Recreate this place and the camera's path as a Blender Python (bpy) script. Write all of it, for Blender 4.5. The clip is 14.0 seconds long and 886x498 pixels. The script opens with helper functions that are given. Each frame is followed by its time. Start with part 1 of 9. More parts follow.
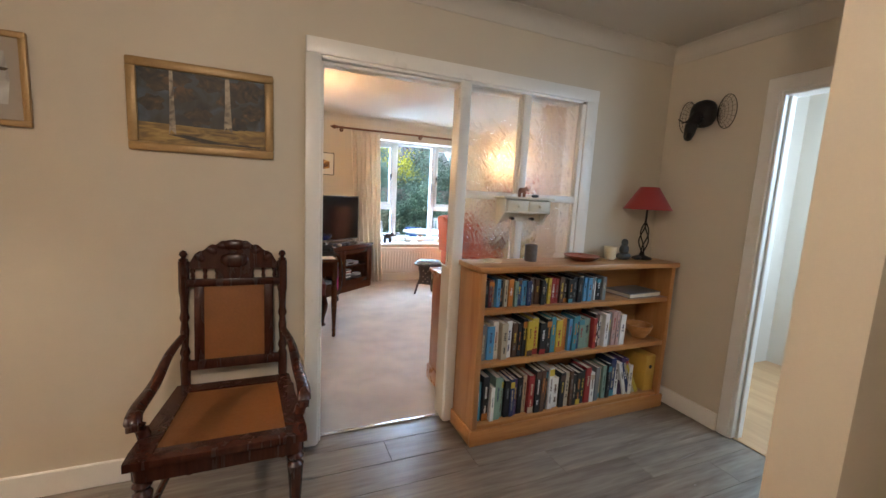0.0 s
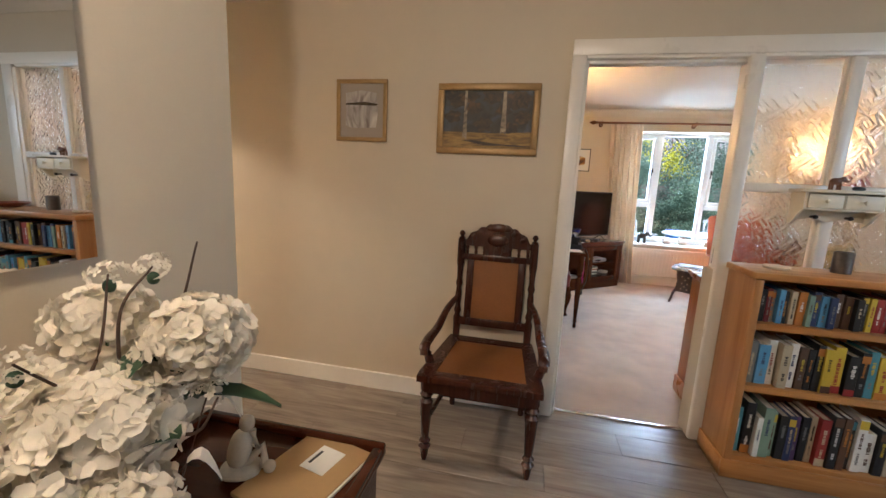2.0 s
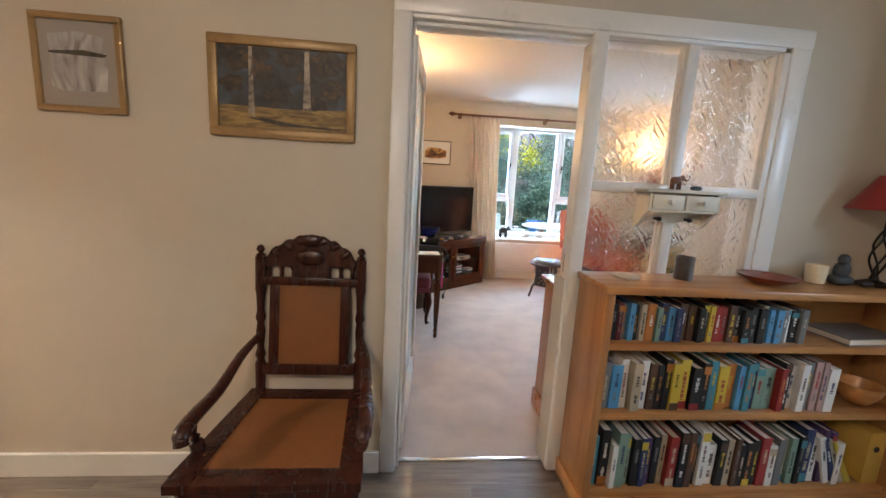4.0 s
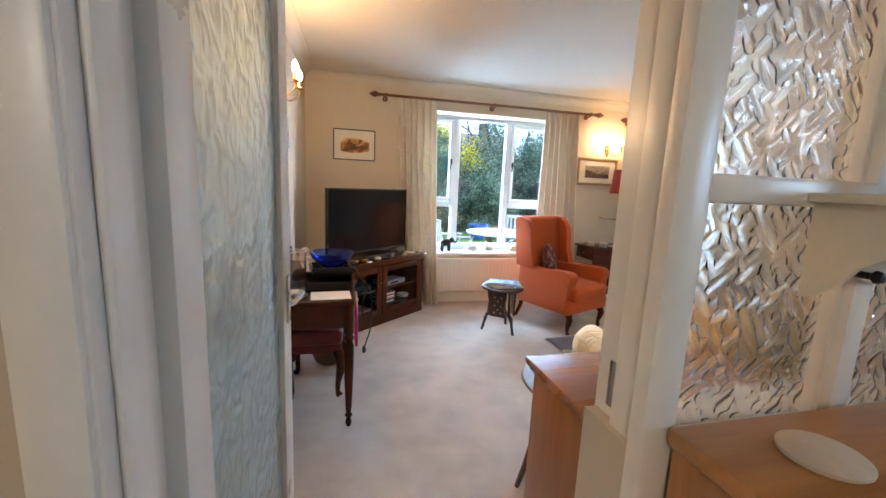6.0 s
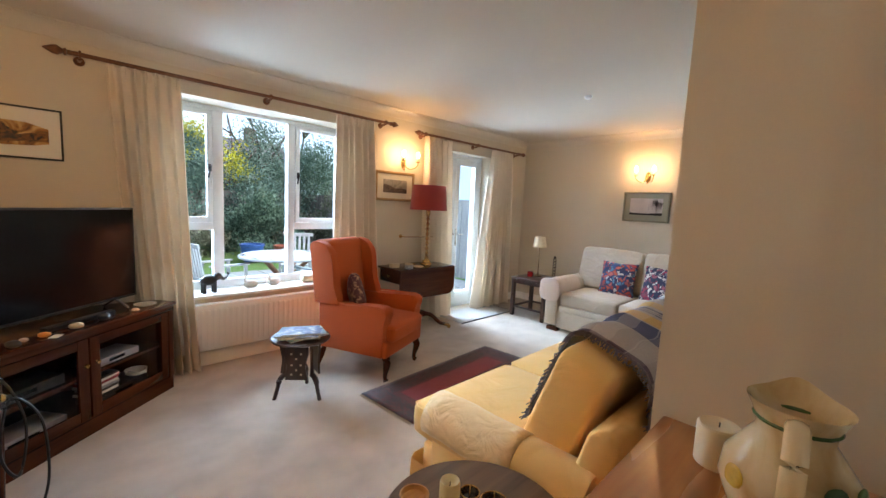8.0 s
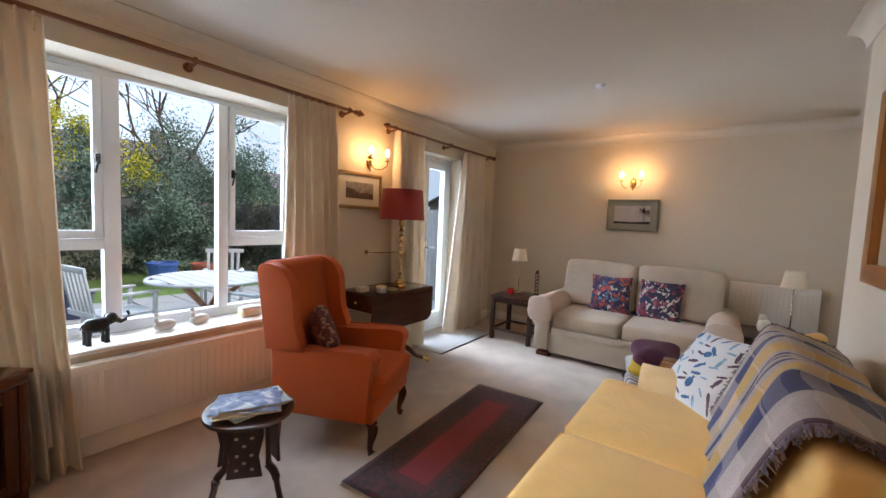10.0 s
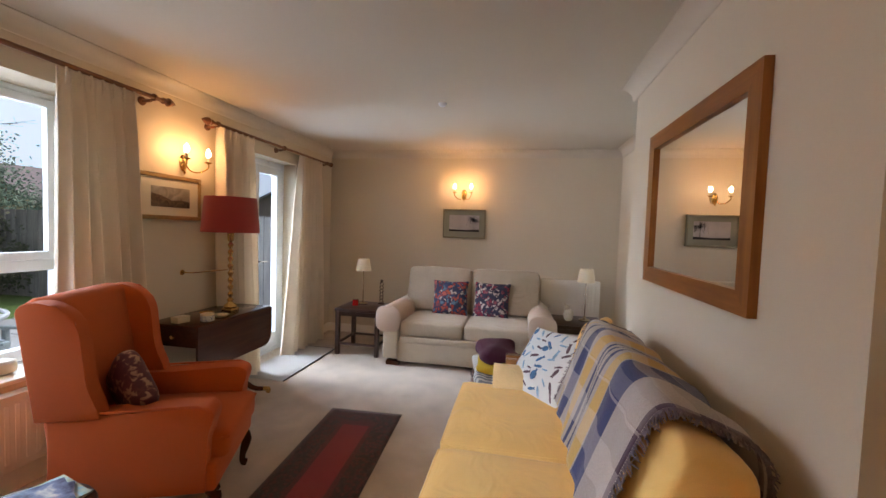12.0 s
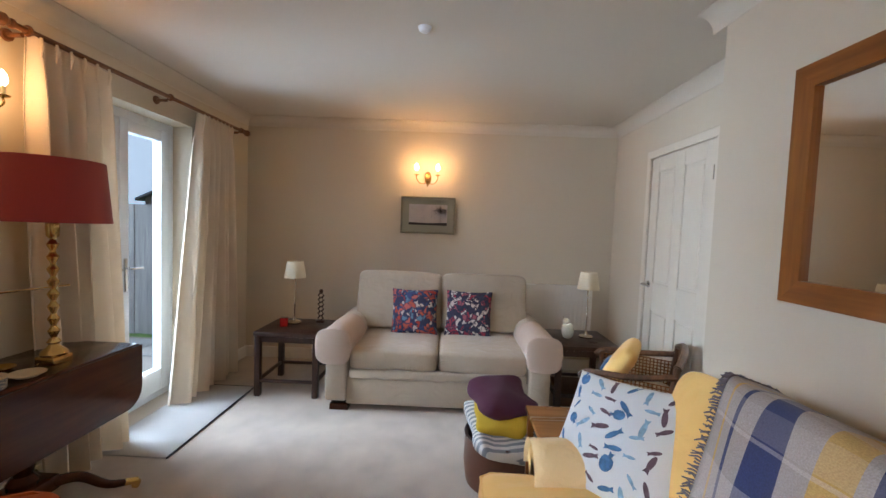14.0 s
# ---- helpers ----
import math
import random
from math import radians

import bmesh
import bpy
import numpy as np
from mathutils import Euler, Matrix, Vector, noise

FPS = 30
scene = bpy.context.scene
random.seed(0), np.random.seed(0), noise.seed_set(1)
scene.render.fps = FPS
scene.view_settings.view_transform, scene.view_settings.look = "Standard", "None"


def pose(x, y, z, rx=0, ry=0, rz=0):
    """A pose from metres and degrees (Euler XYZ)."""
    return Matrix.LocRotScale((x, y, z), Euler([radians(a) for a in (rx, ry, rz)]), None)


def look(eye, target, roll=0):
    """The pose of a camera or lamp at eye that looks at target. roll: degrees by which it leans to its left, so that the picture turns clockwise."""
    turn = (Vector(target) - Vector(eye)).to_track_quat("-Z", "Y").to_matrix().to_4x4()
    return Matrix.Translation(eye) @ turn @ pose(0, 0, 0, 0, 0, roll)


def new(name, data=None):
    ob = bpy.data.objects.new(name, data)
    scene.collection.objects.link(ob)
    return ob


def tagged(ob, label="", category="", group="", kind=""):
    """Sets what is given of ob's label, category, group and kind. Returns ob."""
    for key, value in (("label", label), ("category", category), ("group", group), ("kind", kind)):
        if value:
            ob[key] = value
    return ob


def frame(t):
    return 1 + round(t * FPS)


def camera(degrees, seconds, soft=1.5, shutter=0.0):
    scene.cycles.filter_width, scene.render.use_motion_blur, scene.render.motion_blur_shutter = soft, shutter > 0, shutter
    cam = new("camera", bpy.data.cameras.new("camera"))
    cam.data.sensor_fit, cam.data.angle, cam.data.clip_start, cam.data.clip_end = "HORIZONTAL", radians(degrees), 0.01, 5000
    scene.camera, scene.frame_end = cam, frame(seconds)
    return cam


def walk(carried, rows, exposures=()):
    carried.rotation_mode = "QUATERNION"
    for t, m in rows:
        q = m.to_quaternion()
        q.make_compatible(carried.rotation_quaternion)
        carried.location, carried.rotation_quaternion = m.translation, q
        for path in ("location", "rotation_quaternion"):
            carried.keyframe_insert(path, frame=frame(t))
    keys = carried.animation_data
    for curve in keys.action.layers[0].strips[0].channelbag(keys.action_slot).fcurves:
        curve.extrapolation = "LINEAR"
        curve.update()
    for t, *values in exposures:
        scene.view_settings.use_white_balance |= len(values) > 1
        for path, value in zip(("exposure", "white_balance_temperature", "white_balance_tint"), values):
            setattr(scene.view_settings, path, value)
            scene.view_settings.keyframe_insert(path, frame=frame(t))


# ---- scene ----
cam = camera(96.1, 14.0)
PATH = [
    (0, (0.363, 0.123, 1.372), (1.136, 1.948, 1.104), 3.0),
    (0.5, (0.354, 0.218, 1.351), (0.74, 2.161, 1.075), 2.9),
    (1, (0.332, 0.143, 1.349), (0.085, 2.106, 1.058), 2.7),
    (1.5, (0.316, 0.002, 1.339), (-0.098, 1.935, 1.033), 2.7),
    (2, (0.34, -0.057, 1.341), (-0.065, 1.872, 1.003), 2.8),
    (2.5, (0.371, -0.05, 1.352), (0.014, 1.886, 1.001), 2.8),
    (3, (0.416, 0.044, 1.341), (0.208, 2.003, 0.994), 2.9),
    (3.5, (0.495, 0.271, 1.365), (0.519, 2.242, 1.023), 3.0),
    (3.7, (0.53, 0.366, 1.374), (0.625, 2.334, 1.029), 3.1),
    (5.8, (0.807, 1.581, 1.358), (1.268, 3.5, 1.031), 2.8),
    (6, (0.839, 1.707, 1.373), (1.313, 3.623, 1.048), 2.6),
    (6.5, (0.882, 2.03, 1.374), (1.507, 3.903, 1.055), 2.7),
    (7, (0.924, 2.303, 1.426), (1.863, 4.042, 1.121), 2.9),
    (7.5, (1.008, 2.413, 1.424), (2.278, 3.937, 1.169), 2.8),
    (7.7, (1.024, 2.444, 1.419), (2.366, 3.908, 1.183), 2.8),
    (9.8, (1.278, 3.25, 1.351), (2.825, 4.508, 1.194), 2.5),
    (10, (1.312, 3.36, 1.366), (2.937, 4.516, 1.218), 2.5),
    (10.5, (1.358, 3.512, 1.409), (3.168, 4.357, 1.305), 2.4),
    (11, (1.303, 3.568, 1.425), (3.207, 4.173, 1.339), 2.2),
    (11.5, (1.267, 3.581, 1.422), (3.206, 4.066, 1.335), 2.1),
    (12, (1.324, 3.576, 1.42), (3.286, 3.953, 1.325), 1.9),
    (12.5, (1.48, 3.589, 1.409), (3.445, 3.944, 1.307), 1.9),
    (13, (1.708, 3.742, 1.392), (3.677, 4.075, 1.284), 2.0),
    (13.5, (1.968, 3.911, 1.386), (3.956, 4.094, 1.279), 2.2),
    (14, (2.344, 4.047, 1.387), (4.341, 4.08, 1.282), 2.2),
]
EXPOSE = [(0.0, 1.1, 5700, 14), (2.0, 1.1, 5900, 15), (3.5, 1.15, 5700, 15), (5.8, 0.92, 5500, 12), (6.5, 0.82, 5500, 12), (7.0, 0.58, 5900, 14), (7.5, 0.5, 6050, 14), (10.0, -0.15, 6600, 22), (10.5, -0.24, 7000, 25), (12.5, -0.2, 6900, 23), (14.0, -0.2, 6350, 19)]
walk(cam, [(t, look(eye, target, roll)) for t, eye, target, roll in PATH], EXPOSE)

# ---- world and lamps ----
world = bpy.data.worlds.new("sky")
scene.world = world
world.use_nodes = True
wn = world.node_tree
sky = wn.nodes.new("ShaderNodeTexSky")
sky.sky_type, sky.sun_disc = "NISHITA", False
sky.sun_elevation, sky.sun_rotation = radians(38), radians(141)
sky.dust_density, sky.ozone_density, sky.air_density = 10.0, 0.3, 1.0
wn.nodes["Background"].inputs["Strength"].default_value = 0.15
wn.links.new(sky.outputs[0], wn.nodes["Background"].inputs["Color"])
sun = new("sun", bpy.data.lights.new("sun", "SUN"))
sun.data.energy, sun.data.angle, sun.data.color = 2.0, radians(15), (0.93, 0.96, 1.0)
sun.matrix_world = look((0, 0, 8), (-1.2, 1.5, 5.7))


def area_lamp(name, eye, target, w, h, watts, colour):
    d = bpy.data.lights.new(name, "AREA")
    d.shape, d.size, d.size_y, d.energy, d.color = "RECTANGLE", w, h, watts, colour
    ob = new(name, d)
    ob.matrix_world = look(eye, target)
    return ob


def bulb_lamp(name, where, watts, colour=(1, 0.62, 0.28), size=0.03):
    d = bpy.data.lights.new(name, "POINT")
    d.energy, d.color, d.shadow_soft_size = watts, colour, size
    ob = new(name, d)
    ob.location = where
    return ob


DAY = (0.62, 0.83, 1.0)
HALLWARM = (1.0, 0.83, 0.62)
# added lamps out of view, standing in for sky light by the openings
area_lamp("garden_sky_high", (2.8, 11.5, 4.22), (2.8, 3.0, 0.6), 10.0, 1.6, 1050, DAY)
area_lamp("garden_sky_west", (0.3, 7.8, 1.75), (0.3, 0.0, 1.6), 3.2, 2.6, 370, DAY)
area_lamp("garden_sky_east", (4.95, 7.5, 1.6), (3.5, 2.85, 1.3), 1.2, 2.4, 230, DAY)
# two unseen lamps added inside the side room to brighten it
area_lamp("side_room_fill_end", (4.5, 1.3, 1.5), (2.9, 1.25, 1.1), 1.2, 1.8, 18, DAY)
area_lamp("side_room_fill_south", (3.8, 0.64, 1.7), (3.9, 2.2, 1.0), 1.2, 1.0, 26, DAY)
# warm bulbs of the hall, out of view
bulb_lamp("hall_ceiling_bulb", (0.0, -0.25, 2.28), 25, HALLWARM, 0.08)
bulb_lamp("passage_bulb", (-3.6, 1.55, 2.35), 115, HALLWARM, 0.07)

# ---- materials ----
def rgb(c, k=1.0):
    return (min(c[0] * k, 1), min(c[1] * k, 1), min(c[2] * k, 1), 1)


def base_mat(name):
    m = bpy.data.materials.new(name)
    m.use_nodes = True
    return m, m.node_tree.nodes, m.node_tree.links, m.node_tree.nodes["Principled BSDF"]


def mat(name, col, rough=0.6, metal=0.0, var=0.10, scale=3.0, fine=70.0, bump=0.15, stretch=(1, 1, 1), spec=0.5, sheen=0.0, depth=0.003):
    """Colour that varies at two scales, roughness that varies, and fine relief."""
    m, n, l, p = base_mat(name)
    tc, mp = n.new("ShaderNodeTexCoord"), n.new("ShaderNodeMapping")
    mp.inputs["Scale"].default_value = stretch
    l.new(tc.outputs["Object"], mp.inputs["Vector"])
    a, b = n.new("ShaderNodeTexNoise"), n.new("ShaderNodeTexNoise")
    a.inputs["Scale"].default_value, a.inputs["Detail"].default_value = scale, 5
    b.inputs["Scale"].default_value, b.inputs["Detail"].default_value = fine, 4
    for t in (a, b):
        l.new(mp.outputs[0], t.inputs["Vector"])
    mix = n.new("ShaderNodeMath")
    mix.operation = "MULTIPLY_ADD"
    mix.inputs[1].default_value = 0.6
    half = n.new("ShaderNodeMath")
    half.operation, half.inputs[1].default_value = "MULTIPLY", 0.4
    l.new(a.outputs["Fac"], mix.inputs[0])
    l.new(b.outputs["Fac"], half.inputs[0])
    l.new(half.outputs[0], mix.inputs[2])
    r = n.new("ShaderNodeValToRGB")
    r.color_ramp.elements[0].position, r.color_ramp.elements[1].position = 0.3, 0.7
    r.color_ramp.elements[0].color, r.color_ramp.elements[1].color = rgb(col, 1 - var), rgb(col, 1 + var)
    l.new(mix.outputs[0], r.inputs[0])
    l.new(r.outputs[0], p.inputs["Base Color"])
    rr = n.new("ShaderNodeMapRange")
    rr.inputs["To Min"].default_value, rr.inputs["To Max"].default_value = max(rough - 0.08, 0.02), min(rough + 0.08, 1)
    l.new(a.outputs["Fac"], rr.inputs["Value"])
    l.new(rr.outputs[0], p.inputs["Roughness"])
    p.inputs["Metallic"].default_value = metal
    p.inputs["Specular IOR Level"].default_value = spec
    if sheen:
        p.inputs["Sheen Weight"].default_value = sheen
    if bump:
        bp = n.new("ShaderNodeBump")
        bp.inputs["Strength"].default_value, bp.inputs["Distance"].default_value = bump, depth
        l.new(b.outputs["Fac"], bp.inputs["Height"])
        l.new(bp.outputs[0], p.inputs["Normal"])
    return m


def wood(name, dark, light, rough=0.4, axis=0, grain=14.0, bump=0.08, rnd=0.0, spec=0.5):
    """Wood with grain that runs along one axis of the piece."""
    m, n, l, p = base_mat(name)
    tc, mp = n.new("ShaderNodeTexCoord"), n.new("ShaderNodeMapping")
    st = [grain, grain, grain]
    st[axis] = grain * 0.08
    mp.inputs["Scale"].default_value = st
    l.new(tc.outputs["Object"], mp.inputs["Vector"])
    if rnd:
        oi, ad = n.new("ShaderNodeObjectInfo"), n.new("ShaderNodeVectorMath")
        sc = n.new("ShaderNodeVectorMath")
        sc.operation, sc.inputs[1].default_value = "SCALE", (1, 1, 1)
        sc.inputs["Scale"].default_value = 40
        l.new(oi.outputs["Random"], sc.inputs[0])
        l.new(mp.outputs[0], ad.inputs[0])
        l.new(sc.outputs[0], ad.inputs[1])
        vec = ad.outputs[0]
    else:
        vec = mp.outputs[0]
    a, b = n.new("ShaderNodeTexNoise"), n.new("ShaderNodeTexNoise")
    a.inputs["Scale"].default_value, a.inputs["Detail"].default_value, a.inputs["Distortion"].default_value = 1.0, 6, 1.2
    b.inputs["Scale"].default_value, b.inputs["Detail"].default_value = 6.0, 3
    l.new(vec, a.inputs["Vector"])
    l.new(vec, b.inputs["Vector"])
    mx = n.new("ShaderNodeMath")
    mx.operation, mx.inputs[1].default_value = "MULTIPLY_ADD", 0.7
    hf = n.new("ShaderNodeMath")
    hf.operation, hf.inputs[1].default_value = "MULTIPLY", 0.3
    l.new(b.outputs["Fac"], hf.inputs[0])
    l.new(a.outputs["Fac"], mx.inputs[0])
    l.new(hf.outputs[0], mx.inputs[2])
    r = n.new("ShaderNodeValToRGB")
    e = r.color_ramp.elements
    e[0].position, e[1].position, e[0].color, e[1].color = 0.33, 0.66, rgb(dark), rgb(light)
    l.new(mx.outputs[0], r.inputs[0])
    l.new(r.outputs[0], p.inputs["Base Color"])
    rr = n.new("ShaderNodeMapRange")
    rr.inputs["To Min"].default_value, rr.inputs["To Max"].default_value = rough + 0.08, max(rough - 0.08, 0.05)
    l.new(a.outputs["Fac"], rr.inputs["Value"])
    l.new(rr.outputs[0], p.inputs["Roughness"])
    p.inputs["Specular IOR Level"].default_value = spec
    bp = n.new("ShaderNodeBump")
    bp.inputs["Strength"].default_value, bp.inputs["Distance"].default_value = bump, 0.002
    l.new(b.outputs["Fac"], bp.inputs["Height"])
    l.new(bp.outputs[0], p.inputs["Normal"])
    return m


def glow(name, col, strength):
    m, n, l, p = base_mat(name)
    p.inputs["Base Color"].default_value = rgb(col)
    p.inputs["Emission Color"].default_value = rgb(col)
    p.inputs["Emission Strength"].default_value = strength
    return m


def glass(name, col=(1, 1, 1), rough=0.0, ior=1.45, bump=0.0, scale=40.0):
    m, n, l, p = base_mat(name)
    p.inputs["Base Color"].default_value = rgb(col)
    p.inputs["Transmission Weight"].default_value = 1
    p.inputs["Roughness"].default_value, p.inputs["IOR"].default_value = rough, ior
    if bump:
        tc, v, bp = n.new("ShaderNodeTexCoord"), n.new("ShaderNodeTexVoronoi"), n.new("ShaderNodeBump")
        v.feature, v.inputs["Scale"].default_value = "SMOOTH_F1", scale
        ns, mx = n.new("ShaderNodeTexNoise"), n.new("ShaderNodeMixRGB")
        ns.inputs["Scale"].default_value = scale * 0.5
        mx.inputs[0].default_value = 0.06
        l.new(tc.outputs["Object"], ns.inputs["Vector"])
        l.new(tc.outputs["Object"], mx.inputs[1])
        l.new(ns.outputs["Color"], mx.inputs[2])
        l.new(mx.outputs[0], v.inputs["Vector"])
        bp.inputs["Strength"].default_value, bp.inputs["Distance"].default_value = bump, 0.01
        l.new(v.outputs["Distance"], bp.inputs["Height"])
        l.new(bp.outputs[0], p.inputs["Normal"])
    return m


def embossed(name, col, rough, bump):
    """Obscure glass pressed with slender leaves lying two ways."""
    m, n, l, p = base_mat(name)
    p.inputs["Base Color"].default_value = rgb(col)
    p.inputs["Transmission Weight"].default_value, p.inputs["Roughness"].default_value, p.inputs["IOR"].default_value = 1, rough, 1.45
    tc, lo = n.new("ShaderNodeTexCoord"), n.new("ShaderNodeMath")
    lo.operation = "MINIMUM"
    for k, turn in enumerate((38, -52)):
        rot, mp, v = n.new("ShaderNodeMapping"), n.new("ShaderNodeMapping"), n.new("ShaderNodeTexVoronoi")
        rot.inputs["Rotation"].default_value = (0, radians(turn), 0)
        mp.inputs["Scale"].default_value = (15, 6, 42)
        v.feature, v.inputs["Scale"].default_value = "SMOOTH_F1", 1.0
        v.inputs["Smoothness"].default_value = 0.5
        l.new(tc.outputs["Object"], rot.inputs["Vector"])
        l.new(rot.outputs[0], mp.inputs["Vector"])
        l.new(mp.outputs[0], v.inputs["Vector"])
        l.new(v.outputs["Distance"], lo.inputs[k])
    bp = n.new("ShaderNodeBump")
    bp.inputs["Strength"].default_value, bp.inputs["Distance"].default_value = bump, 0.011
    l.new(lo.outputs[0], bp.inputs["Height"])
    l.new(bp.outputs[0], p.inputs["Normal"])
    return m


def hammered(name, col, rough, bump):
    """Obscure glass with soft flowing dimples."""
    m, n, l, p = base_mat(name)
    p.inputs["Base Color"].default_value = rgb(col)
    p.inputs["Transmission Weight"].default_value, p.inputs["Roughness"].default_value, p.inputs["IOR"].default_value = 1, rough, 1.45
    tc, mp, a, bp = n.new("ShaderNodeTexCoord"), n.new("ShaderNodeMapping"), n.new("ShaderNodeTexNoise"), n.new("ShaderNodeBump")
    mp.inputs["Scale"].default_value = (1.0, 1.0, 0.75)
    a.inputs["Scale"].default_value, a.inputs["Detail"].default_value, a.inputs["Distortion"].default_value = 20.0, 1.0, 0.7
    bp.inputs["Strength"].default_value, bp.inputs["Distance"].default_value = bump, 0.030
    l.new(tc.outputs["Object"], mp.inputs["Vector"])
    l.new(mp.outputs[0], a.inputs["Vector"])
    l.new(a.outputs["Fac"], bp.inputs["Height"])
    l.new(bp.outputs[0], p.inputs["Normal"])
    return m


def folds(m, scale=6.0, dist=0.02, strength=0.6, stretch=(1, 1, 1)):
    """Soft creases of a loose cloth under the fine weave."""
    n, l = m.node_tree.nodes, m.node_tree.links
    tc, mp, nz, bp = n.new("ShaderNodeTexCoord"), n.new("ShaderNodeMapping"), n.new("ShaderNodeTexNoise"), n.new("ShaderNodeBump")
    mp.inputs["Scale"].default_value = stretch
    nz.inputs["Scale"].default_value, nz.inputs["Detail"].default_value, nz.inputs["Distortion"].default_value = scale, 2.5, 1.6
    bp.inputs["Strength"].default_value, bp.inputs["Distance"].default_value = strength, dist
    l.new(tc.outputs["Object"], mp.inputs["Vector"])
    l.new(mp.outputs[0], nz.inputs["Vector"])
    l.new(nz.outputs["Fac"], bp.inputs["Height"])
    for x in n:
        if x.type == "BUMP" and x != bp:
            l.new(bp.outputs[0], x.inputs["Normal"])
    return m


WALL = mat("wall_paint", (0.60, 0.52, 0.40), 0.62, var=0.025, scale=1.2, fine=160, bump=0.10, spec=0.35, depth=0.001)
CEIL = mat("ceiling_paint", (0.58, 0.52, 0.43), 0.75, var=0.02, scale=1.0, fine=120, bump=0.08, spec=0.3, depth=0.001)
GLOSS = mat("white_gloss_paint", (0.82, 0.78, 0.71), 0.30, var=0.03, scale=4, fine=50, bump=0.05, depth=0.001)
UPVC = mat("white_plastic", (0.72, 0.76, 0.80), 0.30, var=0.02, fine=40, bump=0.02)
CARPET = mat("carpet_wool", (0.49, 0.405, 0.325), 0.95, var=0.24, scale=4.5, fine=420, bump=0.55, spec=0.15, sheen=0.2, depth=0.006)
MAHOG = wood("mahogany", (0.040, 0.009, 0.003), (0.085, 0.022, 0.008), 0.16, axis=0, grain=9, bump=0.02, spec=0.32)
MAHOGZ = wood("mahogany_upright", (0.038, 0.009, 0.003), (0.080, 0.021, 0.008), 0.18, axis=2, grain=9, bump=0.02, spec=0.32)
CHAIRWOOD = wood("carved_dark_oak", (0.022, 0.0065, 0.004), (0.068, 0.020, 0.011), 0.26, axis=2, grain=18, spec=0.35)
PINE = wood("waxed_pine", (0.32, 0.13, 0.035), (0.50, 0.245, 0.08), 0.32, axis=0, grain=9)
PINEZ = wood("waxed_pine_upright", (0.32, 0.13, 0.035), (0.48, 0.235, 0.08), 0.34, axis=2, grain=9)
ORANGE = mat("orange_wool", (0.42, 0.078, 0.013), 0.85, var=0.08, scale=4, fine=300, bump=0.35, spec=0.2, sheen=0.08, depth=0.002)
YELLOW = folds(mat("yellow_cotton", (0.88, 0.545, 0.175), 0.85, var=0.06, scale=5, fine=350, bump=0.30, spec=0.2, sheen=0.2, depth=0.002), 5.0, 0.03, 0.42)
CREAM = folds(mat("cream_chenille", (0.45, 0.375, 0.285), 0.85, var=0.09, scale=5, fine=260, bump=0.4, spec=0.2, sheen=0.25, depth=0.002), 6.0, 0.03, 0.45)
CURTAIN = mat("curtain_linen", (0.78, 0.68, 0.55), 0.85, var=0.05, scale=6, fine=300, bump=0.3, spec=0.2, sheen=0.2, depth=0.001)
def sheer(m, share):
    """Let some daylight through a cloth."""
    n, l = m.node_tree.nodes, m.node_tree.links
    tr, mx = n.new("ShaderNodeBsdfTranslucent"), n.new("ShaderNodeMixShader")
    p, out = n["Principled BSDF"], n["Material Output"]
    l.new(p.inputs["Base Color"].links[0].from_socket, tr.inputs["Color"])
    mx.inputs[0].default_value = share
    l.new(p.outputs[0], mx.inputs[1])
    l.new(tr.outputs[0], mx.inputs[2])
    l.new(mx.outputs[0], out.inputs["Surface"])


sheer(CURTAIN, 0.22)
BLACK = mat("black_plastic", (0.012, 0.012, 0.013), 0.30, var=0.1, bump=0.03)
SCREEN = mat("dark_screen", (0.006, 0.006, 0.007), 0.16, var=0.05, bump=0.0, spec=0.22)
BRASS = mat("aged_brass", (0.62, 0.40, 0.14), 0.25, 1.0, var=0.12, scale=20, bump=0.03)
CHROME = mat("satin_steel", (0.62, 0.62, 0.62), 0.22, 1.0, var=0.05, scale=20, bump=0.02)
WINDOWGLASS = glass("clear_glass", (0.98, 0.99, 1.0), 0.0, 1.1)
WINDOWGLASS.node_tree.nodes["Principled BSDF"].inputs["Specular IOR Level"].default_value = 0.05
MIRROR = mat("mirror_silver", (0.90, 0.90, 0.88), 0.02, 1.0, var=0.0, bump=0.0)
MIRROR.node_tree.nodes["Principled BSDF"].inputs["Roughness"].default_value = 0.01
for link in list(MIRROR.node_tree.links):
    if link.to_socket.name == "Roughness":
        MIRROR.node_tree.links.remove(link)


# ---- shapes ----
def box(bm, x0, x1, y0, y1, z0, z1, bevel=0.0, seg=2, turn=None):
    """A box between two corners, with rounded edges."""
    r = bmesh.ops.create_cube(bm, size=1.0)
    v = r["verts"]
    m = Matrix.Translation(((x0 + x1) / 2, (y0 + y1) / 2, (z0 + z1) / 2)) @ Matrix.Diagonal((abs(x1 - x0), abs(y1 - y0), abs(z1 - z0), 1))
    if turn is not None:
        m = turn @ m
    bmesh.ops.transform(bm, matrix=m, verts=v)
    if bevel:
        es = list({e for w in v for e in w.link_edges})
        bmesh.ops.bevel(bm, geom=es, offset=bevel, segments=seg, profile=0.5, affect="EDGES")
    return bm


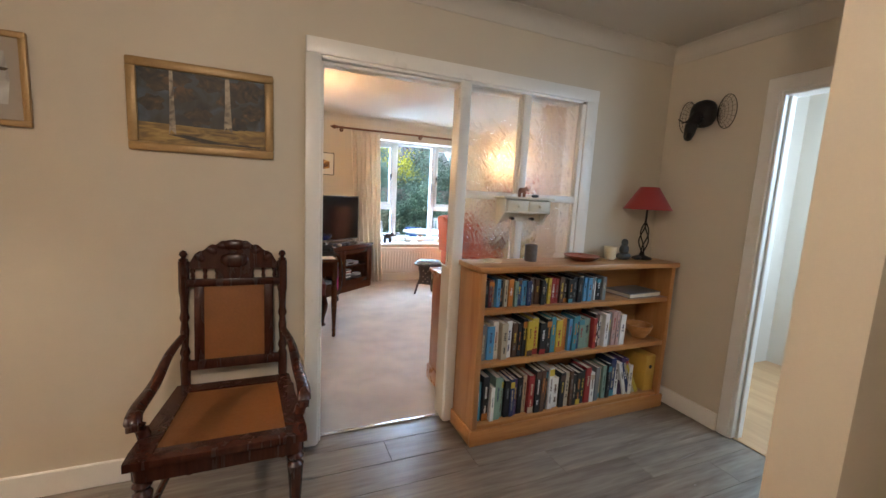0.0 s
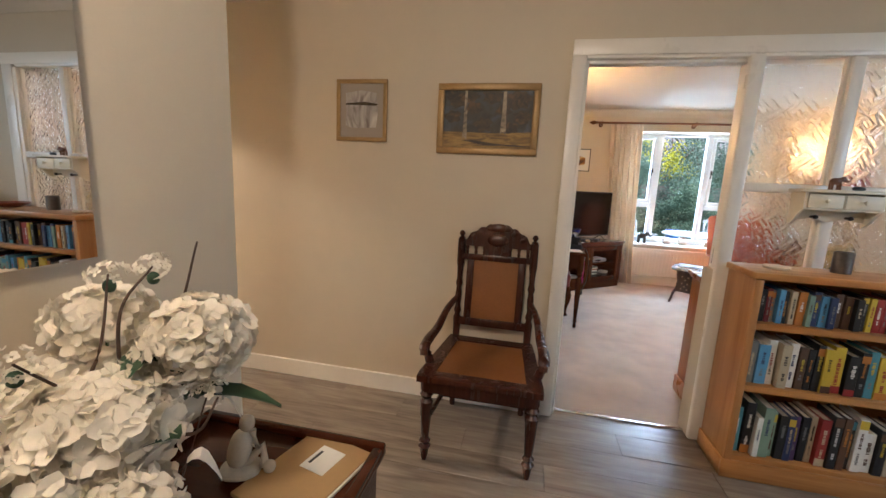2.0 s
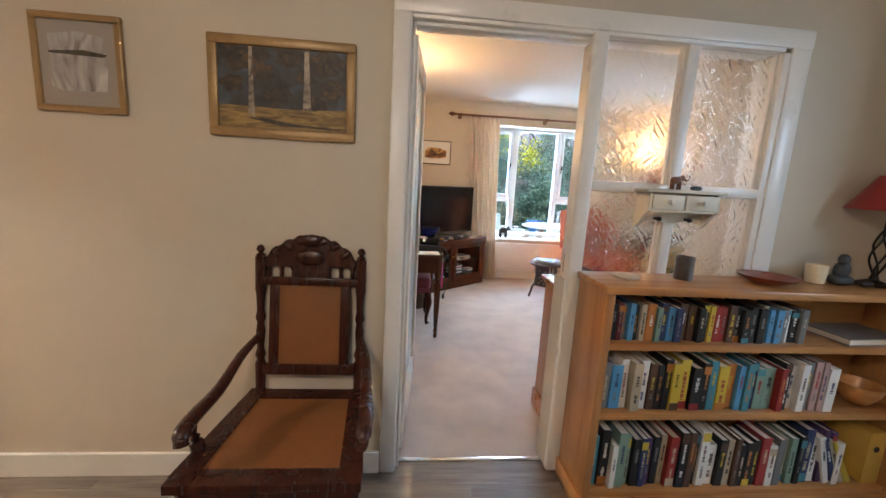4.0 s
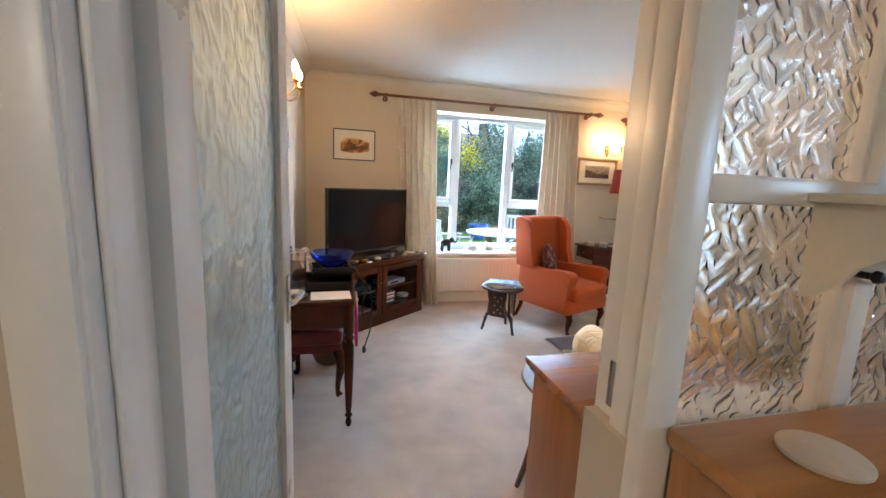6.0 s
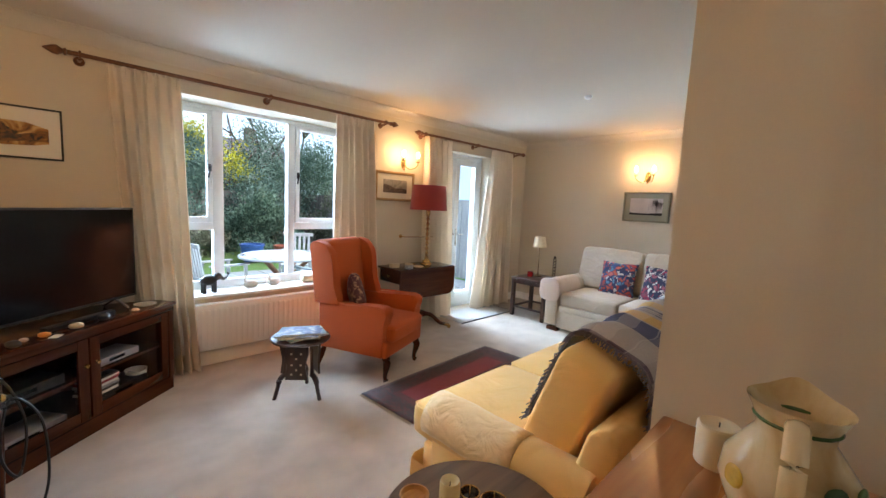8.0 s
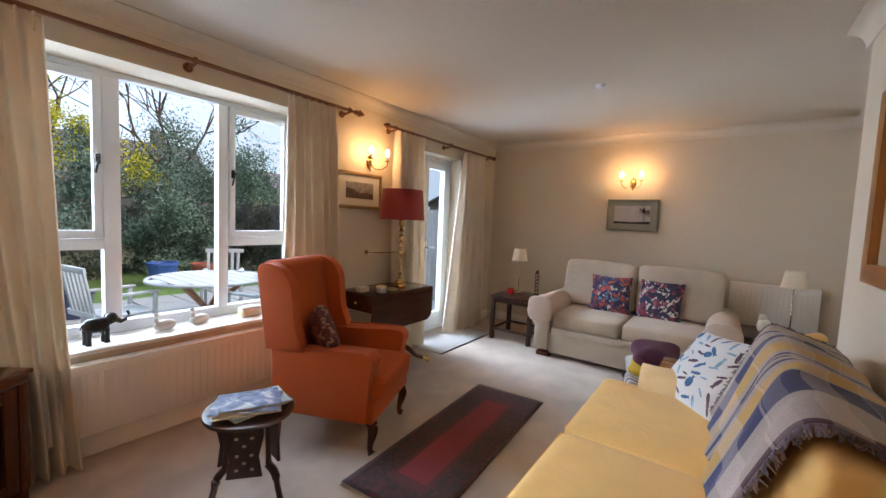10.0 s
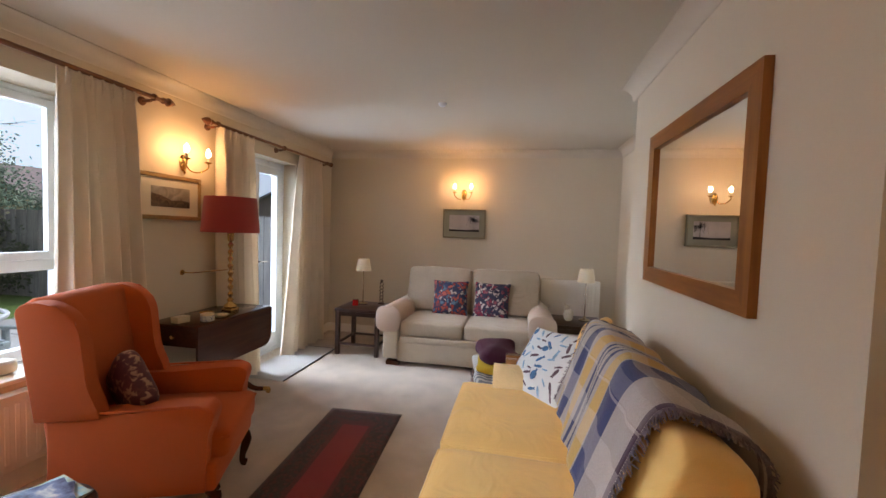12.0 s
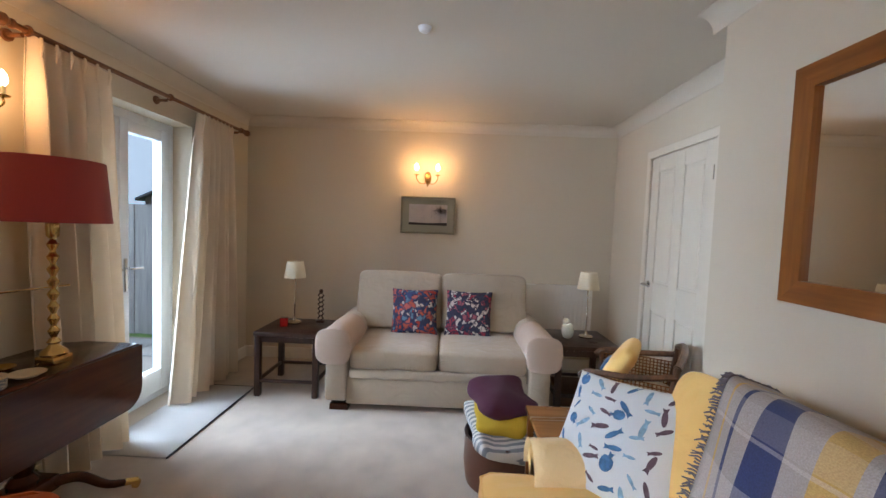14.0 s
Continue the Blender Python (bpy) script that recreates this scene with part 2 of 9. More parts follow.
def lathe(bm, prof, seg=20, at=(0, 0, 0), turn=None):
    """A turned shape from pairs of radius and height."""
    rings = []
    m = Matrix.Translation(at) @ (turn if turn is not None else Matrix())
    for r, z in prof:
        rings.append([bm.verts.new(m @ Vector((max(r, 0.0003) * math.cos(2 * math.pi * k / seg), max(r, 0.0003) * math.sin(2 * math.pi * k / seg), z))) for k in range(seg)])
    for a, b in zip(rings, rings[1:]):
        for k in range(seg):
            bm.faces.new((a[k], a[(k + 1) % seg], b[(k + 1) % seg], b[k]))
    bm.faces.new(rings[0][::-1])
    bm.faces.new(rings[-1])
    return bm


def tube(bm, pts, rad, seg=8, flat=1.0):
    """A round bar along points; rad is one radius or one for each point."""
    pts = [Vector(p) for p in pts]
    rads = rad if isinstance(rad, (list, tuple)) else [rad] * len(pts)
    rings, up = [], Vector((0, 0, 1))
    for i, p in enumerate(pts):
        d = (pts[min(i + 1, len(pts) - 1)] - pts[max(i - 1, 0)]).normalized()
        ref = up if abs(d.dot(up)) < 0.95 else Vector((1, 0, 0))
        s = d.cross(ref).normalized()
        u = s.cross(d).normalized()
        rings.append([bm.verts.new(p + rads[i] * (math.cos(2 * math.pi * k / seg) * s + flat * math.sin(2 * math.pi * k / seg) * u)) for k in range(seg)])
    for a, b in zip(rings, rings[1:]):
        for k in range(seg):
            bm.faces.new((a[k], a[(k + 1) % seg], b[(k + 1) % seg], b[k]))
    bm.faces.new(rings[0][::-1])
    bm.faces.new(rings[-1])
    return bm


def spline(ctrl, n=8):
    """Points along a smooth curve through the control points."""
    c = [Vector(p) for p in ctrl]
    c = [2 * c[0] - c[1]] + c + [2 * c[-1] - c[-2]]
    out = []
    for i in range(1, len(c) - 2):
        for k in range(n):
            t = k / n
            a, b, d, e = c[i - 1], c[i], c[i + 1], c[i + 2]
            out.append(0.5 * ((2 * b) + (d - a) * t + (2 * a - 5 * b + 4 * d - e) * t * t + (3 * b - a - 3 * d + e) * t ** 3))
    out.append(c[-2])
    return out


def puff(bm, sx, sy, sz, e1=0.35, e2=0.25, nu=28, nv=14, m=None, sag=0.0, rnd=0.0, seed=0):
    """A stuffed cushion: a squarish rounded body of full size sx, sy, sz about its middle."""
    m = m if m is not None else Matrix()
    sg = lambda c, e: math.copysign(abs(c) ** e, c)
    rings = []
    for j in range(nv + 1):
        ph = -math.pi / 2 + math.pi * j / nv
        ring = []
        for i in range(nu):
            th = 2 * math.pi * i / nu
            x = sg(math.cos(ph), e1) * sg(math.cos(th), e2)
            y = sg(math.cos(ph), e1) * sg(math.sin(th), e2)
            z = sg(math.sin(ph), e1)
            v = Vector((x * sx / 2, y * sy / 2, z * sz / 2))
            if sag:
                v.z -= sag * (1 - x * x) * (1 - y * y)
            if rnd:
                v += rnd * noise.noise_vector(v * 6 + Vector((seed, 0, 0)))
            ring.append(bm.verts.new(m @ v))
        rings.append(ring)
    for a, b in zip(rings, rings[1:]):
        for i in range(nu):
            bm.faces.new((a[i], a[(i + 1) % nu], b[(i + 1) % nu], b[i]))
    bmesh.ops.remove_doubles(bm, verts=bm.verts, dist=0.0005)
    return bm


def prism(bm, outline, t0, t1, plane="xz"):
    """A plate with the given outline, from t0 to t1 across."""
    def at(a, b, t):
        return (a, t, b) if plane == "xz" else (t, a, b) if plane == "yz" else (a, b, t)
    lo = [bm.verts.new(at(a, b, t0)) for a, b in outline]
    hi = [bm.verts.new(at(a, b, t1)) for a, b in outline]
    bm.faces.new(lo)
    bm.faces.new(hi[::-1])
    for k in range(len(lo)):
        bm.faces.new((lo[k], hi[k], hi[(k + 1) % len(lo)], lo[(k + 1) % len(lo)]))
    return bm


def part(name, bm, material, parent=None, label="", smooth=True):
    """Links a bmesh as one mesh object under a thing or a part."""
    bmesh.ops.recalc_face_normals(bm, faces=bm.faces)
    me = bpy.data.meshes.new(name)
    bm.to_mesh(me)
    bm.free()
    for mm in (material if isinstance(material, (list, tuple)) else [material]):
        me.materials.append(mm)
    if smooth:
        me.shade_smooth()
        me.set_sharp_from_angle(angle=radians(38))
    ob = new(name, me)
    if parent is not None:
        ob.parent = parent
    if label:
        tagged(ob, label)
    return ob


def thing(name, label, category, m=None, group=""):
    ob = tagged(new(name), label, category, group)
    if m is not None:
        ob.matrix_world = m
    return ob


def B(*a, **k):
    return box(bmesh.new(), *a, **k)


def L(*a, **k):
    return lathe(bmesh.new(), *a, **k)


def T(*a, **k):
    return tube(bmesh.new(), *a, **k)


def P(*a, **k):
    return puff(bmesh.new(), *a, **k)


def setting(name, bm, material, label, category):
    return tagged(part(name, bm, material), label, category, kind="structure")

# ---- the house: hall (y < 2.2) and lounge ----
CZ = 2.42
HY, LY = 2.205, 2.345          # faces of the wall between hall and lounge
WY, EX, LX = 6.105, 6.345, 0.43  # window wall, end wall, lounge's west wall
BX0, BX1, BY, DY = 2.30, 4.188, 2.85, 2.43  # chimney breast, wall of the panelled door


def wall(name, boxes, label):
    bm = bmesh.new()
    for b in boxes:
        box(bm, *b)
    return setting(name, bm, WALL, label, "wall")


setting("floor_carpet", B(LX - 0.1, EX + 0.1, 2.275, WY + 0.05, -0.12, 0.0), CARPET, "pale beige fitted wool carpet of the lounge", "floor")
setting("ceiling_lounge", B(LX - 0.1, EX + 0.1, LY - 0.02, WY + 0.3, CZ, CZ + 0.1), CEIL, "off-white painted lounge ceiling", "ceiling")
setting("ceiling_hall", B(-4.4, 4.6, -2.2, LY - 0.02, CZ + 0.001, CZ + 0.1), CEIL, "off-white painted hall ceiling", "ceiling")
# wall between hall and lounge: solid, doorway, glazed screen, solid
wall("wall_hall_north", [(-4.3, 0.52, HY, LY, 0, CZ), (0.52, 2.18, HY, LY, 2.04, CZ), (2.18, 3.0, HY, LY, 0, CZ), (1.30, 2.18, HY, LY, 0, 0.95)], "warm grey-beige painted wall between hall and lounge")
wall("wall_lounge_west", [(LX - 0.12, LX, LY, WY + 0.3, 0, CZ)], "warm grey-beige lounge wall with the sconce")
wall("wall_lounge_east", [(EX, EX + 0.12, DY - 0.12, WY + 0.3, 0, CZ)], "warm grey-beige lounge end wall")
wall("wall_lounge_north", [(LX, 1.55, WY, WY + 0.29, 0, CZ), (1.55, 3.32, WY, WY + 0.29, 0, 0.565), (1.55, 3.32, WY, WY + 0.29, 2.15, CZ),
     (3.32, 4.48, WY, WY + 0.29, 0, CZ), (4.48, 5.48, WY, WY + 0.29, 2.10, CZ), (5.48, EX, WY, WY + 0.29, 0, CZ)], "warm grey-beige garden wall of the lounge")
wall("wall_chimney_breast", [(BX0, BX1, LY, BY, 0, CZ)], "warm grey-beige painted projecting wall with the mirror")
wall("wall_lounge_south", [(BX1, 4.78, DY - 0.12, DY, 0, CZ), (4.78, 5.65, DY - 0.12, DY, 2.04, CZ), (5.65, EX, DY - 0.12, DY, 0, CZ)], "warm grey-beige lounge wall with the panelled door")
# hall
HX = 2.9
wall("wall_hall_east", [(HX, HX + 0.1, 1.53, HY, 0, CZ), (HX, HX + 0.1, 0.58, 1.53, 2.04, CZ)], "warm grey-beige hall wall beside the side room")
wall("wall_hall_stub", [(1.345, 4.6, 0.46, 0.58, 0, CZ)], "warm beige near wall corner of the hall")
wall("wall_hall_west", [(-0.70, -0.58, -2.2, 1.05, 0, CZ)], "warm beige hall wall with the mirror")
# last box: unseen lintel added to cut the passage bulb's light to a wedge
wall("wall_passage", [(-4.3, -0.70, 0.93, 1.05, 0, CZ), (-4.4, -4.3, 0.93, LY, 0, CZ), (-2.75, -2.65, 1.05, HY, 2.0, CZ)], "warm beige passage wall with added lintel that cuts the light")
wall("wall_hall_south", [(-0.70, 4.6, -2.3, -2.2, 0, CZ), (4.6, 4.7, -2.3, LY, 0, CZ)], "warm beige wall closing the hall")
setting("wall_side_room", B(3.0, 4.6, HY, LY, 0, CZ), CEIL, "white painted wall of the side room", "wall")
setting("wall_side_room_end", B(4.56, 4.6, 0.58, HY, 0, CZ), CEIL, "white painted end wall of the side room", "wall")

# trim
def runs(name, boxes, material, label, category, bevel=0.003):
    bm = bmesh.new()
    for b in boxes:
        box(bm, *b, bevel=bevel, seg=1)
    return setting(name, bm, material, label, category)


SK = 0.110
runs("baseboard_hall", [(-4.3, 0.49, HY - 0.018, HY, 0, SK), (HX - 0.018, HX, 1.585, HY, 0, SK), (2.23, HX, HY - 0.018, HY, 0, SK), (-0.58, -0.562, -2.2, 1.05, 0, SK), (-4.3, -0.60, 1.05, 1.068, 0, SK),
      (1.345, 2.88, 0.58, 0.598, 0, SK)], GLOSS, "white gloss-painted skirting board", "skirting board")
runs("baseboard_lounge", [(LX, 1.5, WY - 0.018, WY, 0, SK), (3.32, 4.47, WY - 0.018, WY, 0, SK), (5.49, EX, WY - 0.018, WY, 0, SK), (EX - 0.018, EX, DY, WY, 0, SK),
      (BX0, BX1, BY, BY + 0.018, 0, SK), (BX1, BX1 + 0.018, DY, BY, 0, SK), (BX1, 4.77, DY, DY + 0.018, 0, SK), (5.70, EX, DY, DY + 0.018, 0, SK),
      (LX, LX + 0.018, 3.2, WY, 0, SK), (1.5, 3.32, WY - 0.018, WY, 0, 0.12)], GLOSS, "white gloss-painted skirting board", "skirting board")


def coving(name, runs_of, label):
    """Concave cornice along walls: start, end, and the way into the room."""
    bm = bmesh.new()
    n = 6
    for (ax, ay), (bx, by), (nx, ny) in runs_of:
        sec = [(0.0, CZ - 0.088), (0.006, CZ - 0.088)]
        for k in range(n + 1):
            a = math.pi / 2 * k / n
            sec.append((0.086 - 0.078 * math.cos(a), CZ - 0.084 + 0.078 * math.sin(a)))
        sec += [(0.086, CZ), (0.0, CZ)]
        rows = [[bm.verts.new((px + nx * o, py + ny * o, z)) for o, z in sec] for px, py in ((ax, ay), (bx, by))]
        for k in range(len(sec)):
            j = (k + 1) % len(sec)
            bm.faces.new((rows[0][k], rows[1][k], rows[1][j], rows[0][j]))
        bm.faces.new(rows[0])
        bm.faces.new(rows[1][::-1])
    return setting(name, bm, CEIL, label, "coving")


coving("trim_coving_lounge", [((LX, WY), (EX, WY), (0, -1)), ((EX, DY), (EX, WY), (-1, 0)), ((BX0 - 0.086, BY), (BX1 + 0.086, BY), (0, 1)), ((BX1, DY), (BX1, BY), (1, 0)),
       ((BX1, DY), (EX, DY), (0, 1)), ((LX, LY), (LX, WY), (1, 0)), ((LX, LY), (BX0, LY), (0, 1)), ((BX0, LY), (BX0, BY), (-1, 0))], "white plaster coving round the lounge ceiling")
coving("trim_coving_hall", [((-2.65, HY), (HX, HY), (0, -1)), ((HX, 0.58), (HX, HY), (-1, 0)), ((1.345, 0.58), (HX, 0.58), (0, 1)), ((-0.58, -2.2), (-0.58, 1.05), (1, 0)), ((-2.65, 1.05), (-0.58, 1.05), (0, 1))], "white plaster coving round the hall ceiling")

# doorway and glazed screen between hall and lounge
GY = 2.246
frame_1 = setting("door_frame_1", bmesh.new(), GLOSS, "white gloss door frame with glazed side screen", "door frame")


def bar(name, *b, parent=frame_1, bevel=0.006, m=GLOSS):
    return part(name, B(*b, bevel=bevel, seg=2), m, parent)


bar("architrave", 0.494, 0.562, HY - 0.016, HY + 0.002, 0, 2.072)
bar("architrave", 0.494, 2.262, HY - 0.020, HY + 0.002, 2.00, 2.076)
bar("architrave", 2.172, 2.262, HY - 0.016, HY + 0.002, 0.9, 2.072)
bar("architrave", 0.494, 0.562, LY - 0.002, LY + 0.016, 0, 2.072)
bar("architrave", 0.494, 2.262, LY - 0.002, LY + 0.020, 2.00, 2.076)
bar("jamb", 0.52, 0.568, HY - 0.006, LY + 0.006, 0, 2.04)
bar("door_stop", 0.568, 0.582, HY + 0.02, HY + 0.085, 0, 1.985)
bar("head_jamb", 0.568, 2.15, HY - 0.008, LY + 0.008, 1.985, 2.04)
bar("door_stop", 0.582, 1.313, HY + 0.02, HY + 0.085, 1.968, 1.986)
bar("post", 1.327, 1.362, HY + 0.018, LY + 0.010, 0, 1.985, bevel=0.006)
bar("architrave", 1.297, 1.364, HY - 0.016, HY + 0.020, 0, 1.999, bevel=0.010)
bar("door_stop", 1.313, 1.328, HY + 0.021, HY + 0.085, 0, 1.985)
bar("glazing_bead", 1.362, 1.376, HY + 0.015, GY - 0.006, 0.95, 1.985, bevel=0.004)
bar("mullion", 1.714, 1.764, HY - 0.006, HY + 0.062, 0.95, 1.985, bevel=0.010)
bar("glazing_bead", 1.700, 1.714, HY + 0.012, GY - 0.006, 0.95, 1.985, bevel=0.004)
bar("glazing_bead", 1.764, 1.778, HY + 0.012, GY - 0.006, 0.95, 1.985, bevel=0.004)
bar("side_post", 2.142, 2.184, HY - 0.008, LY + 0.008, 0.95, 1.985, bevel=0.008)
bar("glazing_bead", 2.128, 2.142, HY + 0.012, GY - 0.006, 0.95, 1.985, bevel=0.004)
bar("transom", 1.362, 1.714, HY - 0.012, HY + 0.064, 1.362, 1.406, bevel=0.008)
bar("transom", 1.764, 2.142, HY - 0.012, HY + 0.064, 1.362, 1.406, bevel=0.008)
bar("screen_sill", 1.362, 2.15, HY - 0.010, LY + 0.012, 0.935, 0.962)
bar("strike_plate", 1.3245, 1.3275, LY - 0.05, LY - 0.028, 0.97, 1.06, bevel=0.001, m=CHROME)
LEAFGLASS = embossed("leaf_embossed_glass", (0.97, 0.98, 0.96), 0.15, 0.8)
for x0, x1 in ((1.362, 1.714), (1.764, 2.142)):
    for z0, z1 in ((0.962, 1.362), (1.406, 1.985)):
        o = part("pane", B(x0, x1, GY - 0.003, GY + 0.003, z0, z1), LEAFGLASS, frame_1, "leaf-patterned obscure glass pane", smooth=False)
        o.visible_shadow = False
part("threshold_strip", B(0.568, 1.327, 2.262, 2.288, -0.002, 0.007, bevel=0.003), CHROME, frame_1)

# glazed door, open into the lounge
door_1 = thing("door_1", "white half-open door with obscure glass pane", "door", pose(0.575, LY + 0.012, 0, 0, 0, 85))
door_1["kind"] = "structure"
part("stile", B(0, 0.095, -0.02, 0.02, 0.006, 1.975, bevel=0.004), GLOSS, door_1)
part("stile", B(0.64, 0.735, -0.02, 0.02, 0.006, 1.975, bevel=0.004), GLOSS, door_1)
part("rail", B(0.095, 0.64, -0.0195, 0.0195, 1.875, 1.975, bevel=0.003), GLOSS, door_1)
part("rail", B(0.095, 0.64, -0.0195, 0.0195, 0.006, 0.21, bevel=0.003), GLOSS, door_1)
# blue tint in the glass colour stands in for window daylight on the pane
RAINGLASS = hammered("hammered_glass", (0.76, 0.93, 1.0), 0.36, 0.7)
o = part("pane", B(0.095, 0.64, -0.003, 0.003, 0.21, 1.875), RAINGLASS, door_1, "obscure textured glass pane", smooth=False)
o.visible_shadow = False
for s in (-1, 1):
    h = part("door_handle", B(0.672, 0.712, s * 0.02, s * 0.027, 0.90, 1.06, bevel=0.003), CHROME, door_1, "satin steel lever handle")
    part("lever", T(spline([(0.692, s * 0.026, 1.0), (0.692, s * 0.062, 1.0), (0.66, s * 0.068, 1.0), (0.585, s * 0.062, 1.0), (0.572, s * 0.056, 1.0)], 5), 0.009), CHROME, h)

# panelled lounge door, closed
CREAMGLOSS = mat("cream_gloss_paint", (0.68, 0.61, 0.50), 0.35, var=0.03, scale=4, fine=50, bump=0.05, depth=0.001)
door_2 = thing("door_2", "closed cream-painted four-panel door", "door", pose(0, 0, 0))
door_2["kind"] = "structure"
PX0, PX1, FY = 4.842, 5.634, DY - 0.012
part("leaf", B(PX0, PX1, FY - 0.012, FY, 0.005, 2.005), CREAMGLOSS, door_2)
for x0, x1 in ((PX0, PX0 + 0.11), ((PX0 + PX1) / 2 - 0.055, (PX0 + PX1) / 2 + 0.055), (PX1 - 0.11, PX1)):
    part("stile", B(x0, x1, FY, FY + 0.010, 0.005, 2.005, bevel=0.003), CREAMGLOSS, door_2)
for z0, z1 in ((0.005, 0.22), (0.80, 1.02), (1.89, 2.005)):
    for x0, x1 in ((PX0 + 0.11, (PX0 + PX1) / 2 - 0.055), ((PX0 + PX1) / 2 + 0.055, PX1 - 0.11)):
        part("rail", B(x0, x1, FY, FY + 0.0096, z0, z1, bevel=0.003), CREAMGLOSS, door_2)
for z0, z1 in ((0.22, 0.80), (1.02, 1.89)):
    for x0, x1 in ((PX0 + 0.11, (PX0 + PX1) / 2 - 0.055), ((PX0 + PX1) / 2 + 0.055, PX1 - 0.11)):
        part("panel", B(x0 + 0.02, x1 - 0.02, FY - 0.004, FY + 0.005, z0 + 0.02, z1 - 0.02, bevel=0.006, seg=1), CREAMGLOSS, door_2, smooth=False)
h = part("door_handle", L([(0.026, 0), (0.026, 0.008), (0.010, 0.012), (0.010, 0.05)], 16, (5.575, FY + 0.0095, 1.0), Matrix.Rotation(radians(-90), 4, "X")), CHROME, door_2, "satin steel lever handle")
part("lever", T([(5.575, FY + 0.066, 1.0), (5.54, FY + 0.068, 1.0), (5.465, FY + 0.062, 0.998)], 0.009), CHROME, h)
for z in (0.25, 1.75):
    part("hinge", B(PX0 - 0.006, PX0 + 0.004, FY + 0.014, FY + 0.026, z, z + 0.09), CHROME, door_2)
runs("door_frame_2", [(4.785, PX0 - 0.003, DY - 0.002, DY + 0.014, 0, 2.07), (PX1 + 0.003, 5.695, DY - 0.002, DY + 0.014, 0, 2.07), (4.785, 5.695, DY - 0.002, DY + 0.016, 2.008, 2.072), (4.78, 5.65, DY - 0.12, FY - 0.014, 2.006, 2.04)], CREAMGLOSS, "cream gloss architrave of the panelled door", "door frame", 0.005)
# doorway to the side room
runs("door_frame_3", [(HX - 0.016, HX + 0.002, 1.508, 1.578, 0, 2.095), (HX - 0.018, HX + 0.002, 0.58, 1.578, 2.022, 2.10), (HX - 0.008, HX + 0.108, 1.49, 1.532, 0, 2.04), (HX - 0.008, HX + 0.108, 0.60, 1.49, 2.0, 2.04), (HX + 0.03, HX + 0.08, 1.476, 1.491, 0, 2.0)], GLOSS, "white gloss frame of the side room doorway", "door frame", 0.006)
runs("floor_side_room", [(HX + 0.012, 4.6, 0.58, HY, 0.0, 0.006)], wood("oak_boards", (0.35, 0.2, 0.09), (0.5, 0.31, 0.15), 0.35, axis=1, grain=6), "warm oak boards in the side room", "floor")

# ---- windows ----
window_1 = tagged(new("window_1"), "white plastic casement window with three lights", "window", kind="structure")
FY0, FY1 = WY + 0.265, WY + 0.335


def wbar(name, x0, x1, z0, z1, y0=FY0, y1=FY1, parent=window_1):
    return part(name, B(x0, x1, y0, y1, z0, z1, bevel=0.005, seg=2), UPVC, parent)


def pane(x0, x1, z0, z1, y, parent=window_1):
    o = part("pane", B(x0, x1, y - 0.004, y + 0.004, z0, z1), WINDOWGLASS, parent, smooth=False)
    o.visible_shadow = False
    return o


wbar("window_frame", 1.55, 1.60, 0.585, 2.15)
wbar("window_frame", 3.27, 3.32, 0.585, 2.15)
wbar("window_frame", 1.60, 3.27, 2.115, 2.15)
wbar("window_frame", 1.60, 3.27, 0.585, 0.655)
wbar("window_frame", 2.065, 2.15, 0.655, 2.115)
wbar("window_frame", 2.72, 2.79, 0.655, 2.115)
for x0, x1 in ((1.60, 2.065), (2.79, 3.27)):
    wbar("window_frame", x0, x1, 1.10, 1.165)
    c = part("casement", B(x0 + 0.004, x1 - 0.004, FY0 - 0.012, FY0 + 0.03, 1.168, 1.215, bevel=0.005), UPVC, window_1)
    part("casement", B(x0 + 0.004, x1 - 0.004, FY0 - 0.012, FY0 + 0.03, 2.065, 2.112, bevel=0.005), UPVC, c)
    part("casement", B(x0 + 0.004, x0 + 0.046, FY0 - 0.0125, FY0 + 0.0305, 1.168, 2.112, bevel=0.005), UPVC, c)
    part("casement", B(x1 - 0.046, x1 - 0.004, FY0 - 0.0125, FY0 + 0.0305, 1.168, 2.112, bevel=0.005), UPVC, c)
    pane(x0 + 0.04, x1 - 0.04, 1.21, 2.07, FY0 + 0.02)
    pane(x0, x1, 0.655, 1.10, FY0 + 0.04)
    hx = x1 - 0.025 if x0 < 2 else x0 + 0.025
    hd = part("window_handle", B(hx - 0.012, hx + 0.012, FY0 - 0.025, FY0 - 0.012, 1.60, 1.66, bevel=0.003), BLACK, window_1, "dark metal window handle")
    part("lever", T([(hx, FY0 - 0.024, 1.645), (hx, FY0 - 0.05, 1.64), (hx - 0.012, FY0 - 0.052, 1.59), (hx - 0.02, FY0 - 0.05, 1.545)], 0.007), BLACK, hd)
pane(2.15, 2.72, 0.655, 2.115, FY0 + 0.04)
part("window_sill", B(1.556, 3.314, WY - 0.022, FY0, 0.560, 0.585, bevel=0.005), GLOSS, window_1, "white gloss window sill")

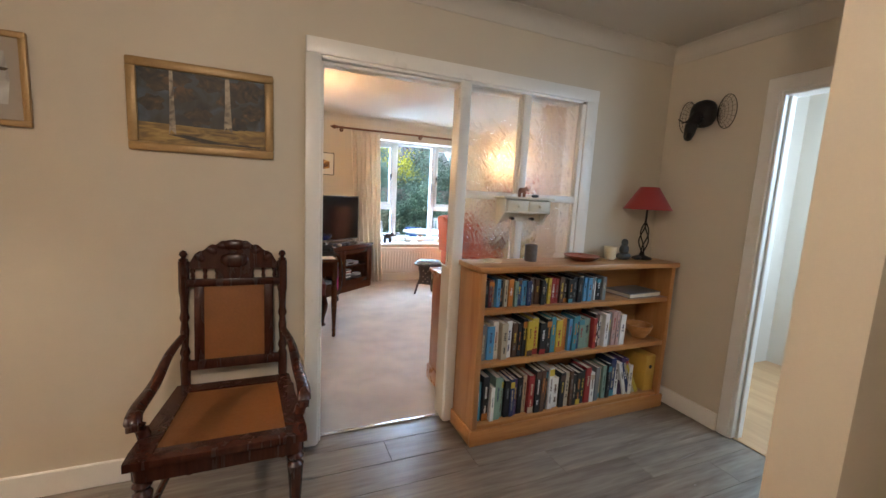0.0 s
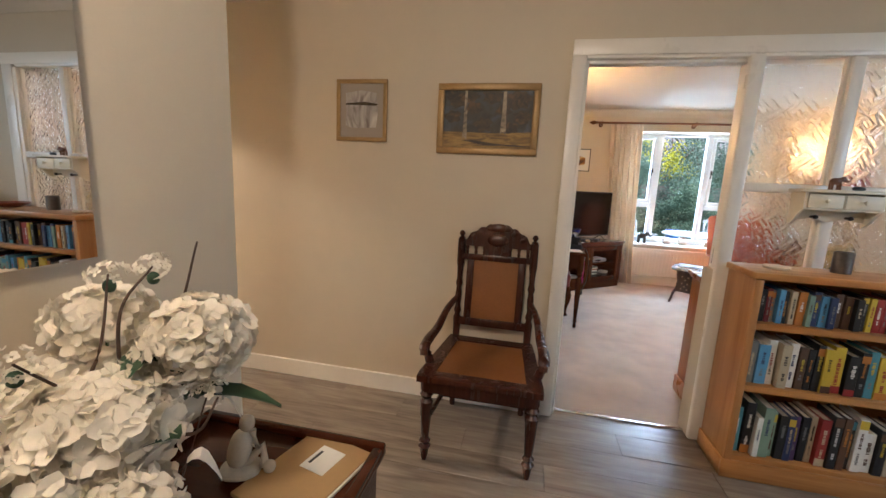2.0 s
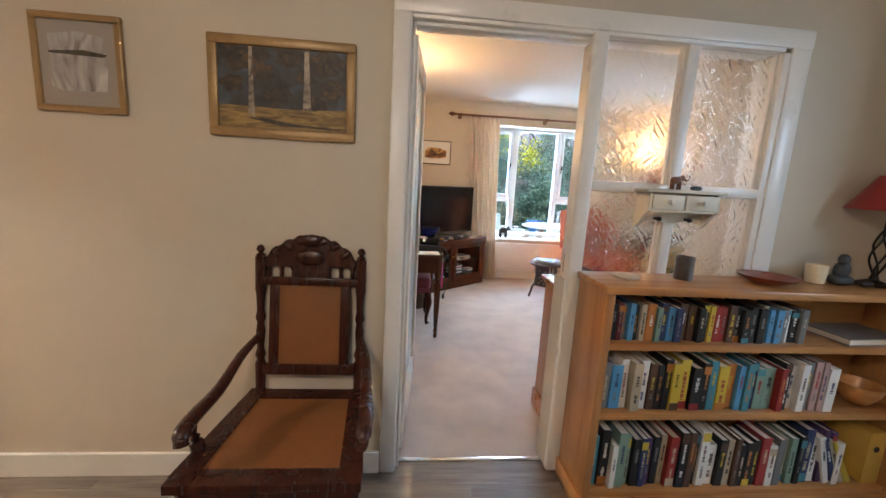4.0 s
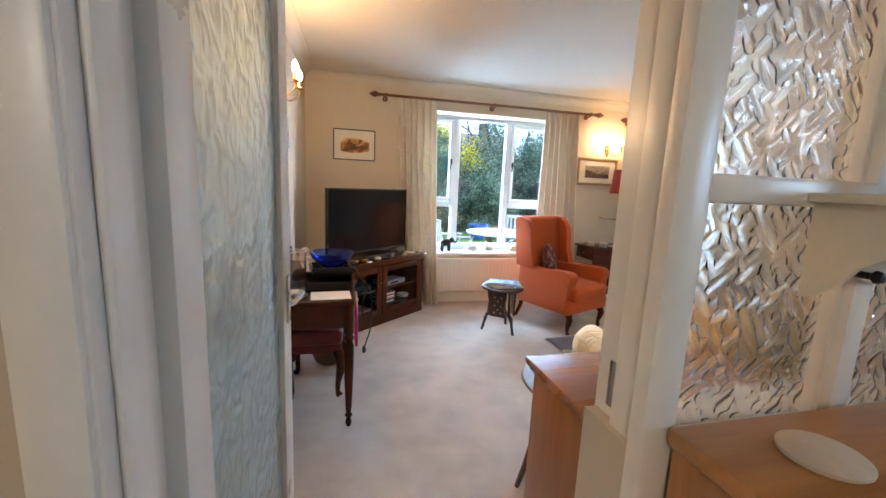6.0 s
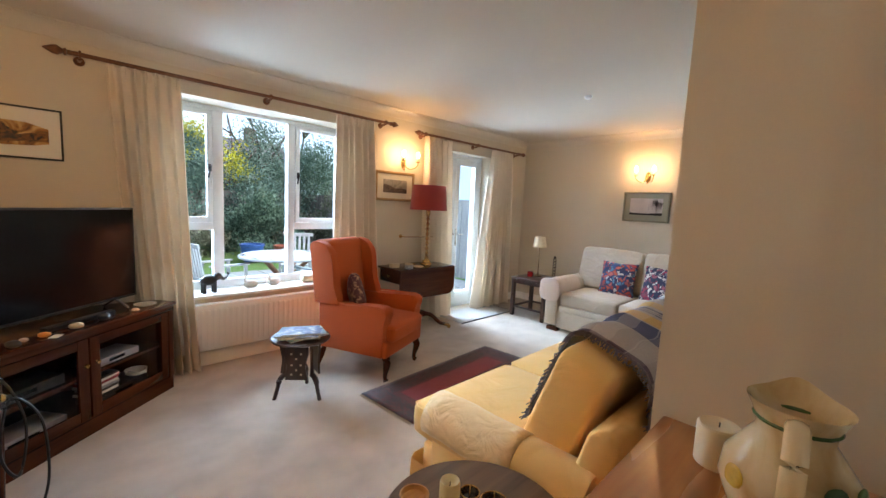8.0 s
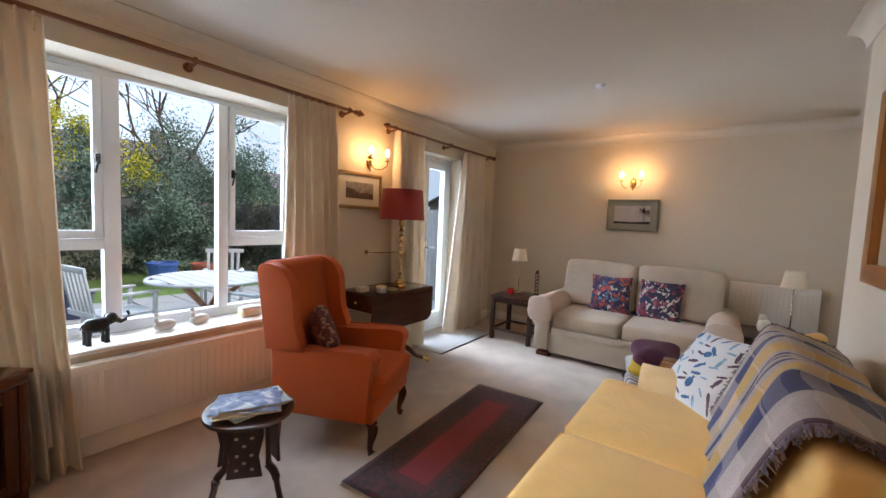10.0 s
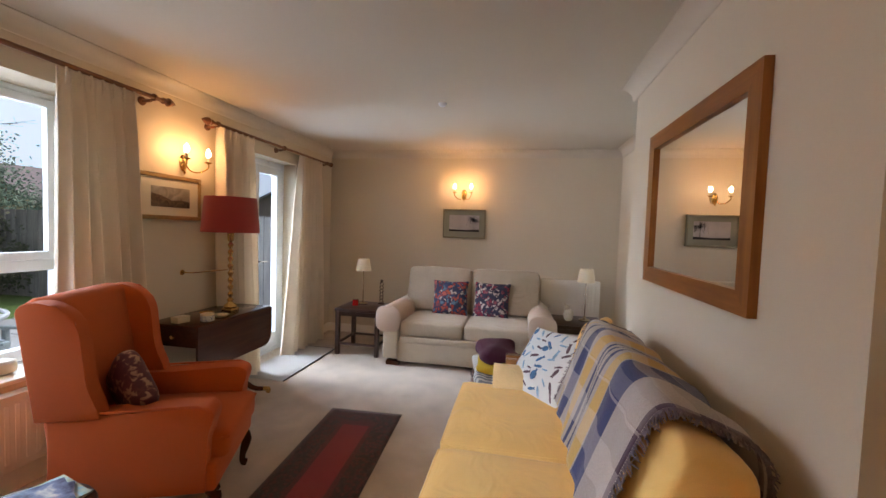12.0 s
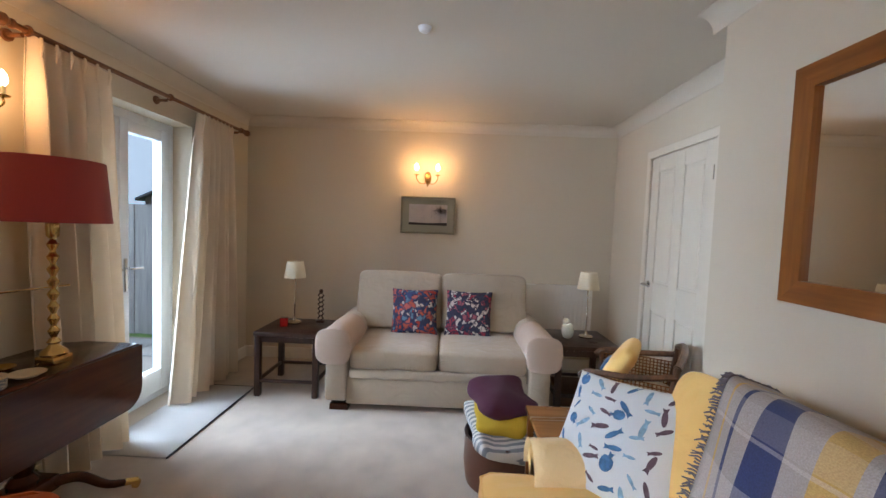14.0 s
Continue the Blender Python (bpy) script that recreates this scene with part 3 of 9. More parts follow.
french = tagged(new("door_4"), "white plastic french doors to the garden", "door", kind="structure")
DY0, DY1 = WY + 0.15, WY + 0.21
for b in ((4.48, 4.535, 0, 2.10), (5.425, 5.48, 0, 2.10), (4.535, 5.425, 2.04, 2.10), (4.535, 5.425, 0, 0.05)):
    part("door_frame", B(b[0], b[1], DY0, DY1 + 0.02, b[2], b[3], bevel=0.004), UPVC, french)
for x0, x1 in ((4.538, 4.955), (4.960, 5.422)):
    lf = part("stile", B(x0, x0 + 0.07, DY0 - 0.012, DY1, 0.055, 2.036, bevel=0.004), UPVC, french)
    part("stile", B(x1 - 0.085, x1, DY0 - 0.012, DY1, 0.055, 2.036, bevel=0.004), UPVC, french)
    part("rail", B(x0 + 0.07, x1 - 0.085, DY0 - 0.011, DY1 - 0.001, 0.055, 0.22, bevel=0.004), UPVC, french)
    part("rail", B(x0 + 0.07, x1 - 0.085, DY0 - 0.011, DY1 - 0.001, 1.955, 2.036, bevel=0.004), UPVC, french)
    pane(x0 + 0.07, x1 - 0.085, 0.22, 1.955, DY0 + 0.03, french)
for hx, sx in ((4.915, -1), (4.995, 1)):
    hd = part("door_handle", B(hx - 0.014, hx + 0.014, DY0 - 0.022, DY0 - 0.012, 0.87, 1.10, bevel=0.003), CHROME, french, "steel lever handle")
    part("lever", T([(hx, DY0 - 0.02, 1.03), (hx, DY0 - 0.058, 1.03), (hx + sx * 0.10, DY0 - 0.06, 1.025)], 0.009), CHROME, hd)
runs("trim_door_sill", [(4.48, 5.48, WY + 0.0, WY + 0.29, -0.05, 0.004)], CARPET, "carpeted sill of the french doors", "door sill", 0.0)


# ---- curtains and poles ----
def curtain(xt0, xt1, xb0, xb1, ztop, zbot, y, folds, seed, label):
    rnd = random.Random(seed)
    ph, am = [rnd.uniform(0, 6.28) for _ in range(4)], 0.042
    n, mz = folds * 12, 30
    bm = bmesh.new()
    back = []
    for side in (0, 1):
        rows = []
        for j in range(mz + 1):
            v = j / mz
            e = v ** 1.3
            row = []
            for i in range(n + 1):
                u = i / n
                x = (xt0 + (xt1 - xt0) * u) * (1 - e) + (xb0 + (xb1 - xb0) * u) * e
                a = am * (0.75 + 0.5 * v) * (0.45 + 0.55 * min(1, v * 8))
                w = math.sin(2 * math.pi * folds * u + 0.9 * math.sin(3 * u + ph[0] + 1.2 * v)) + 0.35 * math.sin(2 * math.pi * folds * 0.5 * u + ph[1] + v)
                z = ztop + (zbot - ztop) * v + (0.012 * math.sin(2 * math.pi * folds * u) if j == 0 else 0)
                row.append(bm.verts.new((x + 0.006 * math.sin(5 * v + ph[2] + 9 * u), y + a * w + side * 0.004, z)))
            rows.append(row)
        for a, b in zip(rows, rows[1:]):
            for i in range(n):
                bm.faces.new((a[i], a[i + 1], b[i + 1], b[i]))
        back.append(rows)
    f, b = back
    for j in (0, mz):
        for i in range(n):
            bm.faces.new((f[j][i], f[j][i + 1], b[j][i + 1], b[j][i]))
    for i in (0, n):
        for j in range(mz):
            bm.faces.new((f[j][i], f[j + 1][i], b[j + 1][i], b[j][i]))
    cu = thing("curtain", label, "curtain", group="curtains")
    part("cloth", bm, CURTAIN, cu)
    for k in range(folds + 1):
        x = xt0 + (xt1 - xt0) * (k + 0.5) / (folds + 1)
        hd = tube(bmesh.new(), [(x, y - 0.03, ztop + 0.002), (x, y - 0.036, ztop - 0.04), (x, y - 0.028, ztop - 0.085)], [0.006, 0.009, 0.004], 6)
        part("pleat", hd, CURTAIN, cu)
    return cu


curtain(1.36, 1.76, 1.50, 1.86, 2.215, 0.012, 6.00, 6, 1, "cream linen curtain hanging beside the casement window")
curtain(3.02, 3.46, 3.04, 3.58, 2.215, 0.012, 6.00, 6, 2, "cream linen curtain hanging beside the casement window")
curtain(4.16, 4.60, 4.22, 4.70, 2.19, 0.012, 6.00, 5, 3, "cream linen curtain hanging beside the french doors")
curtain(5.40, 5.84, 5.14, 5.90, 2.19, 0.012, 6.00, 7, 4, "cream linen curtain flaring to the floor beside the french doors")
POLE = wood("pole_wood", (0.10, 0.035, 0.012), (0.22, 0.085, 0.03), 0.3, axis=0, grain=20)
for x0, x1, z in ((1.17, 3.66, 2.238), (4.11, 6.08, 2.21)):
    cp = thing("curtain_pole", "dark wooden curtain pole with turned finials", "curtain pole", group="curtain poles")
    part("rod", T([(x0, 6.005, z), (x1, 6.005, z)], 0.014, 12), POLE, cp)
    for xf, s in ((x0, -1), (x1, 1)):
        part("finial", L([(0.014, 0), (0.022, 0.004), (0.022, 0.012), (0.014, 0.018), (0.018, 0.025), (0.030, 0.045), (0.026, 0.065), (0.008, 0.10), (0.001, 0.11)], 14, (xf, 6.005, z), Matrix.Rotation(radians(90 * s), 4, "Y")), POLE, cp)
    for xb in (x0 + 0.06, (x0 + x1) / 2, x1 - 0.06):
        bk = bmesh.new()
        tube(bk, [(xb, WY, z - 0.02), (xb, 6.03, z - 0.02)], 0.011, 8)
        lathe(bk, [(0.024, -0.006), (0.026, 0.0), (0.024, 0.006)], 12, (xb, 6.005, z), Matrix.Rotation(radians(90), 4, "Y"))
        lathe(bk, [(0.03, 0), (0.026, 0.012)], 14, (xb, WY + 0.001, z - 0.02), Matrix.Rotation(radians(90), 4, "X"))
        part("bracket", bk, POLE, cp)


# ---- radiators ----
RADW = mat("radiator_enamel", (0.74, 0.70, 0.64), 0.35, var=0.02, bump=0.03)


def radiator(x0, x1, z0, z1, m, label):
    r = thing("radiator", label, "radiator", m)
    bm = B(x0, x1, -0.075, -0.055, z0, z1, bevel=0.006)
    n = int((x1 - x0) / 0.045)
    for k in range(n):
        xx = x0 + 0.03 + (x1 - x0 - 0.06) * (k + 0.5) / n
        part("rib", B(xx - 0.014, xx + 0.014, -0.0775, -0.070, z0 + 0.035, z1 - 0.045, bevel=0.005, seg=1), RADW, r)
    part("panel", bm, RADW, r)
    part("top_grille", B(x0 + 0.004, x1 - 0.004, -0.06, -0.012, z1 - 0.012, z1 + 0.002, bevel=0.003), RADW, r)
    for xx in (x0 + 0.1, x1 - 0.1):
        part("bracket", B(xx - 0.015, xx + 0.015, -0.056, -0.002, z0 + 0.1, z1 - 0.1), RADW, r)
    for xx in (x0 - 0.02, x1 + 0.02):
        part("pipe", T([(xx, -0.05, 0.0), (xx, -0.05, z0 + 0.04), (xx + (0.03 if xx < 0 else -0.03), -0.055, z0 + 0.045)], 0.009), CHROME, r)
    return r


radiator(-0.80, 0.80, 0.14, 0.525, pose(2.46, WY, 0), "cream panel radiator fixed below the window sill")
radiator(-0.34, 0.34, 0.16, 0.865, pose(EX, 2.96, 0, 0, 0, -90), "cream panel radiator on the wall behind the sofa")

# ---- hall things ----
CANE = mat("woven_cane", (0.23, 0.088, 0.024), 0.38, var=0.15, scale=6, fine=90, bump=0.3)


def cane_weave(bm, w, h, m, step=0.017, r=0.0026):
    """Woven strips both ways, on a plane of size w by h."""
    for k in range(int(w / step) + 1):
        x = -w / 2 + k * step
        v = [bm.verts.new(m @ Vector(p)) for p in ((x - r, -h / 2, 0), (x + r, -h / 2, 0), (x + r, h / 2, 0), (x - r, h / 2, 0))]
        bm.faces.new(v)
    for k in range(int(h / step) + 1):
        y = -h / 2 + k * step
        v = [bm.verts.new(m @ Vector(p)) for p in ((-w / 2, y - r, 0.0012), (w / 2, y - r, 0.0012), (w / 2, y + r, 0.0012), (-w / 2, y + r, 0.0012))]
        bm.faces.new(v)


def hall_chair(m):
    c = thing("hall_armchair", "dark carved wooden armchair with cane seat and back", "chair", m)
    W = CHAIRWOOD
    prof = [(0.012, 0), (0.016, 0.02), (0.022, 0.06), (0.030, 0.075), (0.018, 0.09), (0.028, 0.105), (0.017, 0.12), (0.021, 0.15), (0.028, 0.28), (0.031, 0.31), (0.020, 0.325), (0.032, 0.345), (0.022, 0.36), (0.03, 0.37), (0.03, 0.42)]
    for x in (-0.245, 0.245):
        part("leg", L(prof, 16, (x, -0.25, 0)), W, c)
        part("leg", T([(x * 0.84, 0.27, 0.0), (x * 0.84, 0.235, 0.22), (x * 0.84, 0.225, 0.42)], [0.016, 0.02, 0.022], 8), W, c)
        post = [(0.020, 0.42), (0.022, 0.56), (0.015, 0.58), (0.022, 0.60), (0.014, 0.63), (0.019, 0.70), (0.014, 0.74), (0.021, 0.76), (0.015, 0.79), (0.018, 0.86), (0.022, 0.88), (0.022, 1.02)]
        part("back_post", L(post, 12, (x * 0.84, 0.235, 0), Matrix.Rotation(radians(-4), 4, "X")), W, c)
        part("finial", L([(0.012, 0), (0.02, 0.01), (0.008, 0.018), (0.018, 0.032), (0.012, 0.046), (0.002, 0.052)], 12, (x * 0.84, 0.306, 1.015)), W, c)
        arm = spline([(x * 0.86, 0.265, 0.68), (x * 1.0, 0.17, 0.635), (x * 1.08, 0.03, 0.575), (x * 1.14, -0.12, 0.56), (x * 1.14, -0.19, 0.55), (x * 1.13, -0.205, 0.515)], 6)
        part("arm", T(arm, [0.016 + 0.010 * min(1, i / 18) for i in range(len(arm))], 10, flat=0.8), W, c)
        part("arm_support", L([(0.022, 0), (0.022, 0.030), (0.011, 0.037), (0.019, 0.046), (0.010, 0.055), (0.019, 0.080), (0.012, 0.100), (0.013, 0.112)], 12, (x * 1.08, -0.13, 0.45), Matrix.Rotation(radians(14 if x > 0 else -14), 4, "Y")), W, c)
        part("stretcher", T([(x, -0.25, 0.20), (x * 0.84, 0.25, 0.20)], 0.013, 8), W, c)
    part("stretcher", T([(-0.225, 0.02, 0.20), (0.225, 0.02, 0.20)], 0.014, 8), W, c)
    part("stretcher", T([(-0.205, 0.235, 0.25), (0.205, 0.235, 0.25)], 0.012, 8), W, c)
    fr = bmesh.new()
    for s in (-1, 1):
        pts = [(s * 0.285, -0.30), (s * 0.285, -0.24), (s * 0.235, 0.25), (s * 0.175, 0.25), (s * 0.21, -0.235), (s * 0.21, -0.30)]
        prism(fr, pts if s > 0 else pts[::-1], 0.425, 0.455, "xy")
    box(fr, -0.212, 0.212, -0.30, -0.225, 0.425, 0.4545, bevel=0.006)
    box(fr, -0.18, 0.18, 0.18, 0.248, 0.425, 0.4545)
    box(fr, -0.25, 0.25, -0.285, -0.255, 0.37, 0.427)
    for s in (-1, 1):
        box(fr, s * 0.242 - 0.013, s * 0.242 + 0.013, -0.26, 0.20, 0.37, 0.427)
    part("seat_frame", fr, W, c)
    st = bmesh.new()
    prism(st, [(-0.215, -0.235), (0.215, -0.235), (0.182, 0.185), (-0.182, 0.185)], 0.444, 0.4475, "xy")
    part("seat", st, CANE, c, "golden woven cane seat")
    sw = bmesh.new()
    cane_weave(sw, 0.36, 0.40, Matrix.Translation((0, -0.025, 0.4485)))
    part("seat_weave", sw, CANE, c)
    lean = Matrix.Translation((0, 0.232, 0.41)) @ Matrix.Rotation(radians(-7), 4, "X")
    bk = bmesh.new()
    for b in ((-0.165, -0.125, -0.012, 0.012, 0.16, 0.50), (0.125, 0.165, -0.012, 0.012, 0.16, 0.50), (-0.19, 0.19, -0.014, 0.014, 0.115, 0.16), (-0.20, 0.20, -0.014, 0.014, 0.495, 0.53)):
        box(bk, *b, bevel=0.004, turn=lean)
    part("back_frame", bk, W, c)
    bc = bmesh.new()
    box(bc, -0.127, 0.127, -0.003, 0.003, 0.155, 0.50, turn=lean)
    part("back_panel", bc, CANE, c, "golden woven cane back panel")
    bw = bmesh.new()
    cane_weave(bw, 0.25, 0.34, lean @ Matrix.Translation((0, -0.0045, 0.328)) @ Matrix.Rotation(radians(90), 4, "X"))
    part("back_weave", bw, CANE, c)
    for k in range(8):
        if k in (3, 4):
            continue
        x = -0.17 + 0.34 * k / 7
        part("spindle", L([(0.006, 0), (0.010, 0.012), (0.006, 0.024), (0.011, 0.036), (0.006, 0.05)], 8, lean @ Vector((x, 0, 0.53))), W, c)
    cr = bmesh.new()
    out = [(-0.185, 0.575), (0.185, 0.575), (0.185, 0.60)]
    for k in range(33):
        a = k / 32
        x = 0.175 - 0.35 * a
        z = 0.615 + 0.085 * math.sin(math.pi * a) ** 0.8 + 0.012 * abs(math.sin(math.pi * a * 7))
        out.append((x, z))
    out.append((-0.185, 0.60))
    prism(cr, out, -0.012, 0.012)
    box(cr, -0.07, 0.07, -0.013, 0.013, 0.53, 0.58)
    for k in range(7):
        a = (k + 0.5) / 7
        puff(cr, 0.05, 0.02, 0.03, 0.8, 0.8, 10, 6, Matrix.Translation((0.165 - 0.33 * a, -0.012, 0.612 + 0.075 * math.sin(math.pi * a))) @ Matrix.Rotation((a - 0.5) * 1.6, 4, "Y"))
    puff(cr, 0.10, 0.03, 0.05, 0.8, 0.8, 14, 8, Matrix.Translation((0, -0.012, 0.685)))
    puff(cr, 0.12, 0.026, 0.07, 0.9, 0.9, 14, 8, Matrix.Translation((0, -0.012, 0.615)))
    bmesh.ops.transform(cr, matrix=lean, verts=cr.verts)
    part("carved_crest", cr, W, c)
    return c


hall_chair(pose(0.184, 1.89, 0))

# bookcase
bcx0, bcx1, bcy0, bcy1 = 1.352, 2.812, 1.925, 2.182
bkc = thing("bookcase", "low waxed pine bookcase with three full shelves", "bookcase")
part("side_panel", B(bcx0, bcx0 + 0.034, bcy0, bcy1, 0.0, 0.978, bevel=0.003), PINEZ, bkc)
part("side_panel", B(bcx1 - 0.034, bcx1, bcy0, bcy1, 0.0, 0.978, bevel=0.003), PINEZ, bkc)
part("top", B(bcx0 - 0.016, bcx1 + 0.016, bcy0 - 0.018, bcy1, 0.978, 1.010, bevel=0.007), PINE, bkc)
part("back_panel", B(bcx0 + 0.03, bcx1 - 0.03, bcy1 - 0.012, bcy1 - 0.001, 0.02, 0.978), PINE, bkc)
for z in (0.109, 0.472, 0.775):
    part("shelf", B(bcx0 + 0.034, bcx1 - 0.034, bcy0 + 0.006, bcy1 - 0.012, z - 0.030, z, bevel=0.003), PINE, bkc)
part("plinth", B(bcx0 - 0.012, bcx1 + 0.012, bcy0 - 0.014, bcy0 + 0.008, 0.0, 0.088, bevel=0.005), PINE, bkc)
part("plinth_side", B(bcx0 - 0.012, bcx0 + 0.001, bcy0 - 0.002, bcy1, 0.0, 0.088, bevel=0.004), PINE, bkc)

PAPER = mat("book_paper", (0.70, 0.64, 0.52), 0.8, var=0.12, scale=4, fine=300, stretch=(60, 1, 1), bump=0.2)
SPINES = {}
rb = random.Random(11)


def spine_mat(col):
    k = tuple(round(c, 3) for c in col)
    if k not in SPINES:
        # colours dimmed to 0.75, which also puts the shelves' shade into the covers
        SPINES[k] = mat("book_cloth", tuple(c * 0.75 for c in col), 0.36, var=0.14, scale=14, fine=120, bump=0.10)
    return SPINES[k]


def book(x, y, z, t, h, d, col, bars, tilt=0.0, flat=False, names="paperback book"):
    """Spine towards -y. bars: (height share, length share, colour) for print that cannot be read."""
    m = pose(x, y, z, 0, tilt, 0)
    b = thing("book", "%s standing on the pine shelf" % names, "book", m, "books in the bookcase")
    cv = B(0, t, 0, 0.003, 0, h, bevel=0.0012, seg=1)
    box(cv, 0, 0.0025, 0.002, d, 0, h)
    box(cv, t - 0.0025, t, 0.002, d, 0, h)
    part("cover", cv, spine_mat(col), b)
    part("page_block", B(0.0026, t - 0.0026, 0.004, d - 0.004, 0.003, h - 0.004), PAPER, b, smooth=False)
    for zc, ln, bc in bars:
        if ln < 0:
            part("spine_panel", B(0.0004, t - 0.0004, -0.0005, 0.0002, h * (zc + ln / 2), h * (zc - ln / 2)), spine_mat(bc), b, smooth=False)
            continue
        pr, z_ = bmesh.new(), h * (zc - ln / 2)
        while z_ < h * (zc + ln / 2):
            e = rb.uniform(0.003, 0.008)
            w_ = rb.uniform(0.10, 0.19)
            box(pr, t * (0.5 - w_), t * (0.5 + w_), -0.0009, 0.0002, z_, z_ + e)
            z_ += e + rb.choice((0.0015, 0.0015, 0.005))
        part("spine_print", pr, spine_mat(bc), b, smooth=False)
    return b


NAVY, WHT, BLK, YEL, RED, TEAL, GRN, ORG, CRM, BRN, GREY, MAR = (0.03, 0.05, 0.14), (0.95, 0.92, 0.86), (0.016, 0.016, 0.018), (0.72, 0.52, 0.05), (0.36, 0.03, 0.03), (0.08, 0.30, 0.36), (0.10, 0.24, 0.16), (0.60, 0.22, 0.04), (0.60, 0.50, 0.34), (0.12, 0.06, 0.035), (0.22, 0.22, 0.21), (0.16, 0.02, 0.03)
SKYB, SAGE, PURP, PINK = (0.12, 0.36, 0.62), (0.26, 0.38, 0.29), (0.10, 0.05, 0.14), (0.55, 0.36, 0.32)


def shelf_of_books(x, xe, z, zc, cols, hmin, hmax, tmin, tmax, lean_from=9.9):
    i = 0
    while x < xe and i < len(cols):
        col = cols[i]
        t = rb.uniform(tmin, tmax)
        h = min(rb.uniform(hmin, hmax), zc - z - 0.012)
        d = rb.uniform(0.125, 0.155)
        light = sum(col) > 0.9
        bars = []
        ink = rb.choice((BRN, NAVY, RED, BLK)) if light else rb.choice((CRM, YEL, WHT, GREY, ORG))
        if rb.random() < 0.4:
            zc_ = rb.choice((0.09, 0.90, 0.85))
            bars.append((zc_, -0.16, rb.choice((RED, ORG, TEAL, BRN, YEL, CRM))))
        bars.append((rb.uniform(0.55, 0.66), rb.uniform(0.22, 0.34), ink))
        if rb.random() < 0.7:
            bars.append((rb.uniform(0.24, 0.32), rb.uniform(0.10, 0.2), rb.choice((ink, GREY))))
        words = {NAVY: "navy", WHT: "white", BLK: "black", YEL: "yellow", RED: "red", TEAL: "teal", GRN: "green", ORG: "orange", CRM: "cream", BRN: "brown", GREY: "grey", MAR: "maroon", SKYB: "bright blue", SAGE: "sage green", PURP: "purple", PINK: "pale pink"}
        tilt = rb.uniform(-0.6, 1.2)
        if x > lean_from:
            tilt = -min(26, 4 + (x - lean_from) * 80)
        book(x + (0.004 if tilt > 0 else 0), bcy0 + rb.uniform(0.02, 0.05), z + (0.0012 if abs(tilt) < 2 else 0.0015), t, h, d, col, bars, tilt, names="%s-spined book" % words[col])
        x += t + rb.uniform(0.0008, 0.003) + abs(math.sin(radians(tilt))) * h * (0.35 if abs(tilt) > 2 else 0.9)
        i += 1
    return x


shelf_of_books(1.395, 2.30, 0.775, 0.948, [BLK, MAR, GREY, SKYB, BLK, CRM, ORG, SAGE, NAVY, SKYB, NAVY, BRN, BRN, BLK, BLK, YEL, RED, RED, BRN, BLK, BLK, BLK, BLK, CRM, SKYB, SKYB, GREY, WHT, BLK, GREY], 0.140, 0.158, 0.020, 0.034)
shelf_of_books(1.392, 2.46, 0.472, 0.745, [GREY, SKYB, WHT, CRM, WHT, BRN, BLK, BLK, YEL, YEL, BLK, BLK, TEAL, YEL, ORG, SKYB, TEAL, NAVY, SAGE, SAGE, RED, BLK, WHT, WHT, GREY, PINK, PINK, WHT], 0.185, 0.225, 0.024, 0.046)
shelf_of_books(1.392, 2.56, 0.109, 0.442, [TEAL, BLK, WHT, SAGE, SAGE, BLK, NAVY, PURP, BLK, CRM, RED, BLK, BRN, BLK, WHT, WHT, BLK, CRM, BRN, BLK, BLK, BLK, RED, WHT, GREY, CRM, SAGE, BLK, NAVY, WHT, PURP, PURP, WHT, NAVY], 0.190, 0.265, 0.022, 0.042)
for k, c in enumerate((WHT, NAVY, CRM, YEL)):
    book(2.500 + 0.038 * k, bcy0 + 0.03, 0.1105 + 0.0, 0.026, 0.235, 0.15, c, [(0.6, 0.2, BLK if c != NAVY else WHT)], -16 - 5 * k, names="leaning book")
box_files = thing("magazine_file", "mustard card magazine file leaning in the bookcase", "file box", pose(2.685, bcy0 + 0.03, 0.1105))
part("box", B(0, 0.085, 0, 0.19, 0, 0.25, bevel=0.003), mat("mustard_card", (0.58, 0.36, 0.06), 0.6), box_files)
part("finger_hole", L([(0.014, 0), (0.014, 0.002)], 16, (0.042, 0.0005, 0.17), Matrix.Rotation(radians(90), 4, "X")), BLACK, box_files)
flatb = thing("book", "large grey book lying flat on the pine shelf", "book", pose(2.45, bcy0 + 0.02, 0.7762, 0, 0, 4), "books in the bookcase")
part("cover", B(0, 0.30, 0, 0.20, 0, 0.004), spine_mat(GREY), flatb)
part("page_block", B(0.004, 0.296, 0.002, 0.195, 0.004, 0.026), PAPER, flatb)
part("cover", B(0, 0.30, 0, 0.20, 0.026, 0.030), spine_mat(GREY), flatb)
WOODBOWL = wood("bowl_wood", (0.42, 0.18, 0.05), (0.60, 0.30, 0.10), 0.35, 0, 20)
bw = thing("wooden_bowl", "honey-coloured turned wooden bowl on the pine shelf", "bowl", pose(2.66, 2.03, 0.4725))
part("bowl", L([(0.03, 0), (0.045, 0.006), (0.075, 0.05), (0.088, 0.095), (0.083, 0.095), (0.07, 0.052), (0.04, 0.012), (0.0, 0.010)], 28), WOODBOWL, bw)

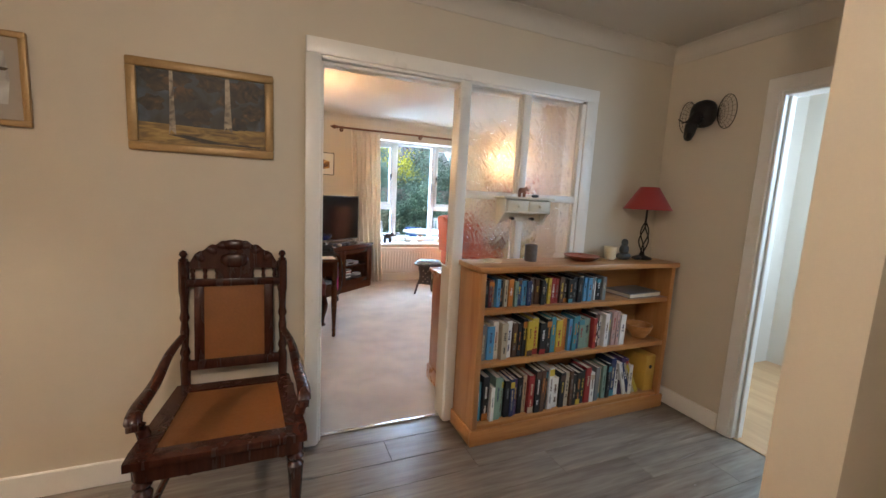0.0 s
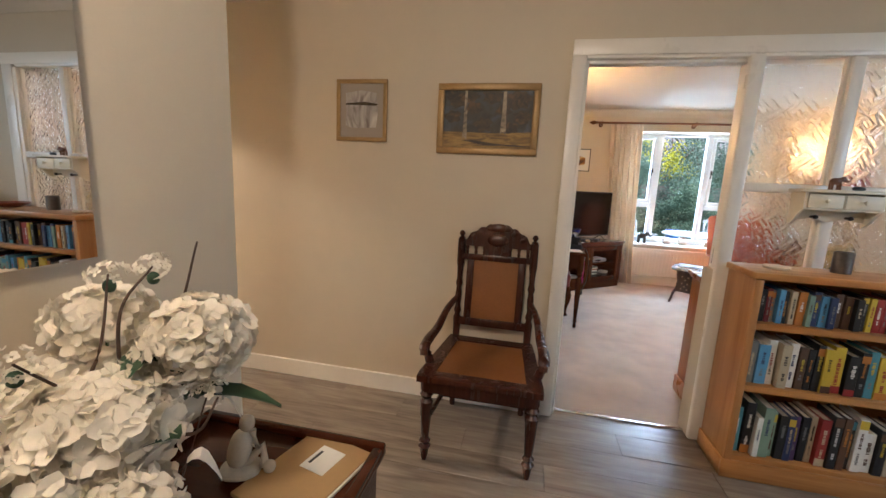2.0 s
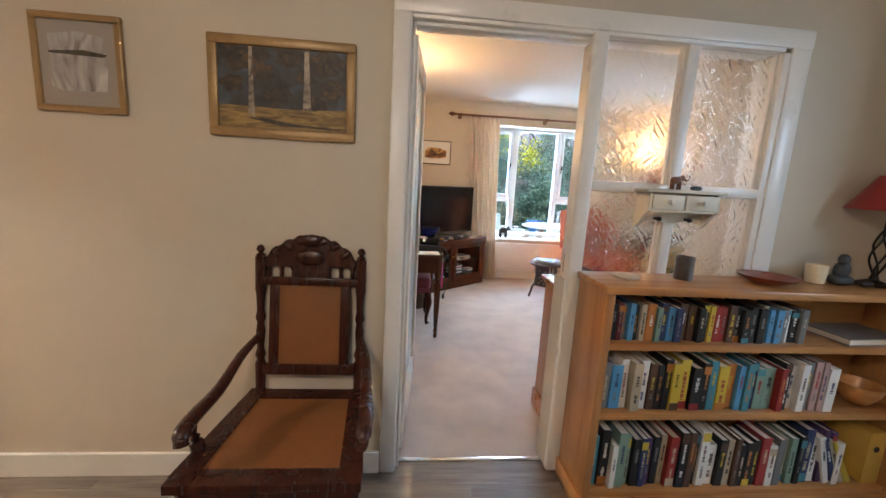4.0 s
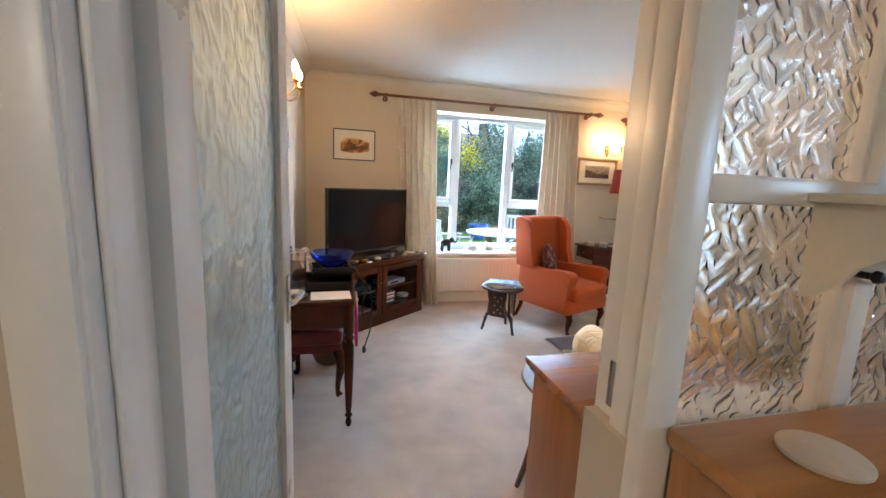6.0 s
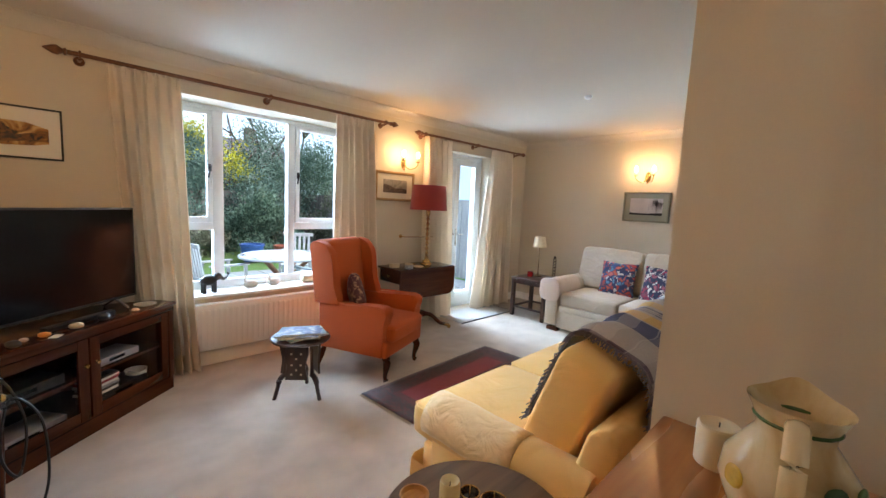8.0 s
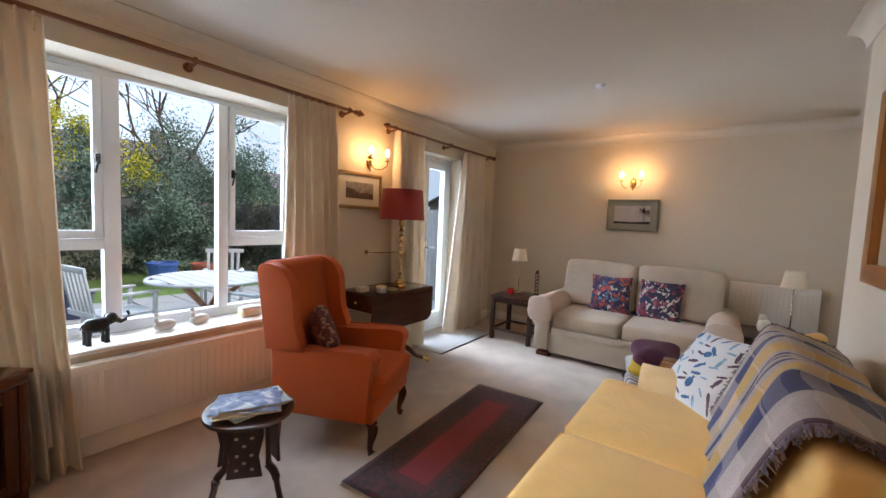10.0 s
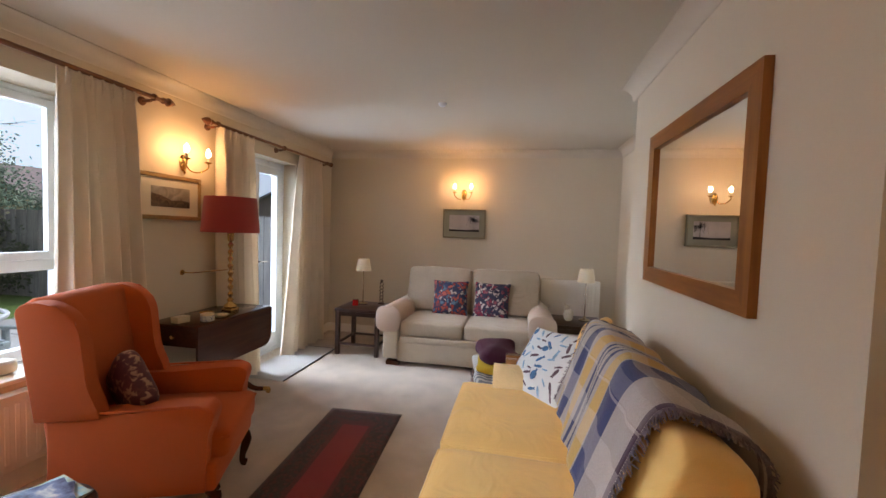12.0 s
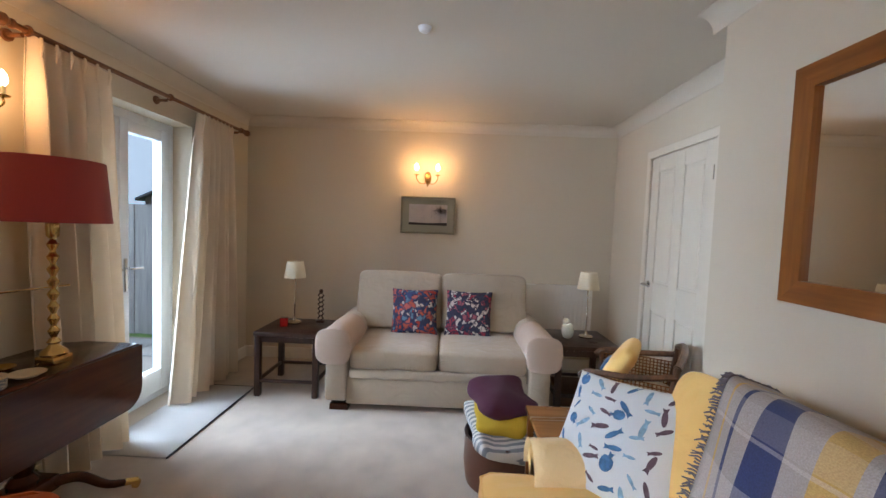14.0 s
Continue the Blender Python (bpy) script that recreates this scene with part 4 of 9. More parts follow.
# on top of the bookcase
TOP = 1.0105
pl = thing("coaster", "round cream cork coaster on the bookcase", "coaster", pose(1.50, 2.075, TOP))
part("disc", L([(0.050, 0), (0.054, 0.004), (0.054, 0.009), (0.050, 0.012)], 28), mat("cork_cream", (0.62, 0.50, 0.36), 0.7), pl)
pot = thing("metal_pot", "small grey metal beaker on the bookcase", "pot", pose(1.76, 2.08, TOP))
part("body", L([(0.036, 0), (0.037, 0.004), (0.037, 0.098), (0.034, 0.098), (0.033, 0.01), (0.0, 0.008)], 24), mat("pewter", (0.16, 0.15, 0.145), 0.35, 0.8, var=0.2), pot)
dish = thing("wooden_dish", "shallow red-brown wooden dish on the bookcase", "dish", pose(2.13, 2.06, TOP))
part("dish", L([(0.05, 0), (0.06, 0.004), (0.105, 0.026), (0.112, 0.034), (0.10, 0.032), (0.055, 0.012), (0.0, 0.010)], 28), wood("redwood", (0.16, 0.03, 0.015), (0.30, 0.07, 0.03), 0.3, 0, 18), dish)
WAX = mat("cream_wax", (0.72, 0.62, 0.42), 0.5, var=0.05)
cd = thing("candle_pot", "cream candle in a pale ceramic pot", "candle", pose(2.40, 2.10, TOP))
part("pot", L([(0.030, 0), (0.036, 0.004), (0.041, 0.082), (0.038, 0.084), (0.036, 0.07), (0.0, 0.066)], 24), WAX, cd)
part("wick", T([(0, 0, 0.066), (0.002, 0, 0.078)], 0.0015, 6), BLACK, cd)
STONE = mat("dark_stone", (0.05, 0.055, 0.055), 0.5, var=0.2, scale=20)
bd = bmesh.new()
puff(bd, 0.10, 0.075, 0.045, 0.8, 0.8, 16, 8, Matrix.Translation((0, 0, 0.022)))
puff(bd, 0.062, 0.05, 0.07, 0.8, 0.8, 16, 8, Matrix.Translation((0, 0, 0.065)))
puff(bd, 0.042, 0.042, 0.05, 0.9, 0.9, 14, 8, Matrix.Translation((0, 0, 0.112)))
tagged(part("seated_figurine", bd, STONE), "small dark stone seated figurine on the bookcase", "figurine").location = (2.50, 2.08, TOP)
IRON = mat("black_iron", (0.02, 0.018, 0.017), 0.45, 0.6, var=0.2)
lp = thing("table_lamp", "black twisted iron lamp with red cone shade", "lamp", pose(2.68, 2.09, TOP))
part("base", L([(0.062, 0), (0.064, 0.006), (0.05, 0.014), (0.018, 0.026), (0.012, 0.05)], 24), IRON, lp)
for k in range(4):
    a0 = k * math.pi / 2
    part("twist_bar", T([((0.006 + 0.026 * math.sin(math.pi * s / 14)) * math.cos(a0 + 2.6 * s / 14), (0.006 + 0.026 * math.sin(math.pi * s / 14)) * math.sin(a0 + 2.6 * s / 14), 0.045 + 0.20 * s / 14) for s in range(15)], 0.0045, 6), IRON, lp)
part("stem", T([(0, 0, 0.24), (0, 0, 0.36)], 0.007, 8), IRON, lp)
SHADE_RED = mat("red_lampshade_cloth", (0.30, 0.022, 0.018), 0.7, var=0.06, fine=200, bump=0.2, sheen=0.2)
part("shade", L([(0.150, 0.335), (0.152, 0.337), (0.058, 0.485), (0.055, 0.485), (0.148, 0.337)], 40), SHADE_RED, lp, "red cloth cone shade")
SMOOTHP = mat("grey_pebble", (0.035, 0.035, 0.035), 0.4)
pb = thing("pebble", "dark pebble beside the lamp base", "pebble", pose(2.595, 2.05, TOP + 0.014))
part("stone", P(0.06, 0.04, 0.028, 0.9, 0.9, 14, 8), SMOOTHP, pb)

# hook shelf on the screen
CRMP = mat("cream_paint", (0.66, 0.60, 0.47), 0.45, var=0.06, scale=12)
hs = thing("key_shelf", "cream painted wooden key shelf with two drawers", "shelf", pose(1.725, 2.192, 1.245))
part("top", B(-0.175, 0.175, -0.115, 0.0, 0.125, 0.14, bevel=0.004), CRMP, hs)
part("back", B(-0.15, 0.15, -0.012, -0.001, 0.0, 0.125), CRMP, hs)
for s in (-1, 1):
    sd = bmesh.new()
    prism(sd, [(0, 0.125), (-0.10, 0.125), (-0.10, 0.05), (-0.07, 0.03), (-0.05, 0.0), (-0.02, -0.025), (0, -0.03)], s * 0.15 - 0.006, s * 0.15 + 0.006, "yz")
    part("side", sd, CRMP, hs)
    dr = part("drawer", B(min(s * 0.004, s * 0.142), max(s * 0.004, s * 0.142), -0.106, -0.02, 0.056, 0.118, bevel=0.003), CRMP, hs)
    part("knob", L([(0.005, 0), (0.005, 0.008), (0.010, 0.012), (0.008, 0.02), (0.0, 0.022)], 12, (s * 0.073, -0.105, 0.087), Matrix.Rotation(radians(90), 4, "X")), CRMP, dr)
    part("peg", L([(0.006, 0), (0.006, 0.03), (0.011, 0.036), (0.008, 0.046), (0.0, 0.048)], 10, (s * 0.07, -0.012, 0.012), Matrix.Rotation(radians(90), 4, "X")), IRON, hs)
part("bottom", B(-0.144, 0.144, -0.10, -0.012, 0.046, 0.054), CRMP, hs)
sc = bmesh.new()
prism(sc, [(-0.144, 0.045)] + [(-0.144 + 0.288 * k / 24, 0.012 - 0.02 * abs(math.cos(math.pi * 2 * k / 24))) for k in range(25)] + [(0.144, 0.045)], -0.018, -0.0125)
part("scalloped_rail", sc, CRMP, hs)


def elephant(bm, s, m):
    """A small standing elephant, trunk up towards +x."""
    q = lambda *a: m @ Matrix.Translation([s * v for v in a])
    puff(bm, 0.62 * s, 0.36 * s, 0.42 * s, 0.8, 0.8, 18, 10, q(0, 0, 0.52))
    puff(bm, 0.30 * s, 0.26 * s, 0.32 * s, 0.85, 0.85, 14, 8, q(0.36, 0, 0.66))
    for x in (-0.2, 0.2):
        for y in (-0.1, 0.1):
            tube(bm, [(m @ Vector((x * s, y * s, 0.42 * s))), (m @ Vector((x * s * 1.05, y * s, 0.2 * s))), (m @ Vector((x * s * 1.05, y * s, 0)))], [0.085 * s, 0.065 * s, 0.075 * s], 8)
    tube(bm, [m @ Vector((a * s, 0, b * s)) for a, b in ((0.46, 0.62), (0.60, 0.52), (0.72, 0.56), (0.80, 0.70), (0.76, 0.80))], [0.09 * s, 0.065 * s, 0.05 * s, 0.04 * s, 0.035 * s], 8)
    for y in (-1, 1):
        puff(bm, 0.10 * s, 0.04 * s, 0.26 * s, 0.8, 0.8, 10, 6, q(0.28, y * 0.16, 0.64))
    tube(bm, [m @ Vector((-0.30 * s, 0, 0.6 * s)), m @ Vector((-0.36 * s, 0, 0.45 * s))], 0.02 * s, 6)
    return bm


EBRN = wood("carved_teak", (0.10, 0.035, 0.015), (0.2, 0.08, 0.03), 0.4, 0, 30)
tagged(part("elephant_figurine", elephant(bmesh.new(), 0.075, Matrix()), EBRN), "small carved brown wooden elephant on the key shelf", "figurine").location = (1.705, 2.14, 1.3852)
tagged(part("stone_trinket", P(0.05, 0.03, 0.02, 0.8, 0.8, 12, 6), STONE), "small dark stone trinket on the key shelf", "trinket").location = (1.80, 2.14, 1.3945)

# wire elephant head on the wall
eh = thing("elephant_wall_head", "dark wire elephant head hung on the wall", "wall decoration", pose(HX, 1.90, 1.93, 0, 0, -90))
hb = bmesh.new()
puff(hb, 0.15, 0.12, 0.17, 0.8, 0.8, 20, 12, Matrix.Translation((0, -0.06, 0.03)), rnd=0.006)
tube(hb, spline([(0, -0.10, 0.01), (-0.005, -0.14, -0.04), (-0.012, -0.15, -0.10), (0.0, -0.17, -0.125), (0.02, -0.19, -0.12)], 6), [0.045 - 0.0012 * k for k in range(25)], 10)
part("head", hb, IRON, eh)
for s in (-1, 1):
    w = bmesh.new()
    ring = [(s * (0.07 + 0.056 * (1 - math.cos(a)) ), -0.03, 0.03 + 0.10 * math.sin(a)) for a in [k * 2 * math.pi / 28 for k in range(29)]]
    tube(w, ring, 0.0022, 5)
    for f in (0.2, 0.4, 0.6, 0.8):
        tube(w, [(s * (0.07 + 0.056 * (1 - math.cos(a)) * f), -0.03 - 0.006 * f, 0.03 + 0.11 * f * math.sin(a)) for a in [k * 2 * math.pi / 24 for k in range(25)]], 0.0010, 4)
    for k in range(18):
        a = k * 2 * math.pi / 18
        tube(w, [(s * 0.07, -0.034, 0.03), (s * (0.07 + 0.056 * (1 - math.cos(a))), -0.03, 0.03 + 0.10 * math.sin(a))], 0.0009, 4)
    part("wire_ear", w, IRON, eh)
for s in (-1, 1):
    part("tusk", T([(s * 0.035, -0.11, -0.01), (s * 0.06, -0.15, -0.025), (s * 0.075, -0.18, -0.005)], [0.008, 0.006, 0.002], 6), IRON, eh)


# ---- pictures ----
GILT = mat("gilt_wood", (0.34, 0.215, 0.085), 0.4, 0.3, var=0.15, scale=14, fine=80, bump=0.15)


def paint_mat(name, stops, scale=3.0, warp=1.5, stretch=(1, 1, 1)):
    """Loose brushwork in a few colours."""
    m, n, l, p = base_mat(name)
    tc, mp = n.new("ShaderNodeTexCoord"), n.new("ShaderNodeMapping")
    mp.inputs["Scale"].default_value = stretch
    a = n.new("ShaderNodeTexNoise")
    a.inputs["Scale"].default_value, a.inputs["Detail"].default_value, a.inputs["Distortion"].default_value = scale, 6, warp
    r = n.new("ShaderNodeValToRGB")
    r.color_ramp.elements[0].position, r.color_ramp.elements[0].color = stops[0][0], rgb(stops[0][1])
    r.color_ramp.elements[1].position, r.color_ramp.elements[1].color = stops[-1][0], rgb(stops[-1][1])
    for pos, c in stops[1:-1]:
        r.color_ramp.elements.new(pos).color = rgb(c)
    l.new(tc.outputs["Object"], mp.inputs["Vector"])
    l.new(mp.outputs[0], a.inputs["Vector"])
    l.new(a.outputs["Fac"], r.inputs[0])
    l.new(r.outputs[0], p.inputs["Base Color"])
    p.inputs["Roughness"].default_value = 0.55
    return m


def picture(m, w, h, fw, fmat, mount, label, depth=0.022):
    """Frame and mount, standing on the plane y = 0 and facing -y; returns the thing."""
    pc = thing("framed_picture", label, "picture", m)
    d = depth
    for b in ((-w / 2, w / 2, h - fw, h), (-w / 2, w / 2, 0, fw)):
        part("frame", B(b[0], b[1], -d, -0.001, b[2], b[3], bevel=fw * 0.22, seg=2), fmat, pc)
    for b in ((-w / 2, -w / 2 + fw), (w / 2 - fw, w / 2)):
        part("frame", B(b[0], b[1], -d + 0.0005, -0.001, fw * 0.9, h - fw * 0.9, bevel=fw * 0.22, seg=2), fmat, pc)
    part("mount", B(-w / 2 + fw * 0.8, w / 2 - fw * 0.8, -d * 0.55, -0.002, fw * 0.8, h - fw * 0.8), mount, pc, smooth=False)
    return pc


def daub(pc, name, pts, mt, y):
    """A flat painted shape on the picture."""
    bm = bmesh.new()
    vs = [bm.verts.new((x, y, z)) for x, z in pts]
    bm.faces.new(vs)
    return part(name, bm, mt, pc, smooth=False)


FOREST = paint_mat("painted_forest", [(0.3, (0.014, 0.014, 0.010)), (0.45, (0.040, 0.034, 0.024)), (0.58, (0.055, 0.066, 0.074)), (0.72, (0.11, 0.13, 0.14))], 7, 1.2)
MEADOW = paint_mat("painted_meadow", [(0.3, (0.06, 0.035, 0.012)), (0.5, (0.24, 0.145, 0.035)), (0.7, (0.40, 0.26, 0.07))], 10, 1.0, (1, 1, 5))
BARK = paint_mat("painted_bark", [(0.35, (0.10, 0.075, 0.05)), (0.6, (0.42, 0.34, 0.23))], 22, 1.0)
CROWN = paint_mat("painted_leaves", [(0.35, (0.014, 0.012, 0.006)), (0.55, (0.055, 0.034, 0.014)), (0.72, (0.13, 0.07, 0.025))], 16, 2.0)
pb1 = picture(pose(0.077, HY, 1.493), 0.556, 0.375, 0.038, GILT, FOREST, "gilt-framed oil painting of pale trees in woodland")
daub(pb1, "meadow", [(-0.245, 0.035), (0.245, 0.035), (0.245, 0.125), (0.05, 0.115), (-0.245, 0.12)], MEADOW, -0.0125)
for x0, w, zt, zb in ((-0.12, 0.013, 0.34, 0.075), (0.09, 0.017, 0.335, 0.105)):
    daub(pb1, "painted_trunk", [(x0 - w, zb), (x0 - w * 0.4, zb + 0.02), (x0 + w, zb), (x0 + w * 0.7, (zt + zb) / 2), (x0 + w * 0.5, zt), (x0 - w * 0.5, zt), (x0 - w * 0.6, (zt + zb) / 2)], BARK, -0.0131)
for k, (cx, cz, r) in enumerate(((-0.16, 0.29, 0.06), (-0.075, 0.245, 0.045), (0.03, 0.31, 0.06), (0.16, 0.29, 0.07), (-0.20, 0.33, 0.035), (-0.19, 0.20, 0.045), (0.19, 0.20, 0.05), (-0.02, 0.16, 0.05), (0.13, 0.145, 0.04), (-0.10, 0.31, 0.05), (0.09, 0.235, 0.04))):
    daub(pb1, "painted_foliage", [(cx + r * (1 + 0.25 * math.sin(5 * a + cx * 40)) * math.cos(a), min(0.337, cz + 0.7 * r * (1 + 0.2 * math.cos(7 * a)) * math.sin(a))) for a in [q * 2 * math.pi / 20 for q in range(20)]], CROWN, -0.01256 - 0.00004 * k)
daub(pb1, "painted_shadow", [(-0.14, 0.075), (-0.08, 0.078), (0.05, 0.060), (0.22, 0.052), (0.22, 0.046), (0.0, 0.050)], CROWN, -0.01254)
MOUNTG = mat("grey_mount_card", (0.34, 0.30, 0.25), 0.8, var=0.04)
pa1 = picture(pose(-0.653, HY, 1.545), 0.312, 0.345, 0.024, GILT, MOUNTG, "gilt-framed pale watercolour sketch in grey mount")
SKETCH = paint_mat("painted_wash", [(0.3, (0.18, 0.15, 0.14)), (0.5, (0.42, 0.40, 0.38)), (0.7, (0.62, 0.60, 0.56))], 14, 1.5, (1, 1, 0.4))
daub(pa1, "sketch", [(-0.10, 0.09), (-0.06, 0.075), (0.09, 0.08), (0.10, 0.17), (0.09, 0.27), (0.0, 0.285), (-0.10, 0.27), (-0.095, 0.18)], SKETCH, -0.0128)
daub(pa1, "painted_roof", [(-0.10, 0.205), (0.09, 0.20), (0.10, 0.21), (0.02, 0.222), (-0.10, 0.213)], CROWN, -0.0134)

# ---- hall mirror, chest, flowers ----
hm = thing("wall_mirror", "large frameless rectangular mirror on the hall wall", "mirror", pose(-0.58, 0.19, 1.145, 0, 0, 90))
part("backing", B(-0.42, 0.42, -0.012, -0.001, 0.0, 0.75), mat("mirror_edge", (0.35, 0.38, 0.38), 0.3), hm)
part("mirror_glass", B(-0.425, 0.425, -0.018, -0.0122, -0.005, 0.755, bevel=0.003, seg=1), MIRROR, hm, smooth=False)

ch = thing("hall_chest", "dark mahogany small chest with tray top", "chest", pose(-0.27, 0.60, 0))
part("body", B(-0.285, 0.26, -0.40, 0.27, 0.03, 0.585, bevel=0.004), MAHOGZ, ch)
part("top", B(-0.295, 0.278, -0.41, 0.29, 0.585, 0.603, bevel=0.004), MAHOG, ch)
for b in ((-0.295, 0.278, 0.262, 0.29), (-0.295, 0.278, -0.41, -0.382)):
    part("tray_rim", B(b[0], b[1], b[2], b[3], 0.602, 0.622, bevel=0.006), MAHOG, ch)
for b in ((0.250, 0.278), (-0.295, -0.267)):
    part("tray_rim", B(b[0], b[1], -0.383, 0.263, 0.602, 0.6215, bevel=0.006), MAHOG, ch)
for x in (-0.26, 0.235):
    for y in (-0.37, 0.245):
        part("foot", B(x - 0.02, x + 0.02, y - 0.02, y + 0.02, 0, 0.031, bevel=0.004), MAHOG, ch)
ENV = mat("manila_paper", (0.42, 0.26, 0.11), 0.75, var=0.06, scale=6)
WPAP = mat("white_paper", (0.78, 0.76, 0.70), 0.7, var=0.03)
en = thing("envelope", "brown manila envelope lying on the chest", "envelope", pose(-0.145, 0.745, 0.6035, 0, 0, -14))
part("envelope", B(-0.10, 0.10, -0.14, 0.13, 0, 0.010, bevel=0.002), ENV, en)
part("paper_edge", B(-0.095, 0.106, -0.13, 0.12, 0.002, 0.007), WPAP, en)
part("address_label", B(-0.03, 0.045, 0.0, 0.09, 0.0100, 0.0106), WPAP, en, smooth=False)
part("print_bar", B(-0.02, -0.012, 0.02, 0.07, 0.0106, 0.0110), BLACK, en, smooth=False)
PORC = mat("glazed_porcelain", (0.62, 0.57, 0.46), 0.15, var=0.12, scale=30)
fg = bmesh.new()
puff(fg, 0.10, 0.08, 0.03, 0.8, 0.8, 16, 8, Matrix.Translation((0, 0, 0.015)))
puff(fg, 0.055, 0.055, 0.10, 0.8, 0.8, 14, 8, Matrix.Translation((0, 0, 0.07)) @ Matrix.Rotation(0.2, 4, "Y"))
tube(fg, [(0.01, 0, 0.03), (0.05, 0.01, 0.065), (0.055, 0, 0.02)], 0.013, 8)
tube(fg, [(0.01, 0.0, 0.10), (0.04, 0.0, 0.075), (0.03, 0, 0.118)], 0.009, 8)
puff(fg, 0.036, 0.034, 0.042, 0.9, 0.9, 12, 8, Matrix.Translation((0.018, 0, 0.138)))
puff(fg, 0.03, 0.03, 0.03, 0.9, 0.9, 12, 8, Matrix.Translation((0.07, -0.01, 0.025)))
tagged(part("porcelain_figurine", fg, PORC), "glazed cream porcelain figurine on the chest", "figurine").matrix_world = pose(-0.30, 0.70, 0.6035, 0, 0, 20)

vs = thing("flower_arrangement", "white silk hydrangeas and camellias in a glass vase", "flowers", pose(-0.335, 0.42, 0.6035))
part("vase", L([(0.05, 0), (0.055, 0.01), (0.05, 0.10), (0.065, 0.17), (0.06, 0.17), (0.045, 0.10), (0.048, 0.015), (0.0, 0.012)], 24), mat("white_ceramic", (0.7, 0.68, 0.64), 0.2), vs)
PETAL = mat("silk_petal", (0.86, 0.80, 0.68), 0.75, var=0.07, scale=20, fine=120, bump=0.2, sheen=0.2)
GLEAF = mat("silk_leaf", (0.018, 0.05, 0.02), 0.55, var=0.25, scale=20)
TWIG = mat("brown_twig", (0.07, 0.04, 0.025), 0.8, var=0.2)
rf = random.Random(3)
sheer(PETAL, 0.3)


def petal(bm, at, nrm, size, cup=0.25):
    """One rounded petal, cupped, seven points."""
    nrm = nrm.normalized()
    s = nrm.cross(Vector((0.3, 0.2, 1))).normalized()
    u = nrm.cross(s)
    a0 = rf.uniform(0, 6.28)
    c, k = math.cos(a0), math.sin(a0)
    s, u = c * s + k * u, -k * s + c * u
    mid = bm.verts.new(at - nrm * size * cup * 0.6)
    rim = []
    for j in range(7):
        a = j * 2 * math.pi / 7
        r = size * (0.85 + 0.25 * rf.random())
        rim.append(bm.verts.new(at + r * math.cos(a) * s + 0.85 * r * math.sin(a) * u + nrm * size * cup * rf.uniform(0.1, 1.1)))
    for j in range(7):
        bm.faces.new((mid, rim[j], rim[(j + 1) % 7]))


def blossom(c, r, n, name="hydrangea_head"):
    bm = bmesh.new()
    for _ in range(int(n * 1.35)):
        d = Vector((rf.gauss(0, 1), rf.gauss(0, 1), rf.gauss(0.35, 1))).normalized()
        rr = r * rf.uniform(0.80, 1.06)
        at = Vector(c) + Vector((d.x * rr, d.y * rr, d.z * rr * 0.8))
        s_ = d.cross(Vector((0.31, 0.2, 0.9))).normalized()
        u_ = d.cross(s_)
        a0 = rf.uniform(0, 1.57)
        for q in range(4):
            w_ = math.cos(a0 + q * 1.571) * s_ + math.sin(a0 + q * 1.571) * u_
            petal(bm, at + w_ * r * 0.17, d - 0.35 * w_ + 0.18 * Vector((rf.gauss(0, 1), rf.gauss(0, 1), rf.gauss(0, 1))), r * 0.15, 0.32)
    return part(name, bm, PETAL, vs, "white silk hydrangea head")


for c, r, n in (((0.02, -0.01, 0.31), 0.115, 130), ((0.10, 0.11, 0.43), 0.09, 100), ((-0.10, 0.10, 0.44), 0.085, 80), ((0.00, -0.13, 0.25), 0.11, 100), ((0.11, -0.07, 0.22), 0.085, 80), ((-0.12, 0.0, 0.32), 0.09, 80), ((-0.06, -0.20, 0.33), 0.09, 80)):
    blossom(c, r, n)
    part("stem", T(spline([(c[0] * 0.2, c[1] * 0.2, 0.06), (c[0] * 0.5, c[1] * 0.5, c[2] * 0.6), (c[0], c[1], c[2] - 0.03)], 4), 0.003, 5), GLEAF, vs)
for c, r in (((0.10, 0.05, 0.36), 0.032), ((0.04, 0.06, 0.41), 0.028), ((0.14, 0.09, 0.34), 0.028), ((0.11, 0.03, 0.30), 0.028)):
    blossom(c, r, 16, "camellia")
for k, (a, b) in enumerate((((0.02, 0.05, 0.34), (0.06, 0.16, 0.60)), ((0.0, 0.04, 0.34), (0.02, 0.10, 0.56)), ((-0.05, 0.0, 0.34), (-0.03, 0.06, 0.55)), ((0.0, 0.0, 0.28), (0.0, -0.10, 0.46)), ((-0.03, -0.08, 0.28), (0.05, -0.22, 0.42)), ((0.06, 0.05, 0.27), (0.19, 0.05, 0.36)))):
    mid = [(a[i] + b[i]) / 2 + (0.035 if i == (k + 1) % 3 else -0.015) for i in range(3)]
    part("twig", T(spline([a, mid, b], 6), [0.004 - 0.0022 * j / 12 for j in range(13)], 6), TWIG, vs)
    if k in (1, 2, 3):
        blossom(b, 0.03, 14, "bud_flower")
        part("calyx", P(0.02, 0.02, 0.024, 0.9, 0.9, 10, 6, Matrix.Translation((b[0], b[1], b[2] - 0.022))), GLEAF, vs)


